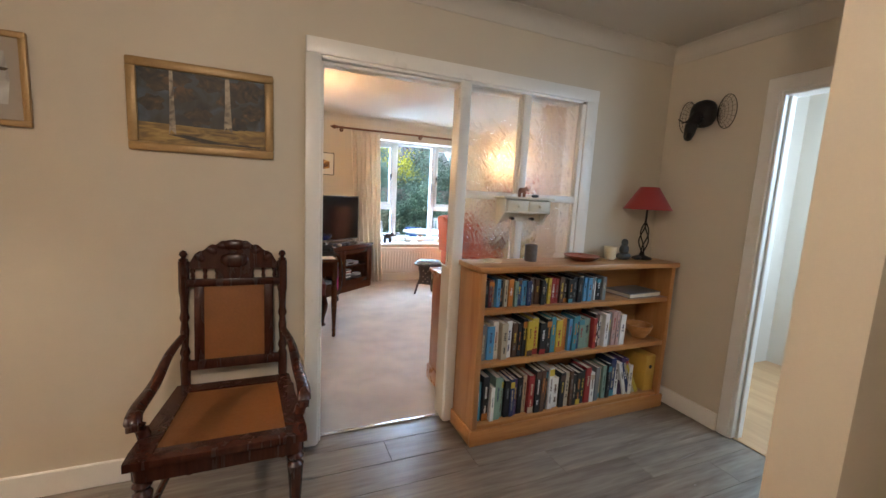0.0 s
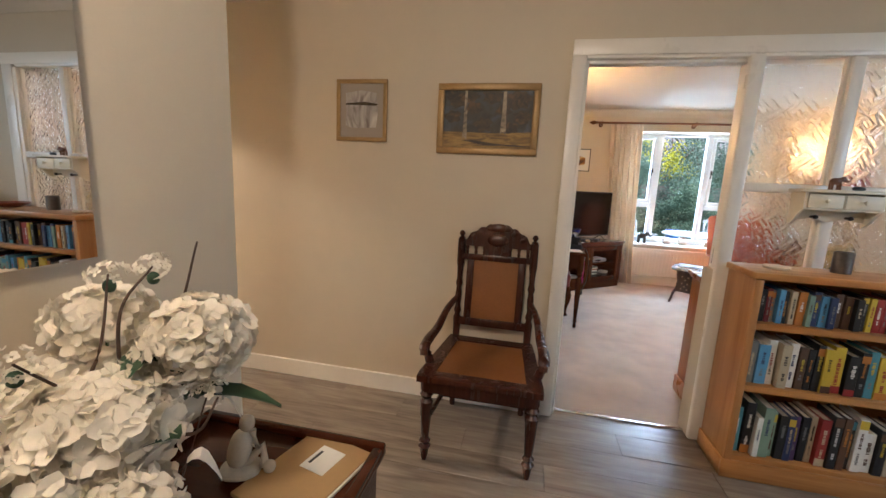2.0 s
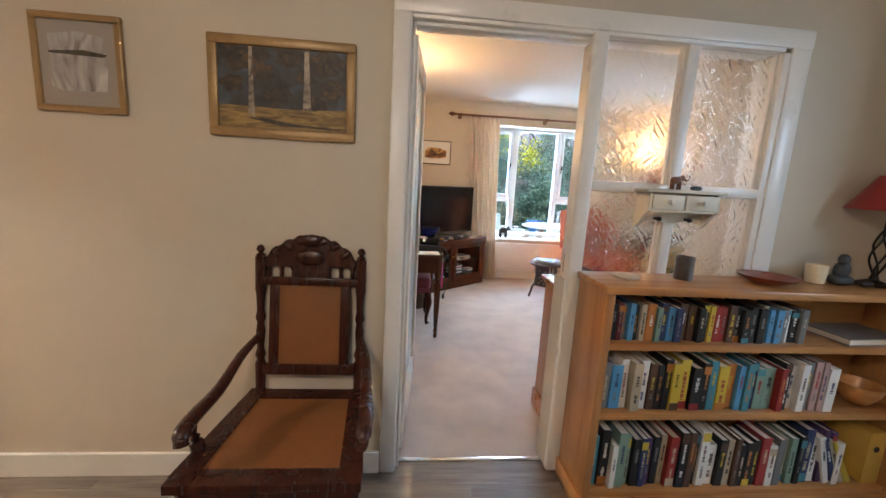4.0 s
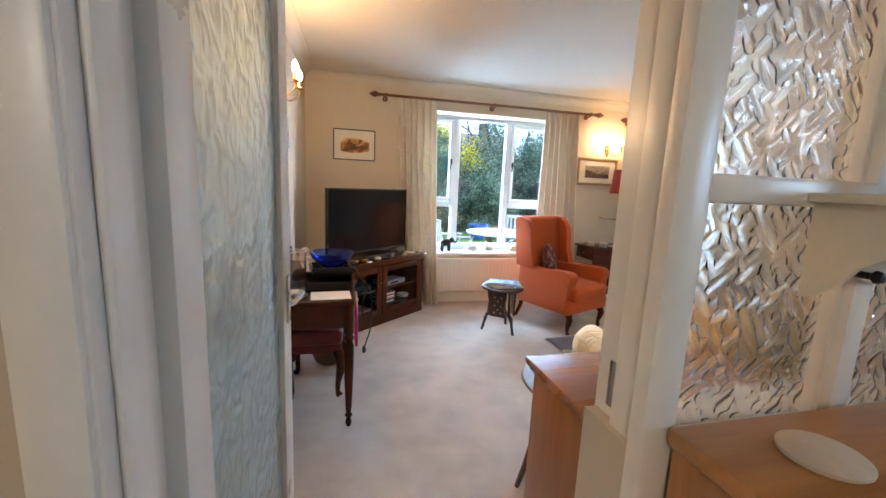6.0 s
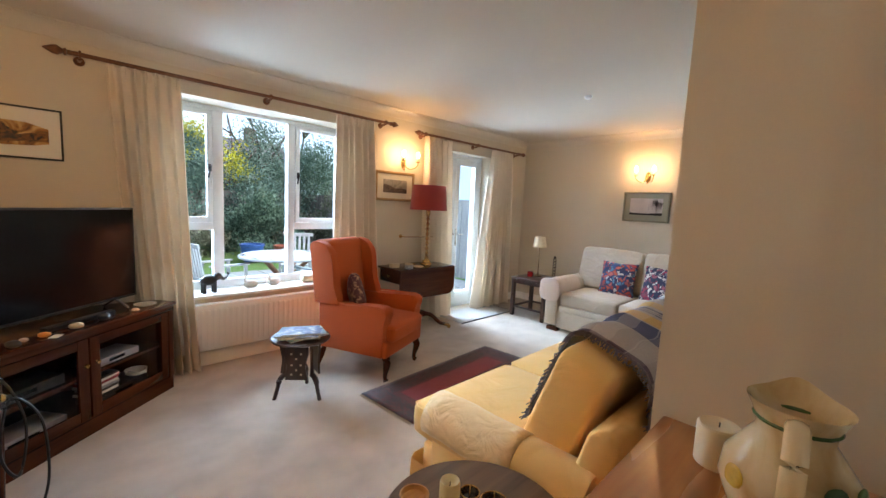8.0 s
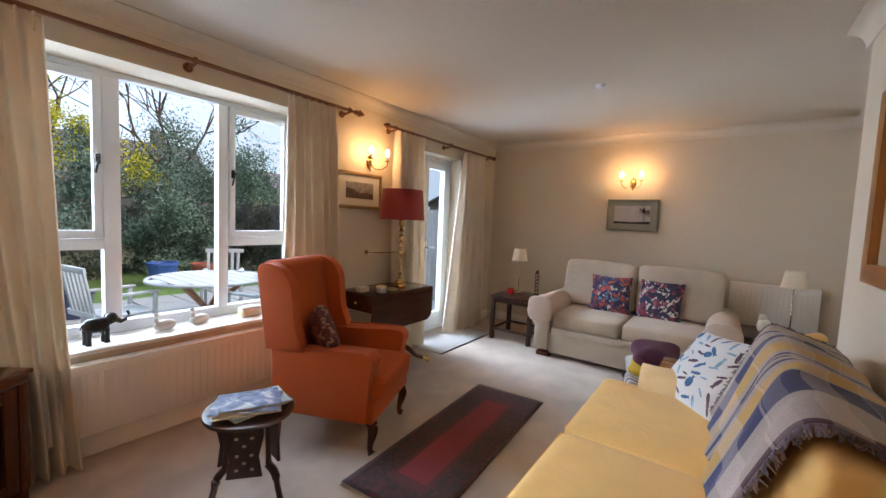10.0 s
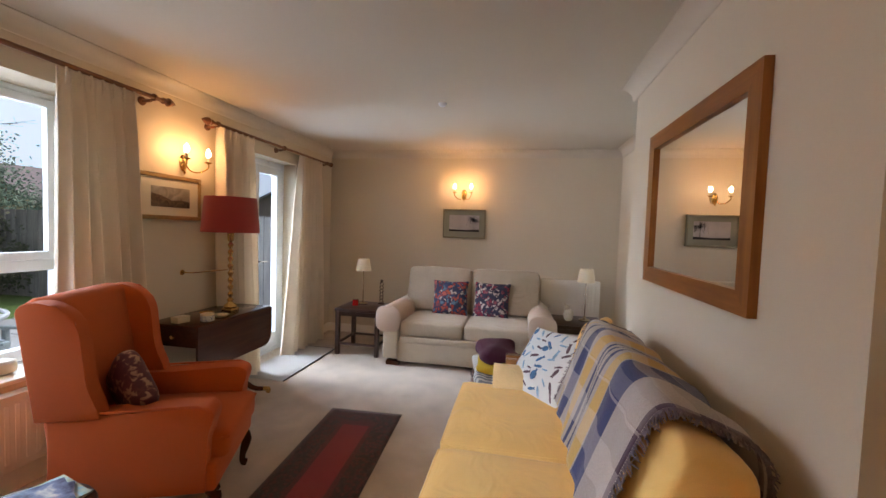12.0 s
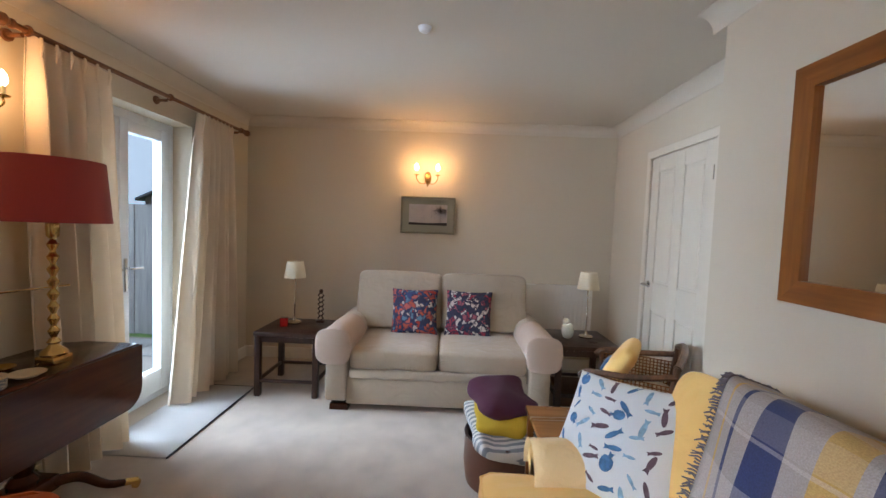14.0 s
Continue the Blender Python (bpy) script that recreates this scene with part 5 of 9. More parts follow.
def leaf(bm, a, b, w):
    a, b = Vector(a), Vector(b)
    d = (b - a)
    s = d.cross(Vector((0, 0, 1))).normalized() * w
    prev = None
    for k in range(6):
        t = k / 5
        c = a + d * t + Vector((0, 0, 0.03 * math.sin(math.pi * t)))
        ww = math.sin(math.pi * min(0.97, t * 0.9 + 0.08)) ** 0.8
        row = [bm.verts.new(c - s * ww + Vector((0, 0, 0.006))), bm.verts.new(c), bm.verts.new(c + s * ww + Vector((0, 0, 0.006)))]
        if prev:
            bm.faces.new((prev[0], prev[1], row[1], row[0]))
            bm.faces.new((prev[1], prev[2], row[2], row[1]))
        prev = row


for a, b, w in (((0.06, 0.08, 0.31), (0.24, 0.15, 0.29), 0.024), ((0.05, 0.0, 0.22), (0.16, 0.0, 0.31), 0.04), ((-0.02, 0.04, 0.24), (0.02, 0.14, 0.25), 0.04), ((-0.03, -0.02, 0.24), (-0.03, -0.06, 0.36), 0.04), ((0.04, 0.05, 0.33), (0.10, 0.14, 0.32), 0.035), ((0.03, 0.0, 0.36), (0.06, 0.06, 0.40), 0.04), ((0.02, 0.08, 0.27), (0.0, 0.20, 0.24), 0.04)):
    lf = bmesh.new()
    leaf(lf, a, b, w)
    part("leaf", lf, GLEAF, vs, "dark green silk leaf")
for a, b in (((0.15, 0.02, 0.25), (0.19, 0.05, 0.20)), ((0.16, -0.03, 0.18), (0.22, 0.0, 0.13)), ((0.13, 0.09, 0.33), (0.17, 0.13, 0.26))):
    part("twig", T(spline([(0.04, 0.02, 0.28), [(a[i] + 0.04) / 2 for i in range(3)], a], 5), 0.0016, 5), TWIG, vs)
    lf = bmesh.new()
    leaf(lf, a, b, 0.017)
    part("pale_leaf", lf, PETAL, vs, "pale papery oval leaf")

# ---- lounge: wing armchair ----
def legc(bm, x, y, h, out):
    """Cabriole leg: knee out, ankle in, pad foot."""
    ox, oy = out
    tube(bm, spline([(x, y, h), (x + 0.022 * ox, y + 0.022 * oy, h * 0.72), (x + 0.006 * ox, y + 0.006 * oy, h * 0.32), (x + 0.004 * ox, y + 0.004 * oy, h * 0.1), (x + 0.018 * ox, y + 0.018 * oy, 0.008)], 5),
         [0.034 - 0.001 * k for k in range(5)] + [0.03 - 0.0022 * k for k in range(5)] + [0.018 - 0.0006 * k for k in range(5)] + [0.015 + 0.0016 * k for k in range(6)], 10)
    return bm


def slab(bm, outline, x0, x1, r=0.03):
    """An upholstered panel from a side outline (y, z), its edges rounded."""
    prism(bm, outline, x0, x1, "yz")
    bmesh.ops.bevel(bm, geom=[e for e in bm.edges if len(e.link_faces) == 2], offset=r, segments=3, profile=0.5, affect="EDGES", clamp_overlap=True)
    return bm


def wing_chair(m):
    c = thing("wing_armchair", "orange wool upholstered wing armchair with dark legs", "armchair", m)
    base = bmesh.new()
    prism(base, [(-0.31, -0.34), (0.31, -0.34), (0.27, 0.34), (-0.27, 0.34)], 0.20, 0.335, "xy")
    bmesh.ops.bevel(base, geom=list(base.edges), offset=0.02, segments=3, profile=0.5, affect="EDGES")
    part("seat_frame", base, ORANGE, c)
    part("seat_cushion", P(0.52, 0.62, 0.15, 0.30, 0.16, 40, 16, Matrix.Translation((0, -0.07, 0.385)), sag=-0.012), ORANGE, c)
    part("cushion_piping", T([(0.255 * sx, y, 0.425) for sx, y in ((-1, 0.2), (-1, -0.35), (-0.96, -0.375), (0.96, -0.375), (1, -0.35), (1, 0.2))], 0.006, 6), ORANGE, c)
    for s in (-1, 1):
        arm = bmesh.new()
        slab(arm, [(-0.30, 0.205), (0.30, 0.205), (0.30, 0.585), (0.05, 0.585)] + [(q.x, q.y) for q in spline([(-0.22, 0.602, 0), (-0.295, 0.60, 0), (-0.332, 0.57, 0), (-0.328, 0.525, 0), (-0.312, 0.47, 0), (-0.305, 0.34, 0)], 3)], s * 0.262 - 0.055, s * 0.262 + 0.062, 0.028)
        part("arm", arm, ORANGE, c)
        part("arm_piping", T([(s * 0.262 + s * 0.052, 0.24, 0.592), (s * 0.262 + s * 0.052, -0.27, 0.604), (s * 0.262 + s * 0.05, -0.318, 0.58)], 0.006, 6), ORANGE, c)
        wing = bmesh.new()
        slab(wing, [(0.10, 0.57), (0.34, 0.57)] + [(q.x, q.y) for q in spline([(0.40, 1.03, 0), (0.37, 1.066, 0), (0.30, 1.066, 0), (0.225, 1.03, 0), (0.178, 0.95, 0), (0.165, 0.85, 0), (0.150, 0.72, 0), (0.115, 0.62, 0)], 3)], s * 0.285 - 0.04, s * 0.285 + 0.04, 0.03)
        part("wing", wing, ORANGE, c)
        part("wing_piping", T([(s * 0.318, y, z) for y, z in ((0.115, 0.60), (0.155, 0.72), (0.172, 0.86), (0.195, 0.985), (0.26, 1.052), (0.36, 1.067))], 0.006, 6), ORANGE, c)
        part("leg", legc(bmesh.new(), s * 0.25, -0.30, 0.21, (s * 0.5, -1)), MAHOGZ, c)
        part("leg", T([(s * 0.23, 0.30, 0.21), (s * 0.235, 0.33, 0.1), (s * 0.24, 0.37, 0)], [0.026, 0.022, 0.018], 8), MAHOGZ, c)
    bk = bmesh.new()
    slab(bk, [(0.20, 0.33), (0.33, 0.30), (0.42, 1.06), (0.37, 1.085), (0.30, 1.06), (0.235, 0.60)], -0.262, 0.262, 0.03)
    part("backrest", bk, ORANGE, c)
    return c


wing_chair(pose(3.005, 5.313, 0, 0, 0, 22.6))
DAMASK = paint_mat("maroon_damask", [(0.44, (0.07, 0.012, 0.022)), (0.55, (0.10, 0.02, 0.028)), (0.60, (0.34, 0.20, 0.13))], 26, 0.6)
cu = thing("cushion", "maroon floral damask cushion leaning in the armchair", "cushion", pose(2.89, 5.375, 0.615, 76, 35, 60))
part("cover", P(0.34, 0.30, 0.13, 0.75, 0.3, 32, 14), DAMASK, cu)

# carved occasional table with magazines
DARK = wood("ebonised_wood", (0.016, 0.007, 0.005), (0.05, 0.02, 0.012), 0.35, 2, 18)
ot = thing("carved_table", "small dark carved wooden table with pierced sides", "side table", pose(2.285, 5.13, 0) @ Matrix.Diagonal((1.08, 1.08, 0.88, 1)))
part("tabletop", L([(0.165, 0.475), (0.182, 0.480), (0.186, 0.490), (0.182, 0.500), (0.160, 0.500), (0.156, 0.496), (0.0, 0.496)], 40), DARK, ot)
for k in range(3):
    tm = Matrix.Rotation(radians(120 * k + 20), 4, "Z")
    lg = bmesh.new()
    prism(lg, [(-0.075, 0.475), (0.075, 0.475), (0.075, 0.40), (0.055, 0.30), (0.07, 0.19), (-0.07, 0.19), (-0.055, 0.30), (-0.075, 0.40)], 0.095, 0.108)
    bmesh.ops.transform(lg, matrix=tm, verts=lg.verts)
    part("side_panel", lg, DARK, ot)
    pr = bmesh.new()
    for ax, az in ((-0.03, 0.40), (0.03, 0.40), (0, 0.36), (-0.028, 0.31), (0.028, 0.31), (0, 0.27), (-0.03, 0.235), (0.03, 0.235)):
        lathe(pr, [(0.008, 0), (0.008, 0.0015)], 8, tm @ Vector((ax, 0.1085, az)), tm @ Matrix.Rotation(radians(-90), 4, "X"))
    part("pierced_hole", pr, CREAM, ot)
    t2 = Matrix.Rotation(radians(120 * k + 80), 4, "Z")
    sp = bmesh.new()
    tube(sp, [t2 @ Vector(p) for p in ((0, 0.09, 0.47), (0, 0.095, 0.30), (0, 0.10, 0.20))], [0.012, 0.010, 0.014], 8)
    tube(sp, [t2 @ Vector(p) for p in spline([(0, 0.095, 0.21), (0, 0.13, 0.17), (0, 0.145, 0.10), (0, 0.165, 0.012)], 5)], [0.018] * 8 + [0.013] * 8, 8)
    part("leg", sp, DARK, ot)
COVERA = paint_mat("magazine_print", [(0.35, (0.02, 0.03, 0.08)), (0.52, (0.12, 0.16, 0.26)), (0.66, (0.5, 0.48, 0.42))], 12, 1.0)
COVERB = paint_mat("brochure_print", [(0.35, (0.55, 0.5, 0.2)), (0.5, (0.2, 0.4, 0.5)), (0.65, (0.6, 0.6, 0.55))], 10, 1.0)
for k, (mm, w, d, rz, dx) in enumerate(((COVERB, 0.21, 0.29, 52, 0.02), (WPAP, 0.20, 0.28, 20, -0.01), (COVERB, 0.20, 0.28, 35, 0.03), (COVERA, 0.21, 0.29, 12, -0.015), (COVERA, 0.19, 0.26, 24, 0.0))):
    mg = thing("magazine", "glossy magazine in a pile on the carved table", "magazine", pose(2.285 + dx, 5.13 + dx * 0.5, 0.4405 + 0.0085 * k, 0, 0, rz + 40), "magazine pile")
    part("cover", B(-w / 2, w / 2, -d / 2, d / 2, 0.0062, 0.008), mm, mg, smooth=False)
    part("pages", B(-w / 2 + 0.002, w / 2 - 0.002, -d / 2 + 0.002, d / 2 - 0.002, 0.0, 0.0062), WPAP, mg, smooth=False)

# ---- television and corner cabinet ----
cb = thing("television_cabinet", "dark mahogany corner cabinet with two glazed doors", "cabinet", pose(1.18, 5.425, 0, 0, 0, 39.8))
HW = 0.605
bd = bmesh.new()
prism(bd, [(-HW, 0.0), (HW, 0.0), (HW, 0.12), (0.25, 0.50), (-0.25, 0.50), (-HW, 0.12)], 0.0, 0.09, "xy")
part("plinth", bd, MAHOG, cb)
bd = bmesh.new()
prism(bd, [(-HW, 0.12), (-0.25, 0.50), (0.25, 0.50), (HW, 0.12), (HW, 0.105), (0.24, 0.485), (-0.24, 0.485), (-HW, 0.105)], 0.09, 0.60, "xy")
part("back_panel", bd, MAHOGZ, cb)
part("bottom_board", B(-HW + 0.01, HW - 0.01, 0.01, 0.12, 0.088, 0.10), MAHOG, cb)
part("inner_shelf", B(-HW + 0.02, HW - 0.02, 0.03, 0.22, 0.33, 0.345), MAHOG, cb)
tp = bmesh.new()
prism(tp, [(-HW - 0.02, -0.02), (HW + 0.02, -0.02), (HW + 0.02, 0.13), (0.26, 0.51), (-0.26, 0.51), (-HW - 0.02, 0.13)], 0.612, 0.636, "xy")
bmesh.ops.bevel(tp, geom=list(tp.edges), offset=0.006, segments=2, profile=0.5, affect="EDGES")
part("top", tp, MAHOG, cb)
part("cornice", B(-HW - 0.008, HW + 0.008, -0.010, 0.03, 0.575, 0.613, bevel=0.006), MAHOG, cb)
for s in (-1, 1):
    part("side_panel", B(s * HW - 0.011, s * HW + 0.011, 0.0, 0.125, 0.09, 0.60), MAHOGZ, cb)
    x0, x1 = (0.004, HW - 0.035) if s > 0 else (-HW + 0.035, -0.004)
    part("corner_post", B(min(s * (HW - 0.033), s * (HW - 0.002)), max(s * (HW - 0.033), s * (HW - 0.002)), -0.004, 0.02, 0.09, 0.576, bevel=0.004), MAHOGZ, cb)
    dd = part("door", B(x0, x0 + 0.06, 0.0, 0.02, 0.10, 0.570, bevel=0.004), MAHOGZ, cb)
    part("stile", B(x1 - 0.06, x1, 0.0, 0.02, 0.10, 0.570, bevel=0.004), MAHOGZ, dd)
    part("rail", B(x0 + 0.058, x1 - 0.058, 0.001, 0.019, 0.515, 0.569, bevel=0.004), MAHOG, dd)
    part("rail", B(x0 + 0.058, x1 - 0.058, 0.001, 0.019, 0.101, 0.16, bevel=0.004), MAHOG, dd)
    o = part("pane", B(x0 + 0.058, x1 - 0.058, 0.010, 0.013, 0.158, 0.517), WINDOWGLASS, dd, smooth=False)
    o.visible_shadow = False
    kx = x0 + 0.03 if s > 0 else x1 - 0.03
    part("knob", L([(0.006, 0), (0.006, 0.008), (0.013, 0.014), (0.011, 0.024), (0.0, 0.027)], 14, (kx, 0.0, 0.42), Matrix.Rotation(radians(90), 4, "X")), BRASS, dd)
SILVER = mat("silver_plastic", (0.32, 0.33, 0.35), 0.35, 0.3)
C2W = pose(1.18, 5.425, 0, 0, 0, 39.8)
for x, w, z, h, mm, nm in ((-0.30, 0.40, 0.1005, 0.07, SILVER, "silver disc player inside the corner cabinet"), (-0.30, 0.40, 0.3455, 0.06, BLACK, "black receiver inside the corner cabinet"), (0.26, 0.34, 0.1005, 0.08, BLACK, "black set-top box inside the corner cabinet"), (0.22, 0.30, 0.3455, 0.05, SILVER, "silver player inside the corner cabinet")):
    ap = thing("media_player", nm, "media player", C2W @ pose(x, 0.13, z))
    part("case", B(-w / 2, w / 2, -0.085, 0.08, 0.006, h, bevel=0.004), mm, ap)
    part("display", B(-w * 0.2, w * 0.15, -0.0865, -0.085, h * 0.4, h * 0.75), SCREEN, ap)
    for fx in (-w * 0.4, w * 0.4):
        part("foot", L([(0.012, 0), (0.012, 0.006)], 10, (fx, 0, 0)), BLACK, ap)
for k in range(7):
    dv = thing("disc_case", "plastic disc case stacked inside the corner cabinet", "disc case", C2W @ pose(0.13 + 0.006 * (k % 3), 0.11, 0.1815 + 0.0155 * k, 0, 0, 2 * (k % 3)), "disc cases")
    part("case", B(-0.09, 0.09, -0.06, 0.06, 0, 0.0145, bevel=0.002), (WPAP, BLACK, SILVER, WPAP, spine_mat(RED), WPAP, BLACK)[k], dv)
tub = thing("storage_tub", "clear white plastic tub inside the cabinet", "tub", C2W @ pose(0.42, 0.12, 0.1005))
part("tub", L([(0.05, 0), (0.062, 0.10), (0.065, 0.102), (0.058, 0.10), (0.047, 0.005), (0, 0.004)], 20), WPAP, tub)

tv = thing("television", "large black flat-screen television, switched off", "television", C2W @ pose(0.015, 0.19, 0.6365))
part("screen_housing", B(-0.505, 0.505, 0.0, 0.035, 0.055, 0.655, bevel=0.005), BLACK, tv)
part("screen", B(-0.493, 0.493, -0.0025, 0.001, 0.072, 0.643), SCREEN, tv, "glossy black screen", smooth=False)
part("trim", B(-0.503, 0.503, -0.003, 0.001, 0.056, 0.068, bevel=0.001), BLACK, tv)
part("rear_box", B(-0.32, 0.32, 0.034, 0.07, 0.12, 0.45, bevel=0.01), BLACK, tv)
for s in (-1, 1):
    part("foot", T([(s * 0.36, 0.015, 0.06), (s * 0.37, -0.07, 0.006)], 0.008, 8), CHROME, tv)
    part("foot", T([(s * 0.36, 0.015, 0.06), (s * 0.37, 0.11, 0.006)], 0.008, 8), CHROME, tv)
sb = thing("soundbar", "slim black soundbar under the television", "soundbar", C2W @ pose(0.05, 0.10, 0.6365))
part("body", B(-0.20, 0.20, -0.022, 0.022, 0.0, 0.028, bevel=0.006), BLACK, sb)
part("grille", B(-0.19, 0.19, -0.0235, -0.021, 0.004, 0.024), IRON, sb)
SHELL = mat("sea_shell", (0.58, 0.47, 0.34), 0.4, var=0.2, scale=30)
for x, y, r, mm, nm in ((-0.34, 0.03, 0.03, STONE, "dark shell"), (-0.19, 0.04, 0.024, mat("orange_shell", (0.6, 0.26, 0.05), 0.4), "orange shell"), (-0.04, 0.03, 0.03, SHELL, "cream shell"), (0.13, 0.035, 0.036, STONE, "dark shell"), (0.33, 0.02, 0.02, SHELL, "cream shell"), (-0.27, 0.06, 0.018, SHELL, "cream shell")):
    so = thing("sea_shell", "%s lying on the corner cabinet" % nm, "shell", C2W @ pose(x, y, 0.6365, 0, 0, x * 300), "shells on the cabinet")
    part("shell", P(r * 2.2, r * 1.7, r * 1.1, 0.9, 0.8, 16, 8, Matrix.Translation((0, 0, r * 0.55)), rnd=r * 0.12, seed=x * 9), mm, so)
cdn = thing("card", "small white card on the corner cabinet", "card", C2W @ pose(-0.17, 0.0, 0.6367, 0, 0, 25))
part("sheet", B(-0.03, 0.03, -0.02, 0.02, 0, 0.002), WPAP, cdn, smooth=False)
for x in (0.47,):
    ds = thing("dish", "small pale saucer on the corner cabinet", "dish", C2W @ pose(x, 0.08, 0.6365))
    part("saucer", L([(0.04, 0), (0.065, 0.012), (0.062, 0.013), (0.0, 0.005)], 24), SHELL, ds)

# ---- desk by the door ----
dk = thing("writing_desk", "dark mahogany writing table with gallery back", "desk", pose(0.665, 4.29, 0))
DW, DL = 0.225, 0.50
part("top", B(-DW, DW, -DL, DL, 0.712, 0.736, bevel=0.006), MAHOG, dk)
part("apron", B(-DW + 0.02, DW - 0.012, -DL + 0.012, -DL + 0.03, 0.585, 0.714), MAHOGZ, dk)
part("apron", B(-DW + 0.02, DW - 0.012, DL - 0.03, DL - 0.012, 0.585, 0.714), MAHOGZ, dk)
part("apron", B(DW - 0.03, DW - 0.012, -DL + 0.03, DL - 0.03, 0.600, 0.714), MAHOGZ, dk)
part("apron", B(-DW + 0.012, -DW + 0.03, -DL + 0.03, DL - 0.03, 0.600, 0.714), MAHOGZ, dk)
gb = bmesh.new()
prism(gb, [(-DL, 0.735), (DL, 0.735), (DL, 0.86), (DL - 0.10, 0.885), (0.2, 0.90), (-0.2, 0.90), (-DL + 0.10, 0.86), (-DL, 0.80)], -DW, -DW + 0.016, "yz")
part("gallery", gb, MAHOG, dk)
for sx in (-1, 1):
    for sy in (-1, 1):
        part("leg", L([(0.012, 0), (0.018, 0.02), (0.012, 0.05), (0.022, 0.065), (0.013, 0.08), (0.017, 0.11), (0.025, 0.30), (0.028, 0.48), (0.018, 0.50), (0.030, 0.52), (0.020, 0.54), (0.030, 0.56), (0.030, 0.715)], 16, (sx * (DW - 0.032), sy * (DL - 0.032), 0)), MAHOGZ, dk)
    dr = part("drawer", B(DW - 0.0125, DW - 0.004, min(sx * 0.015, sx * 0.44), max(sx * 0.015, sx * 0.44), 0.615, 0.705, bevel=0.003), MAHOG, dk)
    part("knob", L([(0.006, 0), (0.006, 0.012), (0.015, 0.018), (0.010, 0.028), (0, 0.03)], 12, (DW - 0.005, sx * 0.23, 0.66), Matrix.Rotation(radians(90), 4, "Y")), BRASS, dr)
DT = 0.7362
CLEAR = glass("clear_vase_glass", (0.97, 0.99, 0.98))
BLUEG = glass("cobalt_glass", (0.10, 0.17, 0.96))
gv = thing("glass_vase", "tall clear glass cylinder vase on the desk", "vase", pose(0.575, 3.90, DT))
part("cylinder", L([(0.062, 0), (0.064, 0.004), (0.058, 0.03), (0.060, 0.25), (0.057, 0.25), (0.055, 0.03), (0.0, 0.02)], 32), CLEAR, gv)
# opaque pale ring paints in the bright edge of the clear rim
part("rim", T([(0.0585 * math.cos(a), 0.0585 * math.sin(a), 0.250) for a in [k * 2 * math.pi / 36 for k in range(37)]], 0.0028, 6), mat("painted_rim_glint", (0.62, 0.66, 0.66), 0.1, var=0.05, bump=0.0), gv)
pp = thing("letter", "folded cream sheet of paper on the desk", "paper", pose(0.76, 3.905, DT, 0, 0, 4))
part("sheet", B(-0.105, 0.105, -0.075, 0.075, 0, 0.004), WPAP, pp, smooth=False)
for k, (x, y, z, w, d, h, rz) in enumerate(((0.70, 4.17, 0, 0.36, 0.28, 0.045, 0), (0.75, 4.28, 0.046, 0.24, 0.20, 0.05, 8))):
    ty = thing("document_tray", "black plastic tray on the desk", "tray", pose(x, y, DT + z, 0, 0, rz), "black trays")
    part("base", B(-w / 2, w / 2, -d / 2, d / 2, 0, 0.006, bevel=0.002), BLACK, ty)
    for b in ((-w / 2, w / 2, -d / 2, -d / 2 + 0.006), (-w / 2, w / 2, d / 2 - 0.006, d / 2), (-w / 2, -w / 2 + 0.006, -d / 2, d / 2), (w / 2 - 0.006, w / 2, -d / 2, d / 2)):
        part("rim", B(b[0], b[1], b[2], b[3], 0.005, h, bevel=0.002), BLACK, ty)
bb = thing("glass_bowl", "cobalt blue glass bowl standing in the desk tray", "bowl", pose(0.755, 4.29, DT + 0.0525))
part("bowl", L([(0.05, 0), (0.06, 0.004), (0.06, 0.02), (0.085, 0.045), (0.125, 0.09), (0.140, 0.125), (0.136, 0.125), (0.120, 0.092), (0.08, 0.05), (0.05, 0.03), (0.0, 0.028)], 36), BLUEG, bb)
fl = bmesh.new()
for k in range(5):
    a = rf.uniform(0, 6.28)
    tube(fl, [(0, 0, 0.0), (0.03 * math.cos(a), 0.03 * math.sin(a), 0.05), (0.06 * math.cos(a), 0.06 * math.sin(a), 0.07 + 0.02 * k)], [0.008, 0.006, 0.003], 6)
    puff(fl, 0.04, 0.03, 0.03, 0.9, 0.9, 10, 6, Matrix.Translation((0.06 * math.cos(a), 0.06 * math.sin(a), 0.08 + 0.02 * k)))
tagged(part("porcelain_ornament", fl, PORC), "white porcelain flower ornament on the desk", "ornament").location = (0.60, 4.42, DT)
cbk = thing("power_cable", "black power cable looping down from the desk", "cable", pose(0, 0, 0))
part("cable", T(spline([(0.80, 4.45, DT + 0.02), (0.90, 4.42, DT + 0.04), (0.96, 4.42, 0.60), (0.94, 4.40, 0.42), (0.90, 4.40, 0.50), (0.93, 4.38, 0.70), (1.00, 4.36, 0.62), (1.01, 4.36, 0.40), (0.97, 4.36, 0.24)], 8), 0.0045, 6), BLACK, cbk)
part("plug", L([(0.004, 0), (0.012, 0.004), (0.014, 0.03), (0.006, 0.055)], 10, (0.965, 4.36, 0.19)), BLACK, cbk)
tvc = thing("television_cable", "thin black cable from the television to the desk", "cable")
part("cable", T(spline([(0.78, 5.46, 0.85), (0.70, 5.30, 0.80), (0.62, 5.05, 0.73), (0.60, 4.785, 0.742)], 6), 0.004, 6), BLACK, tvc)
REDV = mat("red_leather", (0.16, 0.012, 0.015), 0.4, var=0.1, bump=0.2)
fs = thing("footstool", "red upholstered stool with cabriole legs under the desk", "stool", pose(0.655, 4.32, 0))
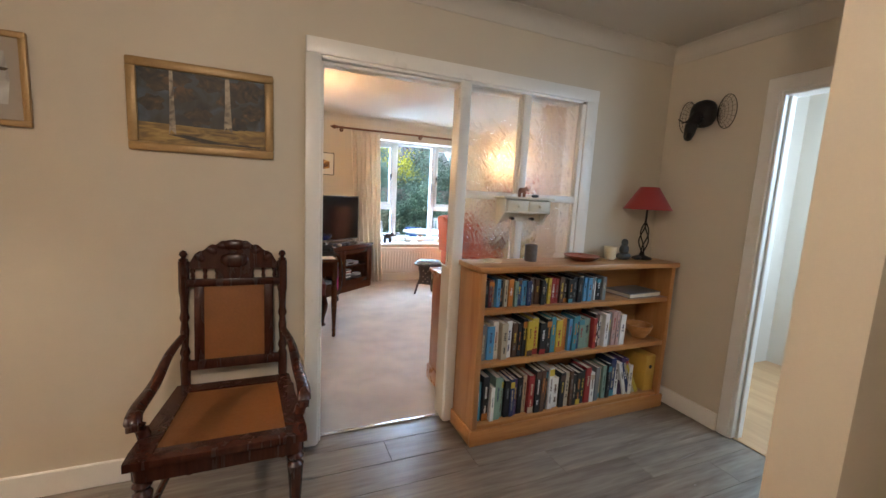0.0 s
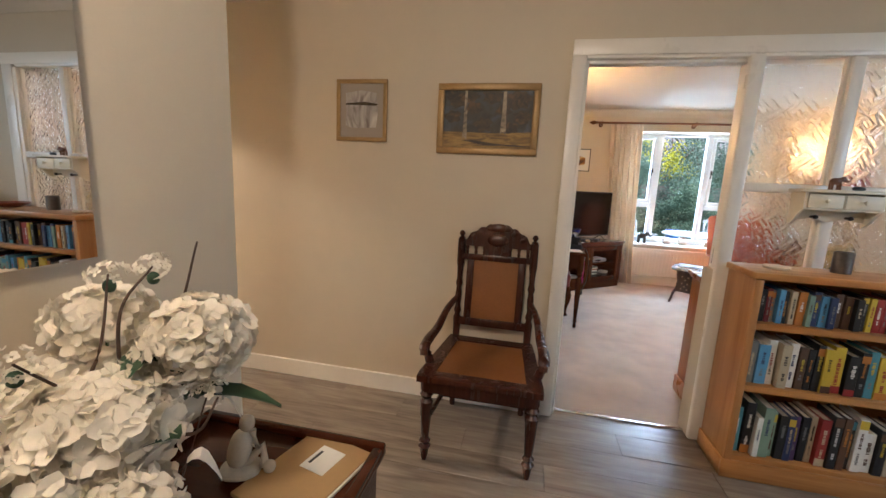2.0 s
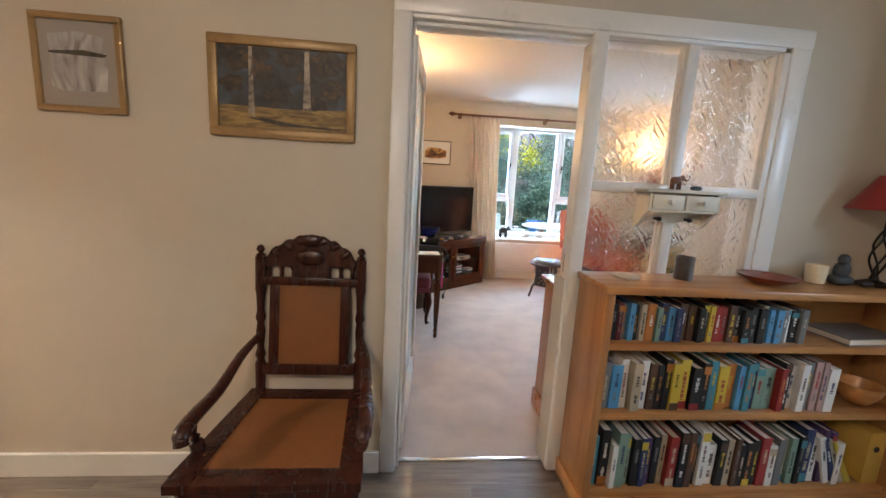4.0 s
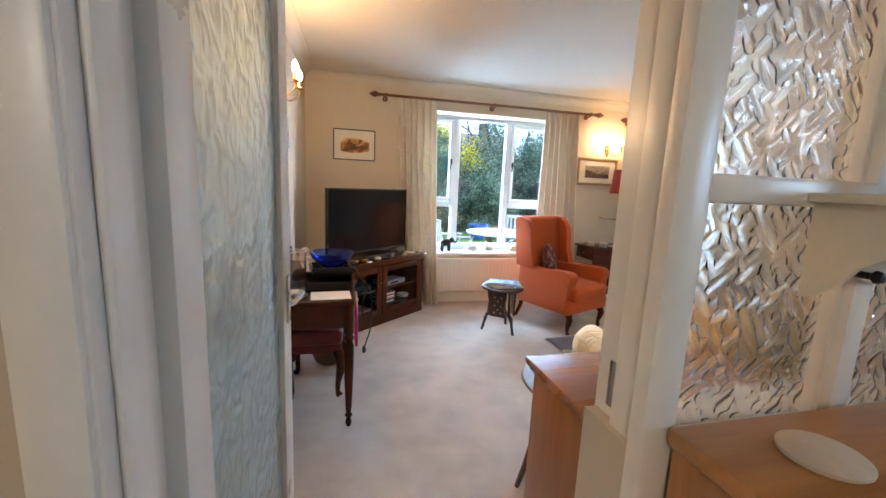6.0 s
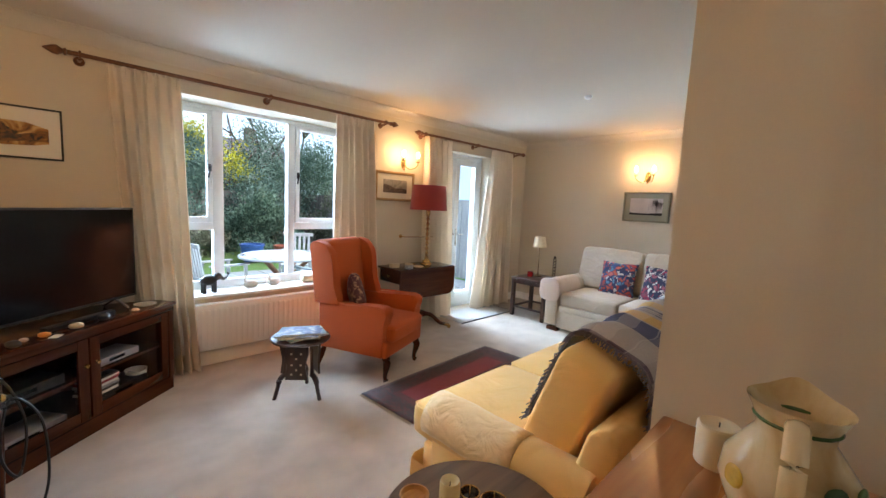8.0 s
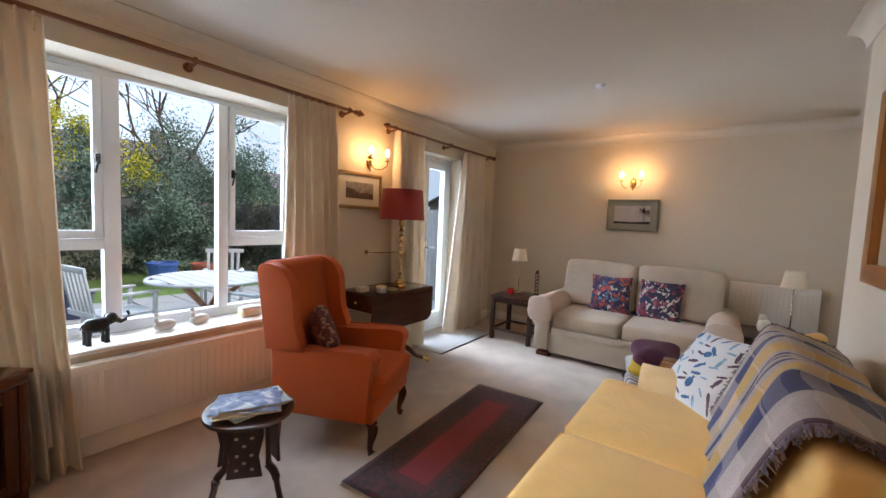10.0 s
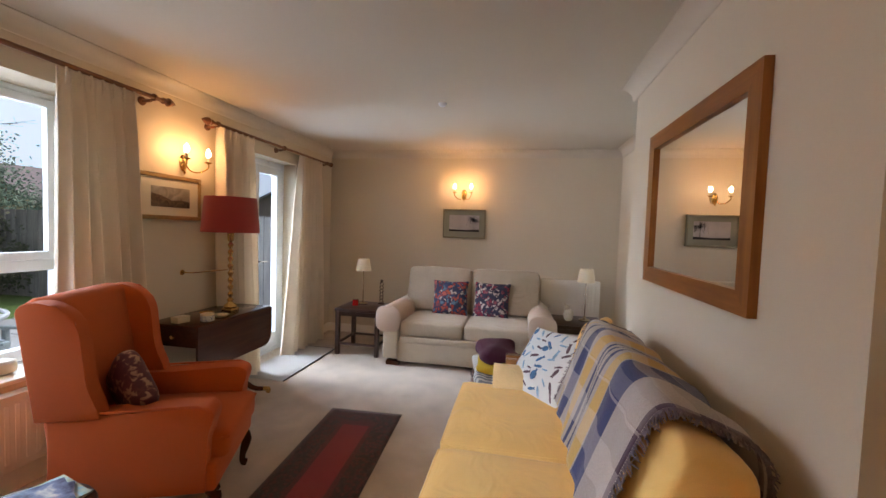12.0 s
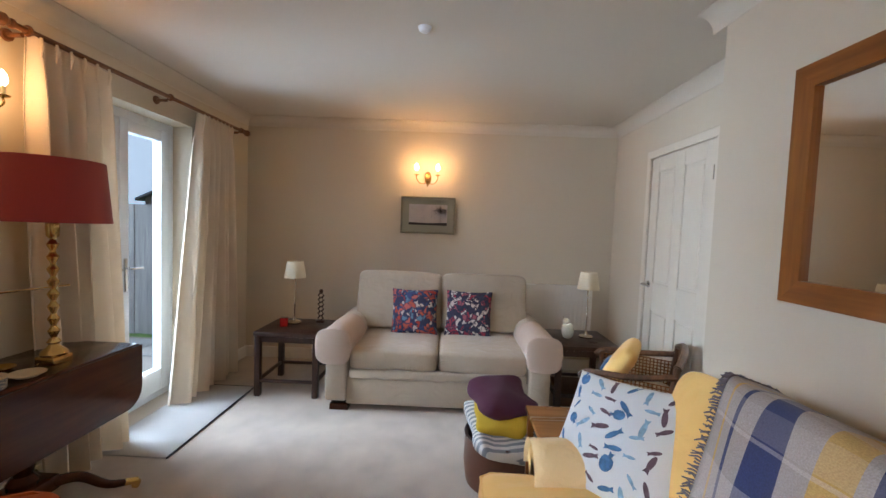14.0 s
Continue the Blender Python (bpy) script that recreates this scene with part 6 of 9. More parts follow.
part("seat", P(0.34, 0.40, 0.11, 0.35, 0.2, 32, 12, Matrix.Translation((0, 0, 0.40))), REDV, fs)
part("apron", B(-0.16, 0.16, -0.19, 0.19, 0.30, 0.36, bevel=0.008), REDV, fs)
for sx in (-1, 1):
    for sy in (-1, 1):
        part("leg", legc(bmesh.new(), sx * 0.135, sy * 0.165, 0.31, (sx, sy)), MAHOGZ, fs)
WICK = mat("brown_wicker", (0.12, 0.06, 0.03), 0.7, var=0.3, scale=40)
pt = thing("planter_pot", "round brown woven pot under the desk", "pot", pose(0.72, 4.65, 0))
part("pot", L([(0.06, 0), (0.10, 0.03), (0.125, 0.09), (0.10, 0.16), (0.085, 0.17), (0.08, 0.16), (0.11, 0.09), (0.0, 0.02)], 28), WICK, pt)
PINKC = mat("magenta_felt", (0.55, 0.03, 0.24), 0.8, var=0.08)
pk = thing("fabric_bag", "magenta fabric bag hanging from the desk drawer", "bag", pose(0.893, 3.99, 0.42))
part("bag", P(0.022, 0.15, 0.26, 0.5, 0.5, 20, 12, Matrix.Translation((0.006, 0, 0.12)), rnd=0.006), PINKC, pk)
part("strap", T(spline([(0.006, -0.05, 0.24), (0.004, -0.02, 0.30), (0.002, 0.03, 0.30), (0.006, 0.05, 0.24)], 6), 0.005, 6), CREAM, pk)
dc = thing("door_chime", "slim white door chime box on the lounge wall", "door chime", pose(LX, 4.50, 1.54, 0, 0, 90))
part("case", B(-0.06, 0.06, -0.045, -0.001, 0, 0.22, bevel=0.006), UPVC, dc)
part("front_panel", B(-0.05, 0.05, -0.048, -0.044, 0.01, 0.21, bevel=0.002), SILVER, dc)

# ---- sideboard and round table ----
SIDEX = wood("orange_pine", (0.29, 0.10, 0.026), (0.44, 0.18, 0.052), 0.28, axis=0, grain=9)
SIDEZ = wood("orange_pine_upright", (0.29, 0.10, 0.026), (0.42, 0.17, 0.05), 0.32, axis=2, grain=9)
sd = thing("pine_sideboard", "warm pine sideboard with moulded top edge", "sideboard", pose(0, 0, 0))
part("body", B(1.425, 2.27, 2.375, 2.79, 0.06, 0.805, bevel=0.003), SIDEZ, sd)
part("top", B(1.400, 2.285, 2.362, 2.815, 0.815, 0.841, bevel=0.008), SIDEX, sd)
part("moulding", B(1.411, 2.278, 2.366, 2.804, 0.800, 0.816, bevel=0.006), SIDEX, sd)
part("plinth", B(1.412, 2.28, 2.37, 2.802, 0.0, 0.11, bevel=0.006), SIDEX, sd)
for x0, x1 in ((1.45, 1.845), (1.855, 2.25)):
    dr = part("drawer", B(x0, x1, 2.788, 2.803, 0.64, 0.78, bevel=0.004), SIDEX, sd)
    part("knob", L([(0.008, 0), (0.008, 0.012), (0.018, 0.02), (0.012, 0.03), (0, 0.032)], 14, ((x0 + x1) / 2, 2.802, 0.71), Matrix.Rotation(radians(-90), 4, "X")), SIDEX, dr)
    do = part("door", B(x0, x1, 2.788, 2.803, 0.13, 0.62, bevel=0.004), SIDEZ, sd)
    part("panel", B(x0 + 0.06, x1 - 0.06, 2.802, 2.807, 0.19, 0.56, bevel=0.004), SIDEZ, do)
SBT = 0.8412
tn = thing("metal_tin", "open dark weathered metal tin on the sideboard", "tin", pose(1.545, 2.575, SBT, 0, 0, 12))
for b in ((-0.028, 0.028, -0.022, -0.020), (-0.028, 0.028, 0.020, 0.022), (-0.028, -0.026, -0.022, 0.022), (0.026, 0.028, -0.022, 0.022)):
    part("side", B(b[0], b[1], b[2], b[3], 0, 0.105), mat("rusty_tin", (0.045, 0.045, 0.035), 0.5, 0.5, var=0.35, scale=30), tn)
part("bottom", B(-0.026, 0.026, -0.020, 0.020, 0, 0.003), IRON, tn)
part("handle_bit", T([(-0.01, 0, 0.05), (-0.012, 0.0, 0.12), (0.0, 0.0, 0.11)], 0.003, 6), IRON, tn)
fo = bmesh.new()
puff(fo, 0.03, 0.03, 0.05, 0.9, 0.9, 12, 8, Matrix.Translation((0, 0, 0.025)))
for k in range(9):
    a = k * 0.7
    petal(fo, Vector((0.025 * math.cos(a), 0.025 * math.sin(a), 0.06 + 0.004 * (k % 3))), Vector((math.cos(a), math.sin(a), 1.2)), 0.018)
tagged(part("china_flower", fo, PORC), "small china flower posy on the sideboard", "ornament").location = (1.632, 2.636, SBT)
rs = bmesh.new()
for k in range(14):
    a = k * 1.1
    petal(rs, Vector((0.014 * math.cos(a), 0.014 * math.sin(a), 0.03 + 0.002 * k)), Vector((math.cos(a), math.sin(a), 0.8)), 0.020)
puff(rs, 0.03, 0.03, 0.03, 0.9, 0.9, 10, 6, Matrix.Translation((0, 0, 0.015)))
tagged(part("china_rose", rs, mat("dark_red_glaze", (0.25, 0.01, 0.015), 0.25)), "dark red china rose on the sideboard", "ornament").matrix_world = pose(1.637, 2.591, SBT) @ Matrix.Scale(1.5, 4)
gs = thing("glass_ornament", "small clear glass ornament on the sideboard", "ornament", pose(1.80, 2.52, SBT))
part("glass", P(0.08, 0.06, 0.05, 0.9, 0.8, 18, 10, Matrix.Translation((0, 0, 0.025))), CLEAR, gs)
part("base", L([(0.02, 0), (0.022, 0.004)], 14), CLEAR, gs)
JUG = paint_mat("glazed_jug", [(0.30, (0.42, 0.27, 0.10)), (0.5, (0.62, 0.50, 0.28)), (0.68, (0.70, 0.60, 0.40))], 7, 0.8)
JUG.node_tree.nodes["Principled BSDF"].inputs["Roughness"].default_value = 0.12
GLZG = mat("green_glaze", (0.07, 0.13, 0.045), 0.15, var=0.3, scale=25)
GLZY = mat("yellow_glaze", (0.55, 0.38, 0.06), 0.15, var=0.25, scale=25)
jg = thing("ceramic_jug", "large glazed cream pottery jug with painted fruit", "jug", pose(1.985, 2.53, SBT, 0, 0, 4))
jb = bmesh.new()
rings, seg = [], 36
for r, z in [(0.065, 0), (0.075, 0.008), (0.105, 0.05), (0.122, 0.10), (0.115, 0.15), (0.085, 0.195), (0.066, 0.225), (0.068, 0.25), (0.085, 0.285), (0.088, 0.292), (0.080, 0.287), (0.062, 0.25), (0.060, 0.22), (0.08, 0.19), (0.108, 0.14), (0.112, 0.08), (0.06, 0.015)]:
    row = []
    for k in range(seg):
        a = 2 * math.pi * k / seg
        sp = max(0, math.cos(a)) ** 8 * max(0, (z - 0.235) / 0.05) * 0.035
        row.append(jb.verts.new((0.85 * (r + sp) * math.cos(a), 0.85 * r * math.sin(a), 0.85 * (z + sp * 0.4))))
    rings.append(row)
for a, b in zip(rings, rings[1:]):
    for k in range(seg):
        jb.faces.new((a[k], a[(k + 1) % seg], b[(k + 1) % seg], b[k]))
jb.faces.new(rings[0][::-1])
jb.faces.new(rings[-1])
part("body", jb, JUG, jg)
part("handle", T(spline([(-0.070, 0, 0.231), (-0.098, 0, 0.23), (-0.128, 0, 0.183), (-0.129, 0, 0.128), (-0.095, 0, 0.081)], 6), 0.017, 10, flat=0.75), JUG, jg)
part("rim_band", T([(0.0600 * math.cos(a), 0.0600 * math.sin(a), 0.214) for a in [k * 2 * math.pi / 40 for k in range(41)]], 0.0035, 6), GLZG, jg)
for a, z, s, mm in ((-2.2, 0.13, 0.05, GLZY), (-2.5, 0.155, 0.045, GLZG), (-1.9, 0.15, 0.04, GLZG), (2.3, 0.12, 0.05, GLZY), (0.6, 0.12, 0.05, GLZY), (0.3, 0.15, 0.04, GLZG), (-0.8, 0.13, 0.05, GLZG)):
    rr, z, s = 0.85 * (0.119 - abs(z - 0.1) * 0.14), 0.85 * z, 0.85 * s
    part("painted_fruit", P(0.012, s, s * 1.1, 0.9, 0.9, 12, 8, Matrix.Translation((rr * math.cos(a), rr * math.sin(a), z)) @ Matrix.Rotation(a, 4, "Z")), mm, jg)
wcan = thing("pillar_candle", "white pillar candle on the sideboard", "candle", pose(2.13, 2.66, SBT))
part("wax", L([(0.042, 0), (0.044, 0.004), (0.044, 0.092), (0.040, 0.096), (0.02, 0.09), (0, 0.088)], 28), WAX, wcan)
part("wick", T([(0, 0, 0.087), (0.002, 0, 0.10)], 0.0015, 6), BLACK, wcan)

OAKD = wood("dark_oak", (0.055, 0.028, 0.014), (0.16, 0.09, 0.045), 0.35, 0, 10)
rt = thing("round_table", "small round dark oak table with turned legs", "side table", pose(1.85, 3.13, 0))
part("tabletop", L([(0.250, 0.530), (0.262, 0.534), (0.268, 0.542), (0.262, 0.550), (0.0, 0.5505)], 56), OAKD, rt)
for k in range(3):
    a = radians(120 * k + 160)
    d = Vector((math.cos(a), math.sin(a), 0))
    pts = [d * (0.10 + 0.15 * (1 - z / 0.53)) + Vector((0, 0, z)) for z in (0.53, 0.45, 0.42, 0.36, 0.28, 0.24, 0.20, 0.12, 0.0)]
    part("leg", T(pts, [0.014, 0.016, 0.022, 0.017, 0.022, 0.015, 0.022, 0.016, 0.011], 12), OAKD, rt)
    e = radians(120 * k + 280)
    d2 = Vector((math.cos(e), math.sin(e), 0))
    part("stretcher", T([d * 0.195 + Vector((0, 0, 0.19)), d2 * 0.195 + Vector((0, 0, 0.19))], 0.010, 8), OAKD, rt)
RT = 0.551
gh = thing("candle_holder", "square clear glass dish holding a cream candle", "candle holder", pose(1.80, 3.19, RT, 0, 0, 25))
part("dish", B(-0.05, 0.05, -0.05, 0.05, 0, 0.012, bevel=0.004), CLEAR, gh)
ca = thing("pillar_candle", "cream pillar candle with a hollowed top", "candle", pose(1.80, 3.19, RT + 0.0125))
part("wax", L([(0.028, 0), (0.0285, 0.09), (0.026, 0.098), (0.022, 0.094), (0.012, 0.082), (0, 0.080)], 24), mat("ivory_wax", (0.70, 0.64, 0.40), 0.45), ca)
part("wick", T([(0, 0, 0.08), (0.001, 0, 0.092)], 0.0015, 6), BLACK, ca)
dsh = thing("round_dish", "small round brown wooden dish on the table", "dish", pose(1.77, 3.30, RT))
part("dish", L([(0.032, 0), (0.040, 0.006), (0.044, 0.02), (0.040, 0.02), (0.034, 0.008), (0, 0.006)], 24), WOODBOWL, dsh)
GEO = mat("dark_agate", (0.02, 0.006, 0.010), 0.12, var=0.3)
for x, y, r, s in ((1.90, 3.20, 0.030, 0), (1.925, 3.13, 0.040, 1)):
    gd = thing("trinket_dish", "dark agate dish with gilt rim", "trinket dish", pose(x, y, RT, 0, 0, 40))
    part("dish", L([(r * 0.6, 0), (r * 0.9, 0.006), (r, 0.018), (r * 0.92, 0.018), (r * 0.6, 0.006), (0, 0.005)], 20), GEO, gd)
    part("gilt_rim", T([((r - 0.001) * math.cos(a), (r - 0.001) * math.sin(a), 0.0185) for a in [k * 2 * math.pi / 24 for k in range(25)]], 0.0022, 6), BRASS, gd)
    part("gilt_loop", T([(r * 0.6 * math.cos(a), 0, 0.015 + r * 0.8 * math.sin(a)) for a in [k * math.pi / 12 for k in range(13)]], 0.0018, 5), BRASS, gd)

# ---- sofas ----
def xbar(bm, x0, x1, prof, r=0.0):
    """A body of constant section (y, z) along x."""
    prism(bm, prof, x0, x1, "yz")
    if r:
        bmesh.ops.bevel(bm, geom=list(bm.edges), offset=r, segments=3, profile=0.5, affect="EDGES", clamp_overlap=True)
    return bm


def rolled_arm(bm, x, w, z, r, y0, y1, side):
    """A sofa arm: upright panel with a rolled top."""
    box(bm, x - w / 2, x + w / 2, y0, y1, 0.07, z - r * 0.6, bevel=0.02, seg=3)
    lathe(bm, [(r * 0.80, 0), (r * 0.97, 0.012), (r, 0.03), (r, (y1 - y0) - 0.02), (r * 0.95, y1 - y0)], 28, (x + side * 0.02, y0, z - r), Matrix.Rotation(radians(-90), 4, "X"))
    return bm


CAPY = folds(mat("pale_yellow_cotton", (0.86, 0.62, 0.32), 0.85, var=0.06, scale=5, fine=350, bump=0.3, spec=0.2, sheen=0.1, depth=0.002), 9.0, 0.03, 0.5)
# yellow sofa: faces +y, back to the mirror wall; built facing -y and turned
ys = thing("yellow_sofa", "yellow cotton two-seat sofa with loose covers", "sofa", pose(3.06, 3.40, 0, 0, 0, 180))
part("base", B(-0.80, 0.80, -0.40, 0.40, 0.05, 0.30, bevel=0.02, seg=3), YELLOW, ys)
sk = bmesh.new()
n = 90
rows = []
for z, o in ((0.012, 0.012), (0.10, 0.008), (0.24, 0.0)):
    pts = []
    for k in range(n):
        u = k / n * 4
        s, f = int(u), u - int(u)
        cs = ((-0.86, -0.425), (0.86, -0.425), (0.86, 0.44), (-0.86, 0.44))
        a, b = cs[s], cs[(s + 1) % 4]
        x, y = a[0] + (b[0] - a[0]) * f, a[1] + (b[1] - a[1]) * f
        w = o * math.sin(k * 1.7)
        pts.append(sk.verts.new((x + (w if s in (1, 3) else 0), y + (w if s in (0, 2) else 0), z)))
    rows.append(pts)
for a, b in zip(rows, rows[1:]):
    for k in range(n):
        sk.faces.new((a[k], a[(k + 1) % n], b[(k + 1) % n], b[k]))
part("skirt", sk, YELLOW, ys)
for s in (-1, 1):
    ar = rolled_arm(bmesh.new(), s * 0.775, 0.16, 0.575, 0.105, -0.29, 0.42, s)
    part("arm", ar, YELLOW, ys)
    cap = bmesh.new()
    N = 14
    rws = []
    for j in range(9):
        y = -0.305 + 0.46 * j / 8
        rws.append([cap.verts.new((s * 0.795 + (0.109 + 0.003 * math.sin(j * 2.1 + k)) * math.cos(a), y, 0.47 + (0.109 + 0.003 * math.cos(j * 1.3 + k)) * math.sin(a))) for k, a in enumerate([-0.35 + (math.pi + 0.7) * i / N for i in range(N + 1)])])
    for a, b in zip(rws, rws[1:]):
        for k in range(N):
            cap.faces.new((a[k], a[k + 1], b[k + 1], b[k]))
    o = part("arm_cap", cap, CAPY, ys, "loose pale yellow arm cap")
    o.modifiers.new("thick", "SOLIDIFY").thickness = 0.004
    part("seat_cushion", P(0.80, 0.78, 0.17, 0.28, 0.13, 48, 16, Matrix.Translation((s * 0.40, -0.115, 0.375)), sag=-0.015, rnd=0.006, seed=s), YELLOW, ys)
    sx = s * 0.40
    part("seat_piping", T([(sx + 0.388 * a, -0.115 + 0.378 * b, 0.44) for a, b in ((-0.97, 0.9), (-1, -0.9), (-0.94, -1), (0.94, -1), (1, -0.9), (0.97, 0.9))], 0.006, 6), YELLOW, ys)
    part("back_cushion", P(0.74, 0.20, 0.51, 0.24, 0.16, 40, 18, Matrix.Translation((s * 0.375, 0.235, 0.66)) @ Matrix.Rotation(radians(-20), 4, "X"), rnd=0.008, seed=s * 3 + 9), YELLOW, ys)
    part("cushion_piping", T([(s * 0.375 + 0.355 * math.copysign(abs(math.cos(a)) ** 0.35, math.cos(a)), 0.14 + 0.36 * (0.66 + 0.235 * math.copysign(abs(math.sin(a)) ** 0.35, math.sin(a)) - 0.6), 0.66 + 0.24 * math.copysign(abs(math.sin(a)) ** 0.35, math.sin(a))) for a in [0.01 + k * 2 * math.pi / 40 for k in range(41)]], 0.005, 6), YELLOW, ys)
bkb = bmesh.new()
xbar(bkb, -0.80, 0.80, [(0.26, 0.28), (0.44, 0.28), (0.48, 0.68), (0.465, 0.72), (0.43, 0.73), (0.38, 0.70)], 0.03)
part("back_frame", bkb, YELLOW, ys)


def uvmesh(name, rows, material, parent=None, label="", thick=0.0):
    """A cloth sheet from rows of points, with u, v coordinates."""
    bm = bmesh.new()
    uv = bm.loops.layers.uv.new("UVMap")
    vs_ = [[bm.verts.new(p) for p in r] for r in rows]
    nj, ni = len(rows) - 1, len(rows[0]) - 1
    for j in range(nj):
        for i in range(ni):
            f = bm.faces.new((vs_[j][i], vs_[j][i + 1], vs_[j + 1][i + 1], vs_[j + 1][i]))
            for lo, (a, b) in zip(f.loops, ((i, j), (i + 1, j), (i + 1, j + 1), (i, j + 1))):
                lo[uv].uv = (a / ni, b / nj)
    ob = part(name, bm, material, parent, label)
    if thick:
        ob.modifiers.new("thick", "SOLIDIFY").thickness = thick
    return ob


def stripes(n, l, src, bands, default):
    """Colour bands along one coordinate."""
    r = n.new("ShaderNodeValToRGB")
    r.color_ramp.interpolation = "CONSTANT"
    e = r.color_ramp.elements
    e[0].position, e[0].color = 0.0, rgb(default)
    e[1].position, e[1].color = 0.999, rgb(default)
    for a, b, c in bands:
        x = e.new(a)
        x.color = rgb(c)
        y = e.new(b)
        y.color = rgb(default)
    l.new(src, r.inputs[0])
    return r.outputs[0]


def plaid():
    m, n, l, p = base_mat("plaid_wool")
    tc, sp = n.new("ShaderNodeTexCoord"), n.new("ShaderNodeSeparateXYZ")
    l.new(tc.outputs["UV"], sp.inputs[0])
    G, NV, YL = (0.38, 0.33, 0.30), (0.020, 0.034, 0.12), (0.54, 0.34, 0.10)
    a = stripes(n, l, sp.outputs[0], [(0.0, 0.02, (0.06, 0.03, 0.05)), (0.22, 0.36, NV), (0.37, 0.44, YL), (0.47, 0.49, NV), (0.52, 0.54, NV), (0.57, 0.59, NV), (0.62, 0.69, YL), (0.77, 0.86, NV), (0.91, 0.92, NV), (0.95, 0.96, YL)], G)
    b = stripes(n, l, sp.outputs[1], [(0.06, 0.15, (0.26, 0.26, 0.26)), (0.24, 0.33, (0.13, 0.13, 0.13)), (0.335, 0.342, (0.3, 0.3, 0.3)), (0.43, 0.53, (0.26, 0.26, 0.26)), (0.62, 0.70, (0.13, 0.13, 0.13)), (0.705, 0.713, (0.3, 0.3, 0.3)), (0.80, 0.90, (0.26, 0.26, 0.26))], (0.02, 0.02, 0.02))
    mx = n.new("ShaderNodeMixRGB")
    mx.inputs[2].default_value = rgb((0.72, 0.66, 0.62))
    l.new(a, mx.inputs[1])
    l.new(b, mx.inputs[0])
    w, bp = n.new("ShaderNodeTexNoise"), n.new("ShaderNodeBump")
    w.inputs["Scale"].default_value = 260
    l.new(tc.outputs["Object"], w.inputs["Vector"])
    mm = n.new("ShaderNodeMixRGB")
    mm.blend_type, mm.inputs[0].default_value = "OVERLAY", 0.35
    l.new(mx.outputs[0], mm.inputs[1])
    l.new(w.outputs["Fac"], mm.inputs[2])
    l.new(mm.outputs[0], p.inputs["Base Color"])
    bp.inputs["Strength"].default_value, bp.inputs["Distance"].default_value = 0.5, 0.003
    l.new(w.outputs["Fac"], bp.inputs["Height"])
    l.new(bp.outputs[0], p.inputs["Normal"])
    p.inputs["Roughness"].default_value, p.inputs["Sheen Weight"].default_value = 0.95, 0.12
    return m


PLAID = plaid()
th = thing("throw_blanket", "blue, grey and yellow plaid wool throw over the sofa back", "blanket")
sec = spline([(0, 2.905, 0.68), (0, 2.90, 0.79), (0, 2.93, 0.87), (0, 3.005, 0.915), (0, 3.09, 0.95), (0, 3.165, 0.965), (0, 3.217, 0.92), (0, 3.272, 0.785), (0, 3.32, 0.655), (0, 3.36, 0.55)], 6)
rows = []
NI = 60
for j, s in enumerate(sec):
    v = j / (len(sec) - 1)
    x0, x1 = 2.50 - 0.05 * v, 3.69 - 0.24 * v
    rows.append([(x0 + (x1 - x0) * i / NI, s.y + 0.008 * math.sin(i * 0.5 + j * 0.15), s.z + 0.007 * math.sin(i * 0.33 + 1.1 * math.sin(j * 0.2))) for i in range(NI + 1)])
uvmesh("cloth", rows, PLAID, th, "", 0.007)
FRINGE = mat("throw_fringe", (0.16, 0.13, 0.15), 0.95, var=0.3, scale=60)
for e, sg in ((0, -1), (NI, 1)):
    fb = bmesh.new()
    for j in range(len(rows) - 1):
        for q in range(3):
            a = Vector(rows[j][e]).lerp(Vector(rows[j + 1][e]), q / 3)
            tube(fb, [a, a + Vector((sg * 0.022, rf.uniform(-0.008, 0.008), rf.uniform(-0.012, 0.004))), a + Vector((sg * 0.038, rf.uniform(-0.014, 0.014), -0.012))], [0.0035, 0.003, 0.002], 4)
    part("fringe", fb, FRINGE, th)

FISHCLOTH = mat("white_cotton_print", (0.72, 0.73, 0.72), 0.85, var=0.04, scale=8, fine=250, bump=0.25)
FB = [mat("fish_print_blue", (0.06, 0.17, 0.34), 0.85, var=0.5, scale=40), mat("fish_print_pale", (0.25, 0.42, 0.55), 0.85, var=0.4, scale=40), mat("fish_print_plum", (0.13, 0.08, 0.10), 0.85, var=0.5, scale=40)]


def pillow_at(u, v, w, h, t, lift=0.0, side=1):
    """A place on a square cushion with drawn-in edges and pointed corners."""
    u, v = max(-1, min(1, u)), max(-1, min(1, v))
    z = t / 2 * ((1 - u * u) * (1 - v * v)) ** 0.5 * (1 + 0.05 * math.sin(5 * u + 2) * math.sin(4 * v))
    return (w / 2 * u * (1 - 0.07 * (1 - v * v)), h / 2 * v * (1 - 0.07 * (1 - u * u)), side * (z + lift))


def pillow(w, h, t, n=30):
    bm = bmesh.new()
    for side in (1, -1):
        g = [[bm.verts.new(pillow_at(math.sin(math.pi * (i / n - 0.5)), math.sin(math.pi * (j / n - 0.5)), w, h, t, 0, side)) for i in range(n + 1)] for j in range(n + 1)]
        for j in range(n):
            for i in range(n):
                q = (g[j][i], g[j][i + 1], g[j + 1][i + 1], g[j + 1][i])
                bm.faces.new(q if side > 0 else q[::-1])
    bmesh.ops.remove_doubles(bm, verts=list(bm.verts), dist=0.0001)
    return bm


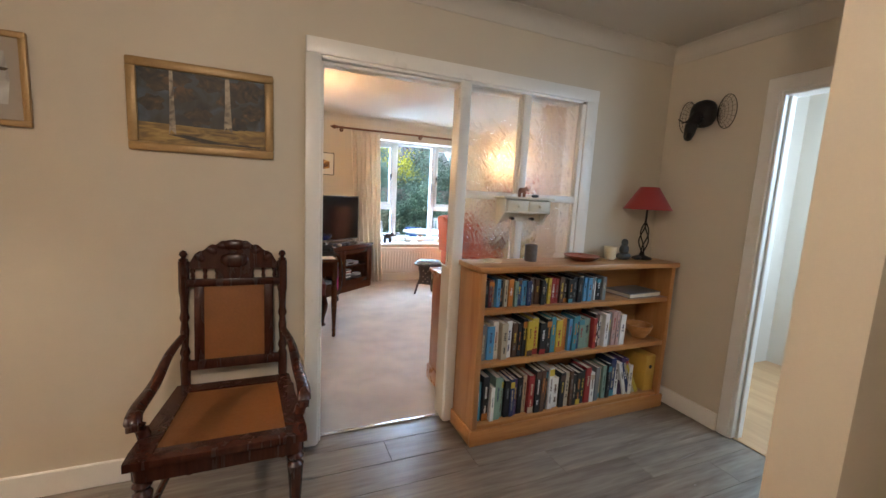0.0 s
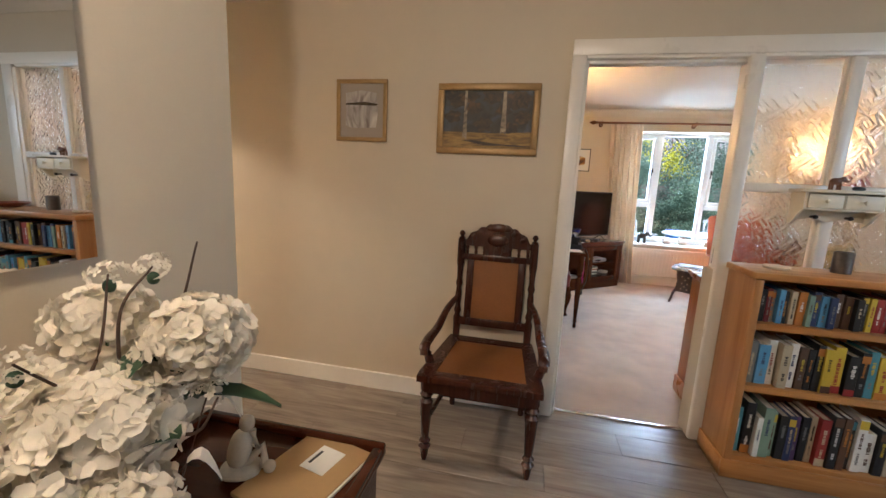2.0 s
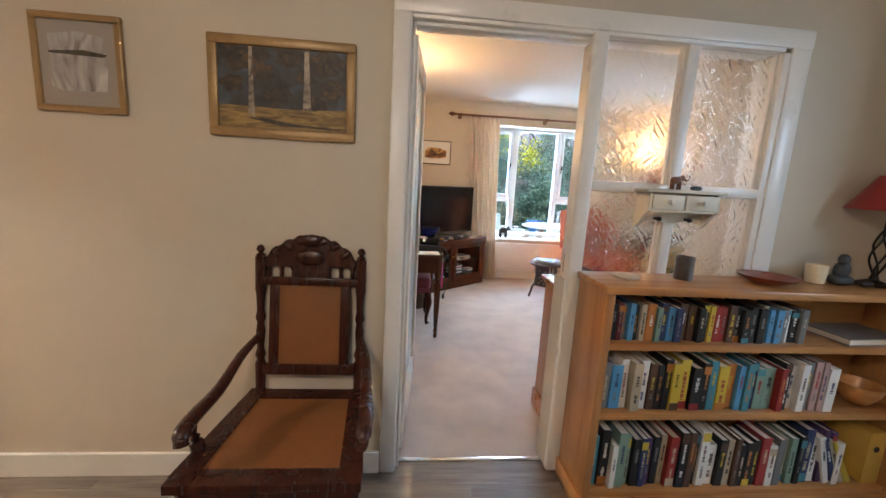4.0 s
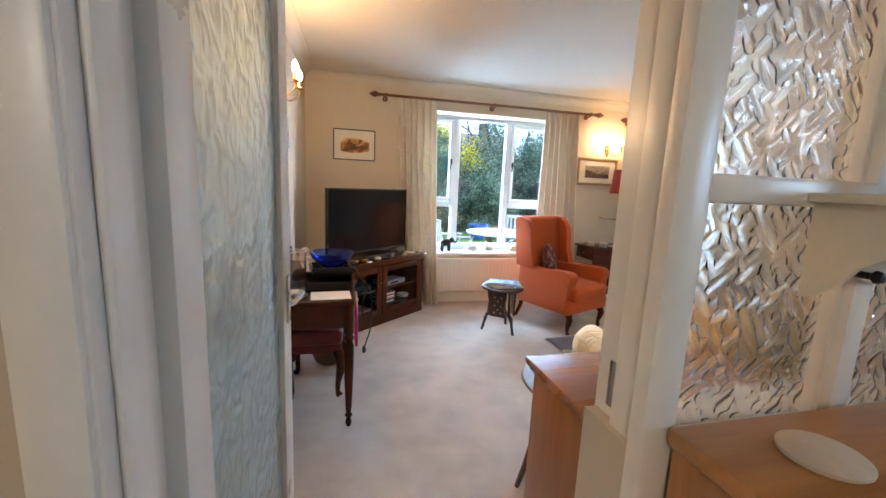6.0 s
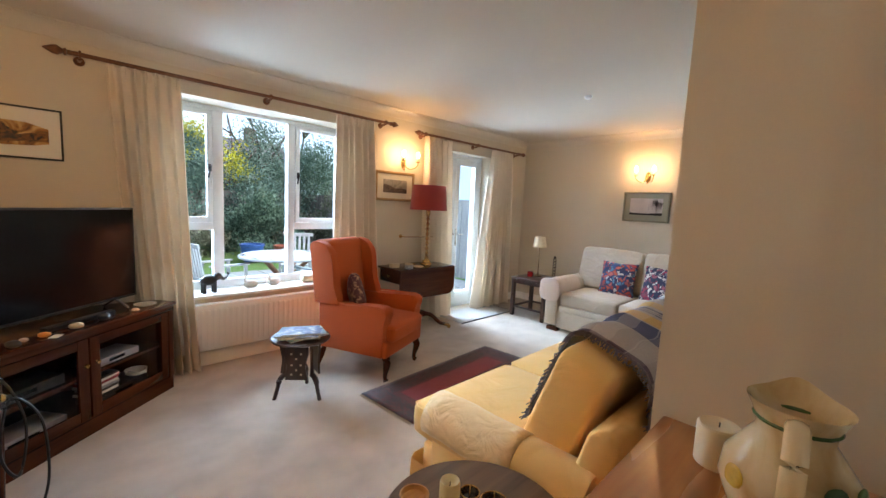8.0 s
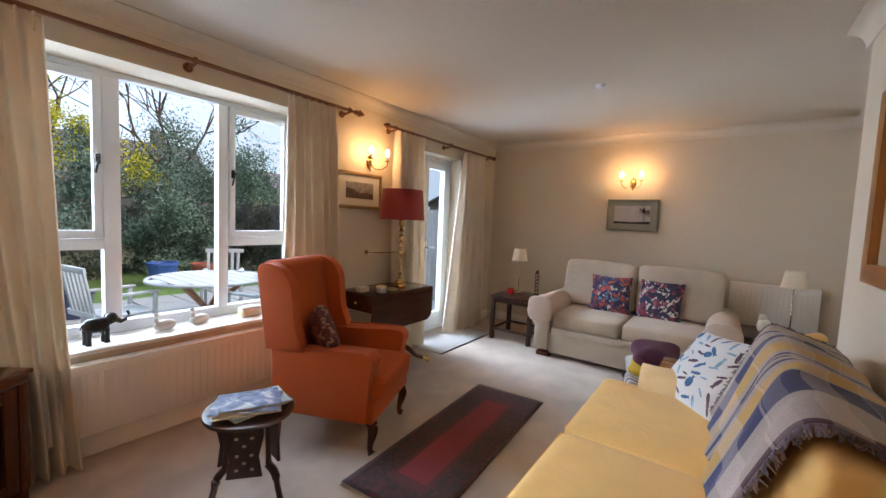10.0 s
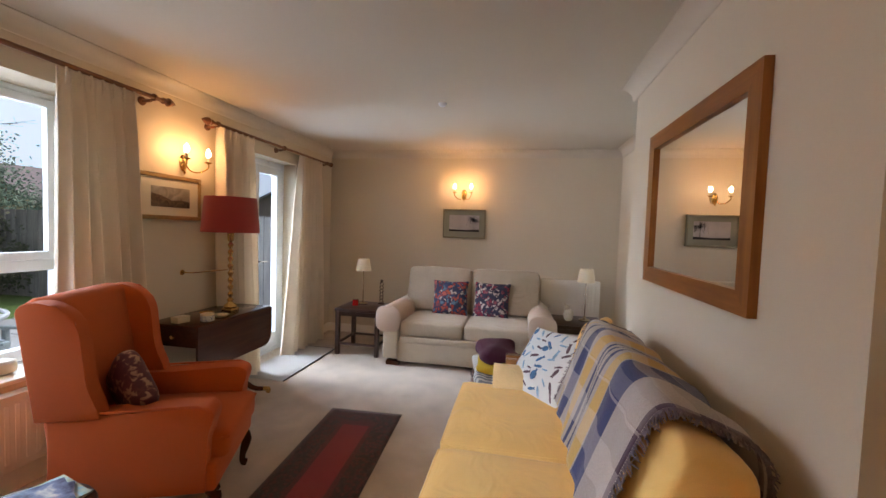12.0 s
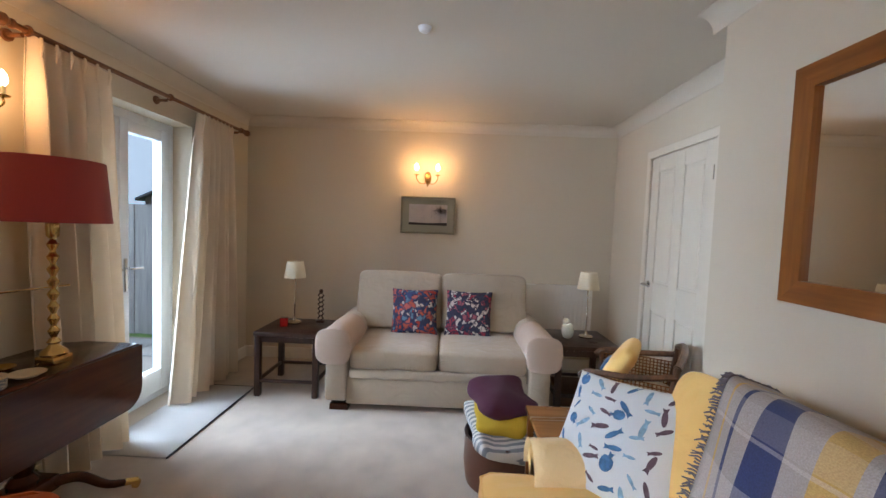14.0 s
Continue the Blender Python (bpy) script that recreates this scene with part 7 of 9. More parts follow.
fc = thing("fish_cushion", "white cushion printed with blue fish on the sofa", "cushion", pose(3.64, 3.36, 0.655, 62, 0, 0) @ pose(0, 0, 0, 0, 0, -14))
fx = Vector((-0.78, -0.62, 0.09)).normalized()
fz = fx.cross(Vector((0.32, -0.52, 0.78))).normalized()
fc.matrix_world = Matrix.Translation((3.82, 3.39, 0.615)) @ Matrix((fx, fz.cross(fx), fz)).transposed().to_4x4()
S = (0.47, 0.47, 0.16)
part("cover", pillow(*S), FISHCLOTH, fc)
rq = random.Random(5)
for k in range(42):
    gx, gy = (k % 6 - 2.5) * 0.074 + rq.uniform(-0.015, 0.015), (k // 6 - 3) * 0.062 + rq.uniform(-0.016, 0.016)
    ang, ln = rq.uniform(0, 6.28), rq.uniform(0.018, 0.034)
    fat = 0.32 if k % 9 else 0.8
    bm = bmesh.new()
    out = [(math.cos(a) * ln, math.sin(a) * ln * fat) for a in [q * 2 * math.pi / 14 for q in range(14)]]
    out[6:9] = [(-ln * 0.82, ln * 0.14), (-ln * 1.35, ln * 0.34), (-ln * 1.2, 0), (-ln * 1.35, -ln * 0.34), (-ln * 0.82, -ln * 0.14)]
    vsx = []
    for a, b in out:
        x, y = gx + a * math.cos(ang) - b * math.sin(ang), gy + a * math.sin(ang) + b * math.cos(ang)
        vsx.append(bm.verts.new(pillow_at(2 * x / S[0], 2 * y / S[1], *S, 0.0022)))
    cv = bm.verts.new(pillow_at(2 * gx / S[0], 2 * gy / S[1], *S, 0.0022))
    for q in range(len(vsx)):
        bm.faces.new((cv, vsx[q], vsx[(q + 1) % len(vsx)]))
    part("fish_print", bm, FB[0 if k % 3 == 0 else (1 if k % 3 == 1 else 2)], fc)

# cream sofa, faces -x
CAPC = mat("arm_cap_front_cotton", (0.52, 0.40, 0.32), 0.9, var=0.08, fine=260, bump=0.3)
cs = thing("cream_sofa", "cream chenille two-seat sofa with rolled arms", "sofa", pose(5.72, 4.10, 0, 0, 0, -90))
part("base", B(-0.68, 0.68, -0.47, 0.40, 0.045, 0.255, bevel=0.012, seg=3), CREAM, cs)
part("front_rail", B(-0.66, 0.66, -0.485, -0.40, 0.245, 0.315, bevel=0.018, seg=3), CREAM, cs)
for s in (-1, 1):
    part("arm", rolled_arm(bmesh.new(), s * 0.755, 0.16, 0.615, 0.128, -0.49, 0.42, s), CREAM, cs)
    cap = bmesh.new()
    rws = []
    for j in range(11):
        y = -0.512 + 0.52 * j / 10
        rr = 0.133
        rws.append([cap.verts.new((s * 0.775 + (rr + 0.003 * math.sin(j * 2.1 + k)) * math.cos(a), y, 0.487 + (rr + 0.003 * math.cos(j * 1.3 + k)) * math.sin(a))) for k, a in enumerate([-0.5 + (math.pi + 1.0) * i / 14 for i in range(15)])])
    for a, b in zip(rws, rws[1:]):
        for k in range(14):
            cap.faces.new((a[k], a[k + 1], b[k + 1], b[k]))
    capfront = P(0.268, 0.03, 0.268, 0.6, 0.9, 28, 10, Matrix.Translation((s * 0.775, -0.508, 0.487)))
    part("arm_cap_front", capfront, CAPC, cs)
    o = part("arm_cap", cap, mat("arm_cap_cotton", (0.54, 0.42, 0.34), 0.9, var=0.06, fine=260, bump=0.3), cs, "pale cotton arm cap")
    o.modifiers.new("thick", "SOLIDIFY").thickness = 0.004
    part("seat_cushion", P(0.67, 0.70, 0.165, 0.28, 0.14, 44, 16, Matrix.Translation((s * 0.335, -0.13, 0.385)), sag=-0.012, rnd=0.006, seed=s + 4), CREAM, cs)
    part("seat_piping", T([(s * 0.335 + 0.325 * a, -0.13 + 0.343 * b, 0.405) for a, b in ((-0.97, 0.9), (-1, -0.9), (-0.94, -1), (0.94, -1), (1, -0.9), (0.97, 0.9))], 0.005, 6), CREAM, cs)
    part("back_cushion", P(0.77, 0.23, 0.51, 0.17, 0.32, 48, 22, Matrix.Translation((s * 0.382, 0.27, 0.71)) @ Matrix.Rotation(radians(-14), 4, "X"), rnd=0.010, seed=s * 5 + 2), CREAM, cs)
    part("foot", B(min(s * 0.66, s * 0.80), max(s * 0.66, s * 0.80), -0.48, -0.40, 0, 0.046, bevel=0.004), MAHOG, cs)
    part("foot", B(min(s * 0.66, s * 0.80), max(s * 0.66, s * 0.80), 0.32, 0.40, 0, 0.046, bevel=0.004), MAHOG, cs)
bkb = bmesh.new()
xbar(bkb, -0.72, 0.72, [(0.30, 0.24), (0.46, 0.24), (0.52, 0.82), (0.50, 0.86), (0.45, 0.86), (0.40, 0.80)], 0.03)
part("back_frame", bkb, CREAM, cs)


def floral(name, ground, cols, scale):
    """Dense printed motifs: cells in several colours on a dark ground."""
    m, n, l, p = base_mat(name)
    tc, v, e, nz = n.new("ShaderNodeTexCoord"), n.new("ShaderNodeTexVoronoi"), n.new("ShaderNodeTexVoronoi"), n.new("ShaderNodeTexNoise")
    wm = n.new("ShaderNodeMixRGB")
    wm.inputs[0].default_value = 0.10
    nz.inputs["Scale"].default_value = scale * 0.6
    l.new(tc.outputs["Object"], nz.inputs["Vector"])
    l.new(tc.outputs["Object"], wm.inputs[1])
    l.new(nz.outputs["Color"], wm.inputs[2])
    v.inputs["Scale"].default_value = scale
    e.inputs["Scale"].default_value, e.feature = scale, "DISTANCE_TO_EDGE"
    l.new(wm.outputs[0], v.inputs["Vector"])
    l.new(wm.outputs[0], e.inputs["Vector"])
    sx = n.new("ShaderNodeSeparateXYZ")
    l.new(v.outputs["Color"], sx.inputs[0])
    r = n.new("ShaderNodeValToRGB")
    r.color_ramp.interpolation = "CONSTANT"
    r.color_ramp.elements[0].color = rgb(cols[0])
    r.color_ramp.elements[1].position, r.color_ramp.elements[1].color = 0.99, rgb(cols[-1])
    for k, c in enumerate(cols[1:], 1):
        r.color_ramp.elements.new(k / len(cols)).color = rgb(c)
    l.new(sx.outputs[0], r.inputs[0])
    st = n.new("ShaderNodeMath")
    st.operation, st.inputs[1].default_value = "GREATER_THAN", 0.10
    rd = n.new("ShaderNodeMath")
    rd.operation, rd.inputs[1].default_value = "MULTIPLY", 1.0
    l.new(e.outputs["Distance"], st.inputs[0])
    mx = n.new("ShaderNodeMixRGB")
    mx.inputs[1].default_value = rgb(ground)
    l.new(st.outputs[0], mx.inputs[0])
    l.new(r.outputs[0], mx.inputs[2])
    l.new(mx.outputs[0], p.inputs["Base Color"])
    p.inputs["Roughness"].default_value = 0.85
    return m


for y, mm, rz, lab in ((4.33, floral("bird_print", (0.03, 0.04, 0.10), [(0.40, 0.05, 0.04), (0.04, 0.07, 0.20), (0.50, 0.12, 0.10), (0.10, 0.22, 0.34), (0.46, 0.10, 0.06), (0.50, 0.46, 0.44), (0.03, 0.04, 0.10)], 27), 4, "red and blue bird-print cushion on the cream sofa"),
                       (3.86, floral("flower_print", (0.02, 0.02, 0.05), [(0.32, 0.03, 0.06), (0.03, 0.03, 0.07), (0.58, 0.50, 0.46), (0.34, 0.09, 0.12), (0.03, 0.04, 0.08), (0.55, 0.46, 0.42)], 30), -6, "dark floral-print cushion on the cream sofa")):
    c = thing("cushion", lab, "cushion", pose(5.80, y, 0.645, 0, 0, -90 + rz) @ pose(0, 0, 0, 72, 0, 0))
    part("cover", pillow(0.40, 0.40, 0.14), mm, c)
    part("piping", T([pillow_at(a, b, 0.40, 0.40, 0.14) for a, b in [(-1 + k / 6, -1) for k in range(12)] + [(1, -1 + k / 6) for k in range(12)] + [(1 - k / 6, 1) for k in range(12)] + [(-1, 1 - k / 6) for k in range(13)]], 0.004, 5), mm, c)

# ---- small tables, lamps ----
def ming_table(m, w, d, h, label):
    t = thing("side_table", label, "side table", m)
    part("top_frame", B(-w / 2, w / 2, -d / 2, d / 2, h - 0.035, h, bevel=0.006), DARK, t)
    part("top_panel", B(-w / 2 + 0.045, w / 2 - 0.045, -d / 2 + 0.045, d / 2 - 0.045, h - 0.004, h + 0.001, bevel=0.0008), DARK, t)
    for sx in (-1, 1):
        for sy in (-1, 1):
            part("leg", B(sx * (w / 2 - 0.03) - 0.023, sx * (w / 2 - 0.03) + 0.023, sy * (d / 2 - 0.03) - 0.023, sy * (d / 2 - 0.03) + 0.023, 0, h - 0.034, bevel=0.005), DARK, t)
        part("stretcher", B(sx * (w / 2 - 0.03) - 0.011, sx * (w / 2 - 0.03) + 0.011, -d / 2 + 0.052, d / 2 - 0.052, 0.11, 0.135, bevel=0.003), DARK, t)
        part("stretcher", B(-w / 2 + 0.052, w / 2 - 0.052, sx * (d / 2 - 0.03) - 0.011, sx * (d / 2 - 0.03) + 0.011, 0.11, 0.135, bevel=0.003), DARK, t)
        part("apron", B(sx * (w / 2 - 0.03) - 0.008, sx * (w / 2 - 0.03) + 0.008, -d / 2 + 0.052, d / 2 - 0.052, h - 0.085, h - 0.034), DARK, t)
        part("apron", B(-w / 2 + 0.052, w / 2 - 0.052, sx * (d / 2 - 0.03) - 0.008, sx * (d / 2 - 0.03) + 0.008, h - 0.085, h - 0.034), DARK, t)
    return t


ming_table(pose(5.645, 5.30, 0), 0.50, 0.52, 0.52, "dark wooden square side table beside the cream sofa")
ming_table(pose(5.63, 2.95, 0), 0.54, 0.50, 0.52, "dark wooden square side table by the radiator")
SHADE_CR = mat("cream_lampshade", (0.72, 0.62, 0.45), 0.8, var=0.05, fine=200, bump=0.2)
NICKEL = mat("polished_nickel", (0.55, 0.50, 0.42), 0.18, 1.0, var=0.05)


def stick_lamp(m, h, label):
    t = thing("table_lamp", label, "lamp", m, "stick lamps")
    part("base", L([(0.055, 0), (0.058, 0.008), (0.05, 0.016), (0.018, 0.026), (0.010, 0.05)], 24), NICKEL, t)
    part("stem", L([(0.006, 0.045), (0.006, h * 0.3), (0.010, h * 0.31), (0.006, h * 0.33), (0.006, h - 0.12)], 12), NICKEL, t)
    part("shade", L([(0.088, h - 0.14), (0.089, h - 0.138), (0.066, h), (0.064, h), (0.086, h - 0.138)], 36), SHADE_CR, t, "cream cloth shade")


stick_lamp(pose(5.72, 5.36, 0.5215), 0.535, "slim metal table lamp with cream shade")
stick_lamp(pose(5.66, 2.88, 0.5215), 0.545, "slim metal table lamp with cream shade")
rc = thing("tealight_holder", "small red glass tealight holder on the side table", "candle holder", pose(5.60, 5.40, 0.5212, 0, 0, 15))
part("cube", B(-0.032, 0.032, -0.032, 0.032, 0, 0.07, bevel=0.006), mat("red_glass_glaze", (0.30, 0.012, 0.012), 0.15), rc)
part("rim", B(-0.02, 0.02, -0.02, 0.02, 0.069, 0.072), BLACK, rc)
sp_ = bmesh.new()
box(sp_, -0.035, 0.035, -0.02, 0.02, 0, 0.02, bevel=0.004)
for k in range(6):
    for q in (-1, 1):
        tube(sp_, [(q * 0.006, 0, 0.02 + 0.04 * k), (q * 0.024, 0, 0.04 + 0.04 * k), (q * 0.006, 0, 0.06 + 0.04 * k)], 0.008, 6)
puff(sp_, 0.035, 0.025, 0.04, 0.9, 0.9, 12, 8, Matrix.Translation((0, 0, 0.275)))
tagged(part("carved_sculpture", sp_, DARK), "tall black pierced wooden carving on the side table", "sculpture").matrix_world = pose(5.77, 5.15, 0.5212, 0, 0, 90)
bi = bmesh.new()
puff(bi, 0.085, 0.10, 0.13, 0.85, 0.9, 20, 12, Matrix.Translation((0, 0, 0.062)))
puff(bi, 0.05, 0.055, 0.06, 0.9, 0.9, 14, 8, Matrix.Translation((0, 0.015, 0.135)))
tube(bi, [(0, 0.03, 0.155), (0, 0.045, 0.185)], [0.01, 0.002], 6)
tagged(part("china_bird", bi, PORC), "white glazed china bird on the side table", "ornament").location = (5.60, 3.05, 0.5212)
sm = thing("coaster", "small dark coaster on the side table", "coaster", pose(5.52, 2.87, 0.5212))
part("disc", L([(0.04, 0), (0.042, 0.006), (0.02, 0.008)], 18), DARK, sm)
for s in (-1,):
    bx = thing("storage_chest", "low dark wicker chest beneath the side table", "chest", pose(5.66, 2.95, 0))
    part("body", B(-0.19, 0.19, -0.17, 0.17, 0, 0.105, bevel=0.006), WICK, bx)

# ---- drop-leaf table ----
dl = thing("drop_leaf_table", "dark mahogany drop-leaf table with pedestal legs", "table", pose(3.985, 5.86, 0))
part("tabletop", B(-0.40, 0.40, -0.20, 0.20, 0.700, 0.722, bevel=0.007), MAHOG, dl)
for s in (-1, 1):
    lv = bmesh.new()
    o = [(-0.40, 0.715), (0.40, 0.715), (0.40, 0.50)] + [(0.40 - 0.10 * (1 - math.cos(a)), 0.50 - 0.10 * math.sin(a)) for a in [k * math.pi / 16 for k in range(1, 9)]] + [(-0.40 + 0.10 * (1 - math.sin(a)), 0.50 - 0.10 * math.cos(a)) for a in [k * math.pi / 16 for k in range(0, 8)]] + [(-0.40, 0.50)]
    prism(lv, o, s * 0.205 - 0.009, s * 0.205 + 0.009)
    if s < 0:
        part("drop_leaf", lv, MAHOG, dl)
    else:
        lv.free()
    part("apron", B(-0.36, 0.36, s * 0.175 - 0.008, s * 0.175 + 0.008, 0.58, 0.702), MAHOG, dl)
    en_ = part("drawer_front", B(min(s * 0.345, s * 0.372), max(s * 0.345, s * 0.372), -0.18, 0.18, 0.565, 0.702, bevel=0.003), MAHOG, dl)
    part("knob", L([(0.006, 0), (0.007, 0.012), (0.016, 0.018), (0.012, 0.028), (0, 0.030)], 14, (s * 0.370, 0, 0.635), Matrix.Rotation(radians(90 * s), 4, "Y")), BRASS, en_)
part("pedestal", L([(0.05, 0.18), (0.055, 0.22), (0.035, 0.25), (0.05, 0.32), (0.055, 0.36), (0.03, 0.40), (0.045, 0.44), (0.06, 0.47), (0.06, 0.585)], 20), MAHOGZ, dl)
part("pedestal_block", B(-0.10, 0.10, -0.07, 0.07, 0.13, 0.20, bevel=0.01), MAHOG, dl)
for sx in (-1, 1):
    for sy in (-1, 1):
        lg = part("leg", T(spline([(sx * 0.07, sy * 0.05, 0.17), (sx * 0.15, sy * 0.11, 0.15), (sx * 0.22, sy * 0.18, 0.07), (sx * 0.295, sy * 0.245, 0.04)], 6), [0.020 - 0.0004 * k for k in range(19)], 10, flat=1.3), MAHOG, dl)
        part("castor", L([(0.012, -0.012), (0.022, -0.008), (0.022, 0.008), (0.012, 0.012)], 16, (sx * 0.305, sy * 0.256, 0.0225), Matrix.Rotation(radians(90), 4, "X")), BRASS, lg)
        part("castor_cup", T([(sx * 0.27, sy * 0.225, 0.05), (sx * 0.31, sy * 0.258, 0.036)], 0.017, 10), BRASS, lg)
TT = 0.7222
bl = thing("table_lamp", "tall turned brass table lamp with red drum shade", "lamp", pose(4.06, 5.79, TT))
part("foot", B(-0.045, 0.045, -0.045, 0.045, 0, 0.035, bevel=0.006), BRASS, bl)
part("stem", L([(0.045, 0.035), (0.05, 0.045), (0.042, 0.06), (0.022, 0.075), (0.018, 0.085), (0.026, 0.095), (0.016, 0.11)] + [p for k in range(8) for p in ((0.010, 0.115 + 0.055 * k), (0.019, 0.135 + 0.055 * k), (0.022, 0.145 + 0.055 * k), (0.012, 0.160 + 0.055 * k), (0.010, 0.165 + 0.055 * k))] + [(0.022, 0.565), (0.025, 0.60), (0.022, 0.66), (0.012, 0.68)], 24), BRASS, bl)
part("shade", L([(0.205, 0.625), (0.207, 0.627), (0.183, 0.895), (0.180, 0.895), (0.203, 0.628)], 56), SHADE_RED, bl, "red satin drum shade")
part("shade_spider", T([(-0.18, 0, 0.80), (0, 0, 0.69), (0.18, 0, 0.80)], 0.003, 5), BRASS, bl)
rg = thing("curtain_holdback", "thin brass curtain holdback fixed to the wall", "curtain holdback", pose(0, 0, 0))
part("arm", T([(3.93, 6.104, 1.03), (3.94, 6.02, 1.03), (4.30, 5.95, 1.03)], 0.005, 6), BRASS, rg)
part("plate", L([(0.022, 0), (0.02, 0.006)], 16, (3.93, 6.105, 1.03), Matrix.Rotation(radians(90), 4, "X")), BRASS, rg)
CREAMW = mat("ivory_box", (0.58, 0.49, 0.32), 0.4, var=0.08)
bx1 = thing("trinket_box", "small ivory-coloured lidded box on the table", "box", pose(3.665, 5.86, TT, 0, 0, -10))
part("body", B(-0.045, 0.045, -0.035, 0.035, 0, 0.028, bevel=0.003), CREAMW, bx1)
part("lid", B(-0.047, 0.047, -0.037, 0.037, 0.0285, 0.042, bevel=0.004), CREAMW, bx1)
bx2 = thing("trinket_box", "small blue and white patterned china box", "box", pose(3.76, 5.73, TT))
part("body", L([(0.04, 0), (0.045, 0.005), (0.045, 0.04), (0.0, 0.042)], 24), floral("blue_china", (0.45, 0.47, 0.48), [(0.04, 0.07, 0.16), (0.4, 0.42, 0.43)], 70), bx2)
part("lid", L([(0.046, 0.042), (0.046, 0.05), (0.03, 0.056), (0, 0.057)], 24), CREAMW, bx2)
for x, y, r, lab, mm in ((3.90, 5.74, 0.06, "cream china plate on the drop-leaf table", CREAMW), (3.94, 5.90, 0.05, "brass dish on the drop-leaf table", BRASS)):
    d_ = thing("small_plate", lab, "plate", pose(x, y, TT))
    part("plate", L([(r * 0.6, 0), (r * 0.7, 0.004), (r, 0.014), (r * 0.97, 0.016), (r * 0.65, 0.007), (0, 0.006)], 28), mm, d_)
    part("foot_ring", L([(r * 0.45, 0), (r * 0.45, 0.003)], 18), mm, d_)

# ---- rug, mat ----
def rug_mat():
    m, n, l, p = base_mat("rug_pile")
    tc, sp = n.new("ShaderNodeTexCoord"), n.new("ShaderNodeSeparateXYZ")
    l.new(tc.outputs["Object"], sp.inputs[0])
    def inside(out, half):
        a, g = n.new("ShaderNodeMath"), n.new("ShaderNodeMath")
        a.operation, g.operation, g.inputs[1].default_value = "ABSOLUTE", "LESS_THAN", half
        l.new(out, a.inputs[0])
        l.new(a.outputs[0], g.inputs[0])
        return g.outputs[0]
    def both(a, b):
        k = n.new("ShaderNodeMath")
        k.operation = "MULTIPLY"
        l.new(a, k.inputs[0])
        l.new(b, k.inputs[1])
        return k.outputs[0]
    field = both(inside(sp.outputs[0], 0.60), inside(sp.outputs[1], 0.125))
    core = both(inside(sp.outputs[0], 0.54), inside(sp.outputs[1], 0.095))
    nz = n.new("ShaderNodeTexVoronoi")
    nz.inputs["Scale"].default_value = 34
    l.new(tc.outputs["Object"], nz.inputs["Vector"])
    bd = n.new("ShaderNodeValToRGB")
    bd.color_ramp.elements[0].position, bd.color_ramp.elements[0].color = 0.25, rgb((0.085, 0.012, 0.014))
    bd.color_ramp.elements[1].position, bd.color_ramp.elements[1].color = 0.6, rgb((0.025, 0.010, 0.012))
    l.new(nz.outputs["Distance"], bd.inputs[0])
    ab = n.new("ShaderNodeTexNoise")
    ab.inputs["Scale"].default_value = 5
    l.new(tc.outputs["Object"], ab.inputs["Vector"])
    rd = n.new("ShaderNodeValToRGB")
    rd.color_ramp.elements[0].color, rd.color_ramp.elements[1].color = rgb((0.17, 0.010, 0.018)), rgb((0.27, 0.016, 0.026))
    l.new(ab.outputs["Fac"], rd.inputs[0])
    m1, m2 = n.new("ShaderNodeMixRGB"), n.new("ShaderNodeMixRGB")
    m1.inputs[2].default_value = rgb((0.09, 0.010, 0.014))
    l.new(field, m1.inputs[0])
    l.new(bd.outputs[0], m1.inputs[1])
    l.new(core, m2.inputs[0])
    l.new(m1.outputs[0], m2.inputs[1])
    l.new(rd.outputs[0], m2.inputs[2])
    l.new(m2.outputs[0], p.inputs["Base Color"])
    f, bp = n.new("ShaderNodeTexNoise"), n.new("ShaderNodeBump")
    f.inputs["Scale"].default_value = 350
    l.new(tc.outputs["Object"], f.inputs["Vector"])
    l.new(f.outputs["Fac"], bp.inputs["Height"])
    bp.inputs["Strength"].default_value, bp.inputs["Distance"].default_value = 0.5, 0.004
    l.new(bp.outputs[0], p.inputs["Normal"])
    p.inputs["Roughness"].default_value, p.inputs["Sheen Weight"].default_value = 0.95, 0.2
    return m


ru = thing("rug", "narrow dark red wool rug with patterned border", "rug", pose(3.405, 4.635, 0, 0, 0, 3.2))
rg_ = bmesh.new()
bmesh.ops.create_grid(rg_, x_segments=40, y_segments=14, size=1.0)
for v in rg_.verts:
    v.co = Vector((v.co.x * 0.765, v.co.y * 0.275, 0.009 + 0.0025 * noise.noise(Vector((v.co.x * 4, v.co.y * 2, 0)))))
ob_ = part("woven_body", rg_, rug_mat(), ru)
ob_.modifiers.new("thick", "SOLIDIFY").thickness = 0.008
for s in (-1, 1):
    fb = bmesh.new()
    for k in range(110):
        y = -0.272 + 0.544 * k / 109
        tube(fb, [(s * 0.764, y, 0.005), (s * (0.785 + rf.uniform(0, 0.008)), y + rf.uniform(-0.006, 0.006), 0.003)], 0.0018, 4)
    part("fringe", fb, CREAM, ru)
mt = thing("door_mat", "pale grey carpet mat with dark edging by french doors", "mat", pose(5.07, 5.86, 0))
part("mat", B(-0.53, 0.50, -0.235, 0.235, 0.001, 0.010, bevel=0.003), mat("pale_mat", (0.46, 0.44, 0.41), 0.95, var=0.06, fine=300, bump=0.4), mt)
part("edging", T([(-0.53, -0.235, 0.006), (0.47, -0.235, 0.006), (0.50, -0.22, 0.006), (0.50, 0.235, 0.006)], 0.007, 6), BLACK, mt)

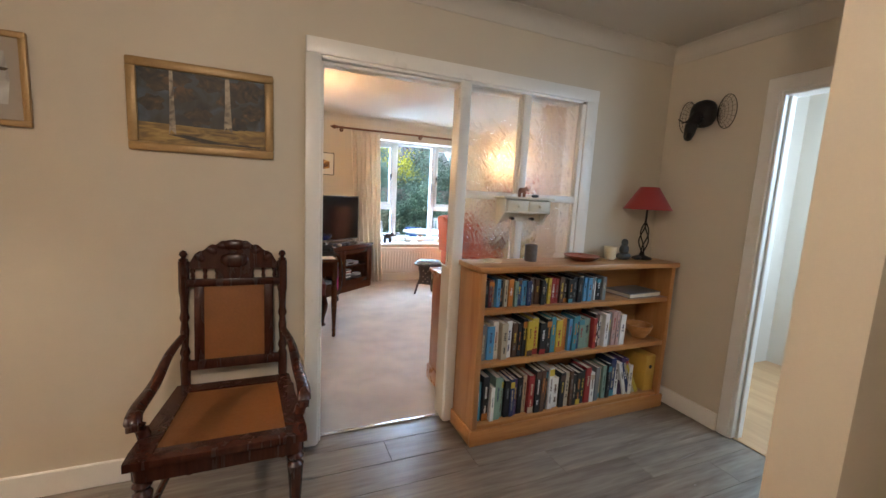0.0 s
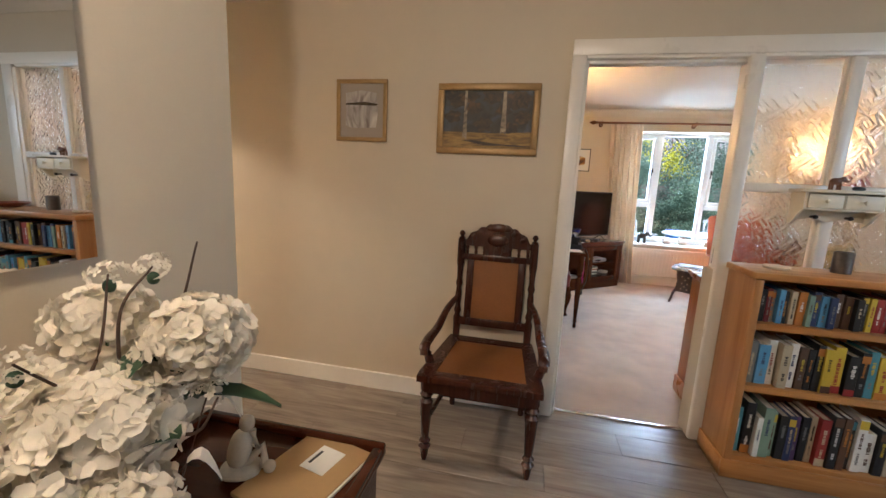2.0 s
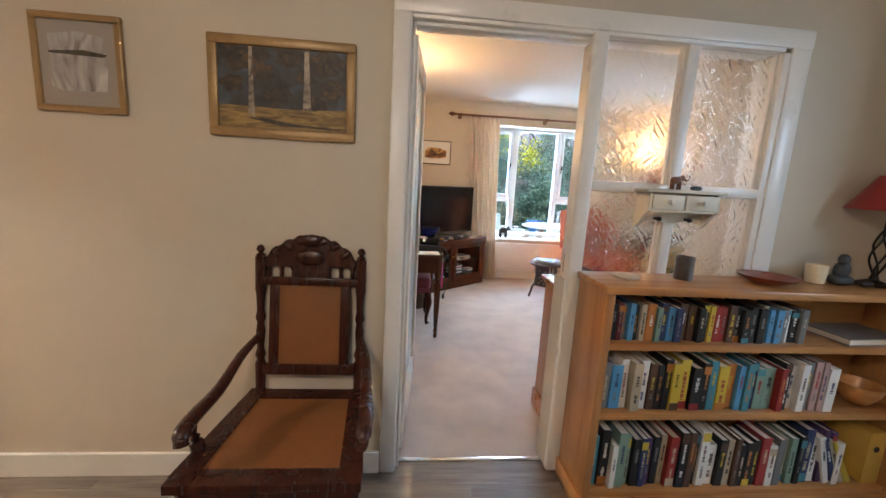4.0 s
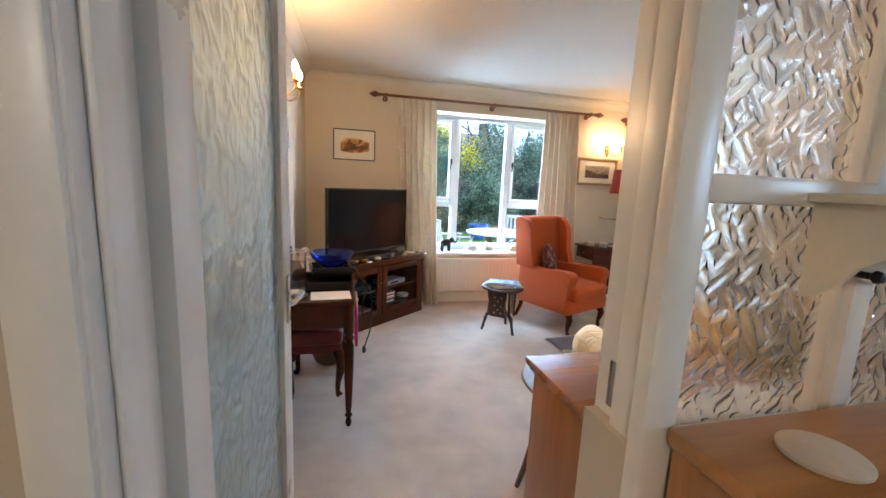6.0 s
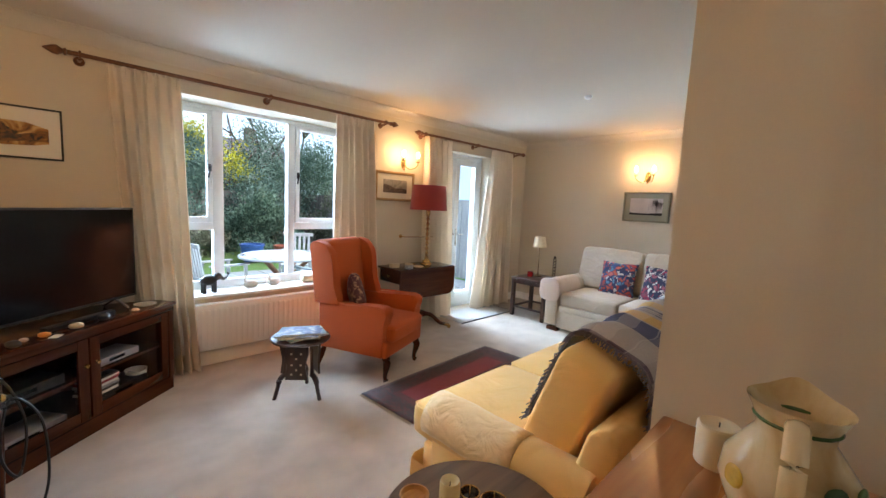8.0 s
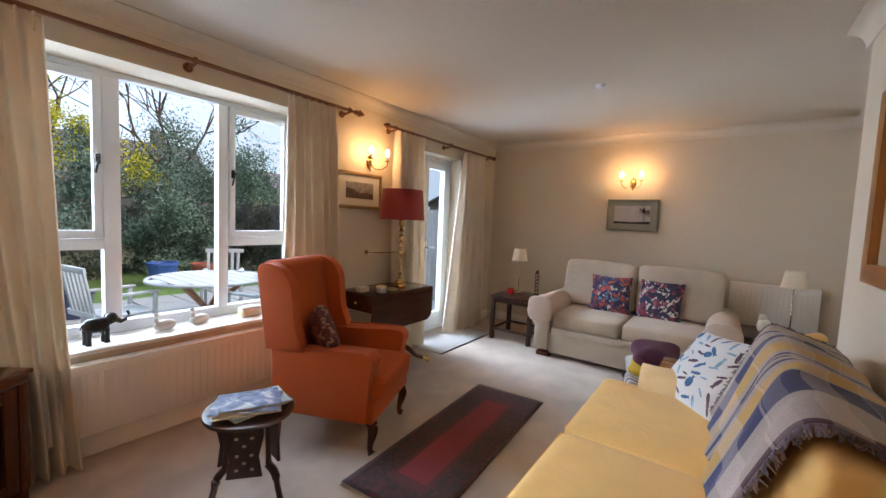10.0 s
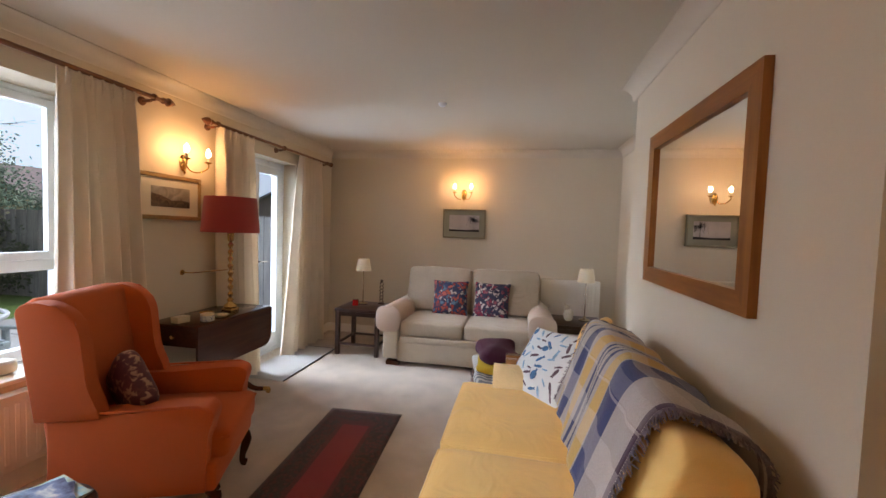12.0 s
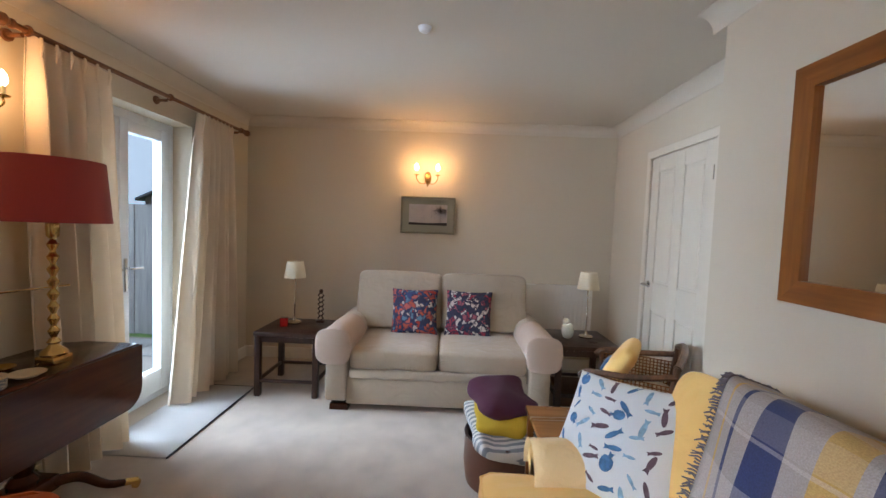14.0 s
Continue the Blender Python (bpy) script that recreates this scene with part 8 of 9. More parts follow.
# ---- big mirror ----
CHERRY = wood("cherry_wood", (0.15, 0.045, 0.008), (0.34, 0.12, 0.022), 0.35, 0, 8, spec=0.3)
CHERRYZ = wood("cherry_wood_upright", (0.15, 0.045, 0.008), (0.34, 0.12, 0.022), 0.35, 2, 8, spec=0.3)
mi = thing("framed_mirror", "large rectangular mirror in wide cherry-wood frame", "mirror", pose(3.233, BY, 1.178))
MW, MH, FW = 0.533, 0.797, 0.078
for s in (-1, 1):
    fr = bmesh.new()
    prism(fr, [(s * MW, 0), (s * MW, MH), (s * (MW - FW), MH - FW), (s * (MW - FW), FW)], 0.001, 0.030)
    part("frame_side", fr, CHERRYZ, mi)
for z0, z1 in ((0, FW), (MH, MH - FW)):
    fr = bmesh.new()
    prism(fr, [(-MW, z0), (MW, z0), (MW - FW, z1), (-MW + FW, z1)], 0.001, 0.0298)
    part("frame_rail", fr, CHERRY, mi)
part("mirror_glass", B(-MW + FW - 0.005, MW - FW + 0.005, 0.002, 0.014, FW - 0.005, MH - FW + 0.005), MIRROR, mi, smooth=False)

# ---- sconces ----
BULB = glow("bulb_glow", (1.0, 0.82, 0.54), 20.0)


def sconce(m, label, watts):
    s_ = thing("wall_sconce", label, "wall light", m, "twin sconces")
    part("backplate", L([(0.030, 0), (0.034, 0.006), (0.026, 0.014), (0.012, 0.022)], 20, (0, -0.001, 0), Matrix.Rotation(radians(90), 4, "X") @ Matrix.Diagonal((1, 1.9, 1, 1))), BRASS, s_)
    part("drop", L([(0.002, -0.085), (0.010, -0.07), (0.006, -0.058), (0.013, -0.045), (0.006, -0.03)], 12, (0, -0.018, 0)), BRASS, s_)
    for q in (-1, 1):
        part("arm", T(spline([(0, -0.02, 0.0), (q * 0.025, -0.05, -0.055), (q * 0.07, -0.09, -0.06), (q * 0.102, -0.135, -0.02), (q * 0.102, -0.135, 0.012)], 7), 0.0045, 8), BRASS, s_)
        part("drip_cup", L([(0.006, 0.008), (0.024, 0.014), (0.026, 0.020), (0.010, 0.018)], 18, (q * 0.102, -0.135, 0)), BRASS, s_)
        part("candle_tube", L([(0.011, 0.018), (0.011, 0.058)], 14, (q * 0.102, -0.135, 0)), WAX, s_)
        part("bulb", L([(0.008, 0.058), (0.014, 0.068), (0.019, 0.085), (0.014, 0.108), (0.003, 0.125)], 16, (q * 0.102, -0.135, 0)), BULB, s_, "lit candle bulb").visible_shadow = False
        w = m @ Vector((q * 0.102, -0.135, 0.088))
        bulb_lamp("sconce_bulb_light", w, watts, WARMBULB, 0.02)


WARMBULB = (1.0, 0.56, 0.21)
sconce(pose(3.93, WY, 1.86), "lit brass twin-arm candle wall sconce", 3.4)
sconce(pose(EX, 4.29, 1.875, 0, 0, -90), "lit brass twin-arm candle wall sconce", 4.0)
sconce(pose(LX, 4.24, 1.875, 0, 0, 90), "lit brass twin-arm candle wall sconce", 8.0)

# ---- lounge pictures ----
MNT = mat("cream_mount_card", (0.66, 0.60, 0.47), 0.8, var=0.03)
p3 = picture(pose(3.82, WY, 1.43), 0.545, 0.325, 0.030, GILT, MNT, "gilt-framed landscape print with wide cream mount")
daub(p3, "print", [(-0.165, 0.09), (0.165, 0.09), (0.165, 0.235), (-0.165, 0.235)], paint_mat("print_sky", [(0.35, (0.22, 0.19, 0.15)), (0.65, (0.40, 0.36, 0.30))], 8), -0.0128)
daub(p3, "print_land", [(-0.165, 0.09), (0.165, 0.09), (0.165, 0.135), (0.09, 0.145), (0.085, 0.165), (0.08, 0.145), (0.0, 0.14), (-0.08, 0.17), (-0.165, 0.185)], paint_mat("print_land_ink", [(0.35, (0.05, 0.03, 0.02)), (0.65, (0.16, 0.11, 0.07))], 14), -0.0134)
p4 = picture(pose(0.92, WY, 1.57), 0.43, 0.315, 0.011, BLACK, mat("white_mount_card", (0.74, 0.70, 0.62), 0.8, var=0.03), "thin black-framed amber watercolour with white mount")
AMB = paint_mat("amber_wash", [(0.36, (0.03, 0.012, 0.005)), (0.46, (0.34, 0.14, 0.02)), (0.56, (0.62, 0.38, 0.12)), (0.7, (0.72, 0.60, 0.40))], 9, 1.4)
daub(p4, "watercolour", [(-0.14, 0.09), (-0.05, 0.075), (0.09, 0.085), (0.15, 0.10), (0.15, 0.19), (0.05, 0.22), (-0.10, 0.225), (-0.14, 0.17)], AMB, -0.0128)
daub(p4, "ink_trees", [(-0.115, 0.09), (0.0, 0.10), (0.10, 0.12), (0.14, 0.14), (0.08, 0.16), (0.0, 0.14), (-0.02, 0.18), (-0.06, 0.19), (-0.10, 0.15)], paint_mat("ink_wash", [(0.4, (0.02, 0.01, 0.005)), (0.6, (0.20, 0.07, 0.01))], 20), -0.0134)
OLV = mat("olive_frame_paint", (0.20, 0.19, 0.13), 0.5, var=0.1)
p5 = picture(pose(EX, 4.275, 1.325, 0, 0, -90), 0.54, 0.365, 0.02, OLV, mat("olive_mount_card", (0.27, 0.27, 0.21), 0.8, var=0.04), "olive-framed etching of a bare tree", 0.045)
daub(p5, "print", [(-0.19, 0.085), (0.19, 0.085), (0.19, 0.29), (-0.19, 0.29)], paint_mat("pale_sky_wash", [(0.3, (0.42, 0.37, 0.37)), (0.7, (0.52, 0.46, 0.45))], 4), -0.0252)
INK = mat("dark_ink", (0.02, 0.018, 0.02), 0.8)
daub(p5, "print_ground", [(-0.19, 0.085), (0.19, 0.085), (0.19, 0.115), (0.0, 0.105), (-0.19, 0.11)], INK, -0.0256)
tr = bmesh.new()
tube(tr, [(0.125, -0.0256, 0.10), (0.12, -0.0256, 0.18), (0.125, -0.0256, 0.25)], [0.013, 0.009, 0.004], 6, 0.1)
for k in range(46):
    a = rf.uniform(0.2, 2.9)
    r = rf.uniform(0.03, 0.085)
    x, z = 0.118 + math.cos(a) * r, min(0.286, 0.215 + math.sin(a) * r * 0.9)
    tube(tr, [(0.122, -0.0256, 0.20 + 0.001 * k), (x, -0.0256, z), (x - 0.01, -0.0256, z - rf.uniform(0.03, 0.08))], 0.0032, 4, 0.2)
part("print_tree", tr, INK, p5)

# smoke alarm, socket
sa = thing("smoke_alarm", "small round white smoke alarm on the ceiling", "smoke alarm", pose(4.46, 4.22, CZ))
part("base", L([(0.034, -0.006), (0.036, 0.0)], 28), UPVC, sa)
part("cover", L([(0.008, -0.024), (0.021, -0.023), (0.029, -0.016), (0.032, -0.006)], 28), UPVC, sa)

# window sill ornaments
EL = mat("dark_bronze", (0.03, 0.027, 0.025), 0.35, 0.5, var=0.2)
tagged(part("elephant_ornament", elephant(bmesh.new(), 0.20, Matrix()), EL), "dark elephant ornament on the window sill", "ornament").matrix_world = pose(1.98, 6.20, 0.5852, 0, 0, 8)
PALE = mat("pale_stone", (0.55, 0.52, 0.46), 0.6, var=0.12, scale=20)
for x, y, s in ((2.33, 6.24, 1.0), (2.54, 6.25, 1.0)):
    d_ = bmesh.new()
    puff(d_, 0.13 * s, 0.06 * s, 0.065 * s, 0.8, 0.8, 16, 8, Matrix.Translation((0, 0, 0.033)))
    tube(d_, [(-0.04, 0, 0.05), (-0.055, 0, 0.085), (-0.045, 0, 0.105)], [0.016, 0.012, 0.010], 8)
    puff(d_, 0.03, 0.022, 0.022, 0.9, 0.9, 10, 6, Matrix.Translation((-0.05, 0, 0.108)))
    tagged(part("bird_ornament", d_, PALE), "pale carved bird ornament on the window sill", "ornament").matrix_world = pose(x, y, 0.5852, 0, 0, 10)
sbx = thing("soap_box", "cream oval box on the window sill", "box", pose(2.88, 6.22, 0.5852))
part("body", P(0.17, 0.09, 0.07, 0.5, 0.5, 24, 10, Matrix.Translation((0, 0, 0.035))), CREAMW, sbx)
part("lid_line", P(0.165, 0.086, 0.03, 0.5, 0.5, 24, 8, Matrix.Translation((0, 0, 0.062))), PALE, sbx)

# ---- basket with blankets, low table, wicker chair ----
bk2 = thing("leather_basket", "round brown leather basket holding folded blankets", "basket", pose(4.50, 3.72, 0))
part("body", L([(0.17, 0), (0.19, 0.01), (0.205, 0.12), (0.20, 0.27), (0.19, 0.275), (0.185, 0.26), (0.19, 0.12), (0.0, 0.03)], 36), mat("brown_leather", (0.10, 0.035, 0.018), 0.4, var=0.2, scale=10), bk2)
part("rim_band", T([(0.198 * math.cos(a), 0.198 * math.sin(a), 0.272) for a in [k * 2 * math.pi / 40 for k in range(41)]], 0.008, 8), DARK, bk2)
PLUM = mat("plum_fleece", (0.06, 0.006, 0.025), 0.95, var=0.15, fine=260, bump=0.5, sheen=0.04)
MUST = mat("mustard_knit", (0.50, 0.33, 0.02), 0.95, var=0.12, fine=200, bump=0.6)


def stripe_knit():
    m, n, l, p = base_mat("striped_knit")
    tc, w = n.new("ShaderNodeTexCoord"), n.new("ShaderNodeTexWave")
    w.inputs["Scale"].default_value, w.inputs["Distortion"].default_value = 11, 1.2
    l.new(tc.outputs["Object"], w.inputs["Vector"])
    r = n.new("ShaderNodeValToRGB")
    r.color_ramp.elements[0].position, r.color_ramp.elements[0].color = 0.45, rgb((0.22, 0.24, 0.26))
    r.color_ramp.elements[1].position, r.color_ramp.elements[1].color = 0.55, rgb((0.60, 0.58, 0.54))
    l.new(w.outputs["Color"], r.inputs[0])
    l.new(r.outputs[0], p.inputs["Base Color"])
    p.inputs["Roughness"].default_value = 0.95
    return m


for nm, lab, mm, z, sx, sy, sz, dx, rot in (("blanket", "grey and white striped knitted blanket in the basket", stripe_knit(), 0.30, 0.42, 0.36, 0.10, -0.02, (0, -14, 6)), ("blanket", "mustard yellow knitted blanket in the basket", MUST, 0.375, 0.36, 0.32, 0.085, 0.0, (0, -10, -5)), ("blanket", "plum fleece blanket crumpled on the basket", PLUM, 0.445, 0.36, 0.34, 0.12, 0.05, (0, -6, 10))):
    b_ = thing(nm, lab, "blanket", pose(4.52 + dx, 3.72, z, *rot), "blankets in the basket")
    part("folded_cloth", P(sx, sy, sz, 0.6, 0.4, 44, 16, rnd=0.045, seed=z * 30), mm, b_)
lt = thing("lamp_table", "small polished wooden table beside the yellow sofa", "side table", pose(4.14, 3.42, 0))
part("tabletop", B(-0.15, 0.15, -0.22, 0.22, 0.50, 0.525, bevel=0.006), wood("polished_teak", (0.18, 0.07, 0.02), (0.34, 0.15, 0.05), 0.25, 1, 9), lt)
for sx in (-1, 1):
    for sy in (-1, 1):
        part("leg", B(sx * 0.125 - 0.015, sx * 0.125 + 0.015, sy * 0.195 - 0.015, sy * 0.195 + 0.015, 0, 0.501, bevel=0.003), CHERRYZ, lt)
part("shelf", B(-0.125, 0.125, -0.195, 0.195, 0.18, 0.195), CHERRY, lt)
wc = thing("cane_chair", "low dark wooden chair with woven cane back", "chair", pose(4.92, 2.86, 0, 0, 0, 150))
BRW = wood("brown_bentwood", (0.06, 0.025, 0.012), (0.16, 0.07, 0.03), 0.35, 2, 14)
part("seat", P(0.50, 0.50, 0.10, 0.4, 0.2, 32, 10, Matrix.Translation((0, 0, 0.36))), CREAM, wc)
part("seat_frame", B(-0.26, 0.26, -0.26, 0.26, 0.26, 0.315, bevel=0.01), BRW, wc)
for sx in (-1, 1):
    part("leg", T([(sx * 0.23, -0.23, 0.28), (sx * 0.24, -0.25, 0)], [0.022, 0.016], 8), BRW, wc)
    part("leg", T([(sx * 0.23, 0.23, 0.28), (sx * 0.24, 0.27, 0)], [0.022, 0.016], 8), BRW, wc)
    part("back_post", T([(sx * 0.25, 0.24, 0.30), (sx * 0.26, 0.28, 0.66)], 0.02, 8), BRW, wc)
    part("arm", T(spline([(sx * 0.26, 0.28, 0.60), (sx * 0.29, 0.05, 0.56), (sx * 0.28, -0.18, 0.54), (sx * 0.27, -0.24, 0.50)], 6), 0.02, 8), BRW, wc)
    part("arm_post", T([(sx * 0.25, -0.20, 0.30), (sx * 0.275, -0.20, 0.53)], 0.016, 8), BRW, wc)
    cw = bmesh.new()
    cane_weave(cw, 0.44, 0.22, Matrix.Translation((sx * 0.27, 0.03, 0.43)) @ Matrix.Rotation(radians(90), 4, "Z") @ Matrix.Rotation(radians(90), 4, "X"), 0.022, 0.004)
    part("side_weave", cw, CANE, wc)
part("top_rail", T(spline([(-0.27, 0.28, 0.65), (-0.12, 0.31, 0.69), (0.12, 0.31, 0.69), (0.27, 0.28, 0.65)], 6), 0.022, 8), BRW, wc)
cw = bmesh.new()
cane_weave(cw, 0.48, 0.30, Matrix.Translation((0, 0.275, 0.50)) @ Matrix.Rotation(radians(85), 4, "X"), 0.022, 0.004)
part("back_weave", cw, CANE, wc)
c_ = thing("cushion", "cream cushion on the cane chair", "cushion", pose(4.88, 2.93, 0.55, 0, 0, 150) @ pose(0, 0, 0, 60, 0, 0))
part("cover", P(0.38, 0.36, 0.13, 0.75, 0.25, 32, 14), YELLOW, c_)
part("blue_patch", P(0.14, 0.11, 0.05, 0.8, 0.3, 20, 10, Matrix.Translation((-0.06, -0.06, 0.058))), mat("blue_velvet", (0.04, 0.13, 0.28), 0.7, sheen=0.3), c_)
bt = thing("spray_bottle", "white plastic bottle with dark cap by the wall", "bottle", pose(4.36, 2.60, 0))
part("bottle", L([(0.04, 0), (0.045, 0.02), (0.045, 0.55), (0.03, 0.68), (0.018, 0.74)], 20), UPVC, bt)
part("cap", L([(0.03, 0.74), (0.03, 0.79), (0.0, 0.795)], 16), BLACK, bt)

# ---- garden ----
GRASS = mat("lawn_grass", (0.07, 0.14, 0.025), 0.9, var=0.35, scale=6, fine=120, bump=0.8, depth=0.02)
PAVE = mat("patio_slab", (0.20, 0.21, 0.21), 0.85, var=0.15, scale=3, fine=60, bump=0.3)
setting("ground", B(-60, 70, WY + 0.29, 140, -0.45, -0.20), GRASS, "green garden lawn beyond the patio", "lawn")
FENCEW = wood("weathered_fence", (0.15, 0.15, 0.15), (0.26, 0.255, 0.25), 0.9, 2, 8, rnd=1.0)
WHITEP = mat("weathered_white_paint", (0.30, 0.32, 0.33), 0.6, var=0.12, scale=9)
GT = -0.165
gtb = thing("garden_table", "round white-painted wooden garden table", "garden table", pose(3.53, 8.35, GT))
for k in range(9):
    x0 = -0.60 + 1.2 * k / 9
    x1 = x0 + 1.2 / 9 - 0.008
    w = math.sqrt(max(0.02, 0.36 - max(abs(x0), abs(x1)) ** 2 * 0.98))
    part("slat", B(x0, x1, -w, w, 0.70, 0.725, bevel=0.004), WHITEP, gtb)
part("rim", T([(0.605 * math.cos(a), 0.605 * math.sin(a), 0.712) for a in [k * 2 * math.pi / 48 for k in range(49)]], 0.018, 8), WHITEP, gtb)
for k in range(4):
    a = k * math.pi / 2 + 0.6
    part("leg", T([(0.42 * math.cos(a), 0.42 * math.sin(a), 0.70), (-0.36 * math.cos(a), -0.36 * math.sin(a), 0.0)], 0.03, 8), wood("teak_leg", (0.2, 0.09, 0.04), (0.3, 0.15, 0.07), 0.6, 2), gtb)


def garden_chair(m, mm, label):
    g = thing("garden_chair", label, "garden chair", m, "garden chairs")
    for k in range(6):
        part("seat_slat", B(-0.24 + 0.08 * k, -0.17 + 0.08 * k, -0.23, 0.23, 0.41, 0.43, bevel=0.003), mm, g)
        part("back_slat", B(-0.22 + 0.08 * k - 0.02, -0.22 + 0.08 * k + 0.02, 0, 0.018, 0.48, 0.90, bevel=0.003, turn=Matrix.Translation((0, 0.23, 0)) @ Matrix.Rotation(radians(-10), 4, "X")), mm, g)
    for z in (0.46, 0.92):
        part("back_rail", B(-0.26, 0.26, 0, 0.025, z - 0.03, z + 0.03, bevel=0.004, turn=Matrix.Translation((0, 0.228, 0)) @ Matrix.Rotation(radians(-10), 4, "X")), mm, g)
    for sx in (-1, 1):
        for y in (-0.21, 0.21):
            part("leg", B(sx * 0.24 - 0.02, sx * 0.24 + 0.02, y - 0.02, y + 0.02, 0, 0.62 if y < 0 else 0.66, bevel=0.003), mm, g)
        part("armrest", B(sx * 0.24 - 0.03, sx * 0.24 + 0.03, -0.26, 0.26, 0.62, 0.645, bevel=0.005), mm, g)


garden_chair(pose(2.72, 8.5, GT, 0, 0, 100), WHITEP, "white-painted slatted garden chair on the patio")
garden_chair(pose(4.15, 9.3, GT, 0, 0, -30), WHITEP, "white-painted slatted garden chair on the patio")
garden_chair(pose(3.75, 7.6, GT, 0, 0, 195), mat("grey_teak", (0.17, 0.20, 0.21), 0.8, var=0.2), "weathered grey slatted garden chair on the patio")


def clay_pot(x, y, r, h, col, label):
    p_ = thing("plant_pot", label, "plant pot", pose(x, y, GT))
    part("pot", L([(r * 0.7, 0), (r * 0.95, h * 0.5), (r, h * 0.85), (r * 1.08, h * 0.88), (r * 1.08, h), (r * 0.95, h), (r * 0.9, h * 0.8), (0, h * 0.78)], 24), mat("glazed_pot", col, 0.3, var=0.2), p_)
    part("soil", L([(r * 0.9, h * 0.79), (0, h * 0.82)], 18), mat("soil", (0.03, 0.02, 0.015), 0.95), p_)


clay_pot(2.75, 10.4, 0.20, 0.36, (0.03, 0.04, 0.08), "dark blue glazed plant pot on the patio")
clay_pot(4.55, 12.6, 0.26, 0.42, (0.03, 0.09, 0.30), "bright blue glazed plant pot on the lawn edge")
clay_pot(2.6, 13.6, 0.28, 0.45, (0.30, 0.09, 0.05), "terracotta plant pot by the border")
clay_pot(5.3, 12.6, 0.22, 0.36, (0.26, 0.08, 0.05), "terracotta plant pot by the border")

LEAFS = [mat("leaf_dark_green", (0.10, 0.17, 0.13), 0.95, spec=0.1, var=0.4, scale=2), mat("leaf_blue_green", (0.13, 0.22, 0.19), 0.95, spec=0.1, var=0.4, scale=2), mat("leaf_yellow_green", (0.42, 0.46, 0.05), 0.95, spec=0.1, var=0.35, scale=2), mat("leaf_rusty", (0.12, 0.14, 0.10), 0.95, spec=0.1, var=0.4, scale=2)]
TRUNK = mat("tree_bark", (0.07, 0.055, 0.045), 0.9, var=0.3, scale=8, bump=0.6, depth=0.01)
rl = random.Random(21)


def leaf_cloud(c, rx, ry, rz, n, size):
    """Leaves in uneven clumps inside an ellipsoid."""
    vs_, fs_ = [], []
    clumps = [(Vector((rl.gauss(0, 0.45), rl.gauss(0, 0.45), rl.gauss(0, 0.45))), rl.uniform(0.14, 0.34)) for _ in range(26)]
    for _ in range(n):
        cc, cr = rl.choice(clumps)
        q = cc + Vector((rl.gauss(0, 1), rl.gauss(0, 1), rl.gauss(0, 1))) * cr * 0.6
        p_ = Vector((c[0] + q.x * rx, c[1] + q.y * ry, c[2] + q.z * rz))
        if p_.z < -0.15:
            p_.z = rl.uniform(-0.15, 0.3)
        a = Vector((rl.gauss(0, 1), rl.gauss(0, 1), rl.gauss(0, 1))).normalized() * size * rl.uniform(0.6, 1.3)
        b = a.cross(Vector((rl.gauss(0, 1), rl.gauss(0, 1), rl.gauss(0, 1)))).normalized() * size * 0.5
        k = len(vs_)
        vs_ += [p_ - a, p_ + b, p_ + a, p_ - b]
        fs_.append((k, k + 1, k + 2, k + 3))
    return vs_, fs_


def foliage(name, parent, mm, *cl):
    vs_, fs_ = [], []
    for c in cl:
        v, f = leaf_cloud(*c)
        o = len(vs_)
        vs_ += v
        fs_ += [tuple(i + o for i in t) for t in f]
    me = bpy.data.meshes.new(name)
    me.from_pydata(vs_, [], fs_)
    me.materials.append(mm)
    ob = new(name, me)
    ob.parent = parent
    return ob


def branchy(bm, a, d, ln, r, depth):
    b = a + d * ln
    tube(bm, [a, a.lerp(b, 0.5) + Vector((rl.gauss(0, 0.04), rl.gauss(0, 0.04), 0)) * ln, b], [r, r * 0.85, r * 0.65], 6)
    if depth:
        for _ in range(3 if depth > 2 else 2):
            nd = (d + Vector((rl.gauss(0, 0.5), rl.gauss(0, 0.5), rl.gauss(0.1, 0.3)))).normalized()
            branchy(bm, b, nd, ln * rl.uniform(0.6, 0.85), r * 0.6, depth - 1)


def tree(x, y, h, mm, clouds, label, bare=4):
    t = thing("tree", label, "tree", pose(x, y, -0.22))
    bm = bmesh.new()
    branchy(bm, Vector((0, 0, 0)), Vector((0, 0, 1)), h * 0.30, h * 0.011, bare)
    part("trunk", bm, TRUNK, t)
    if clouds:
        foliage("crown", t, mm, *clouds)


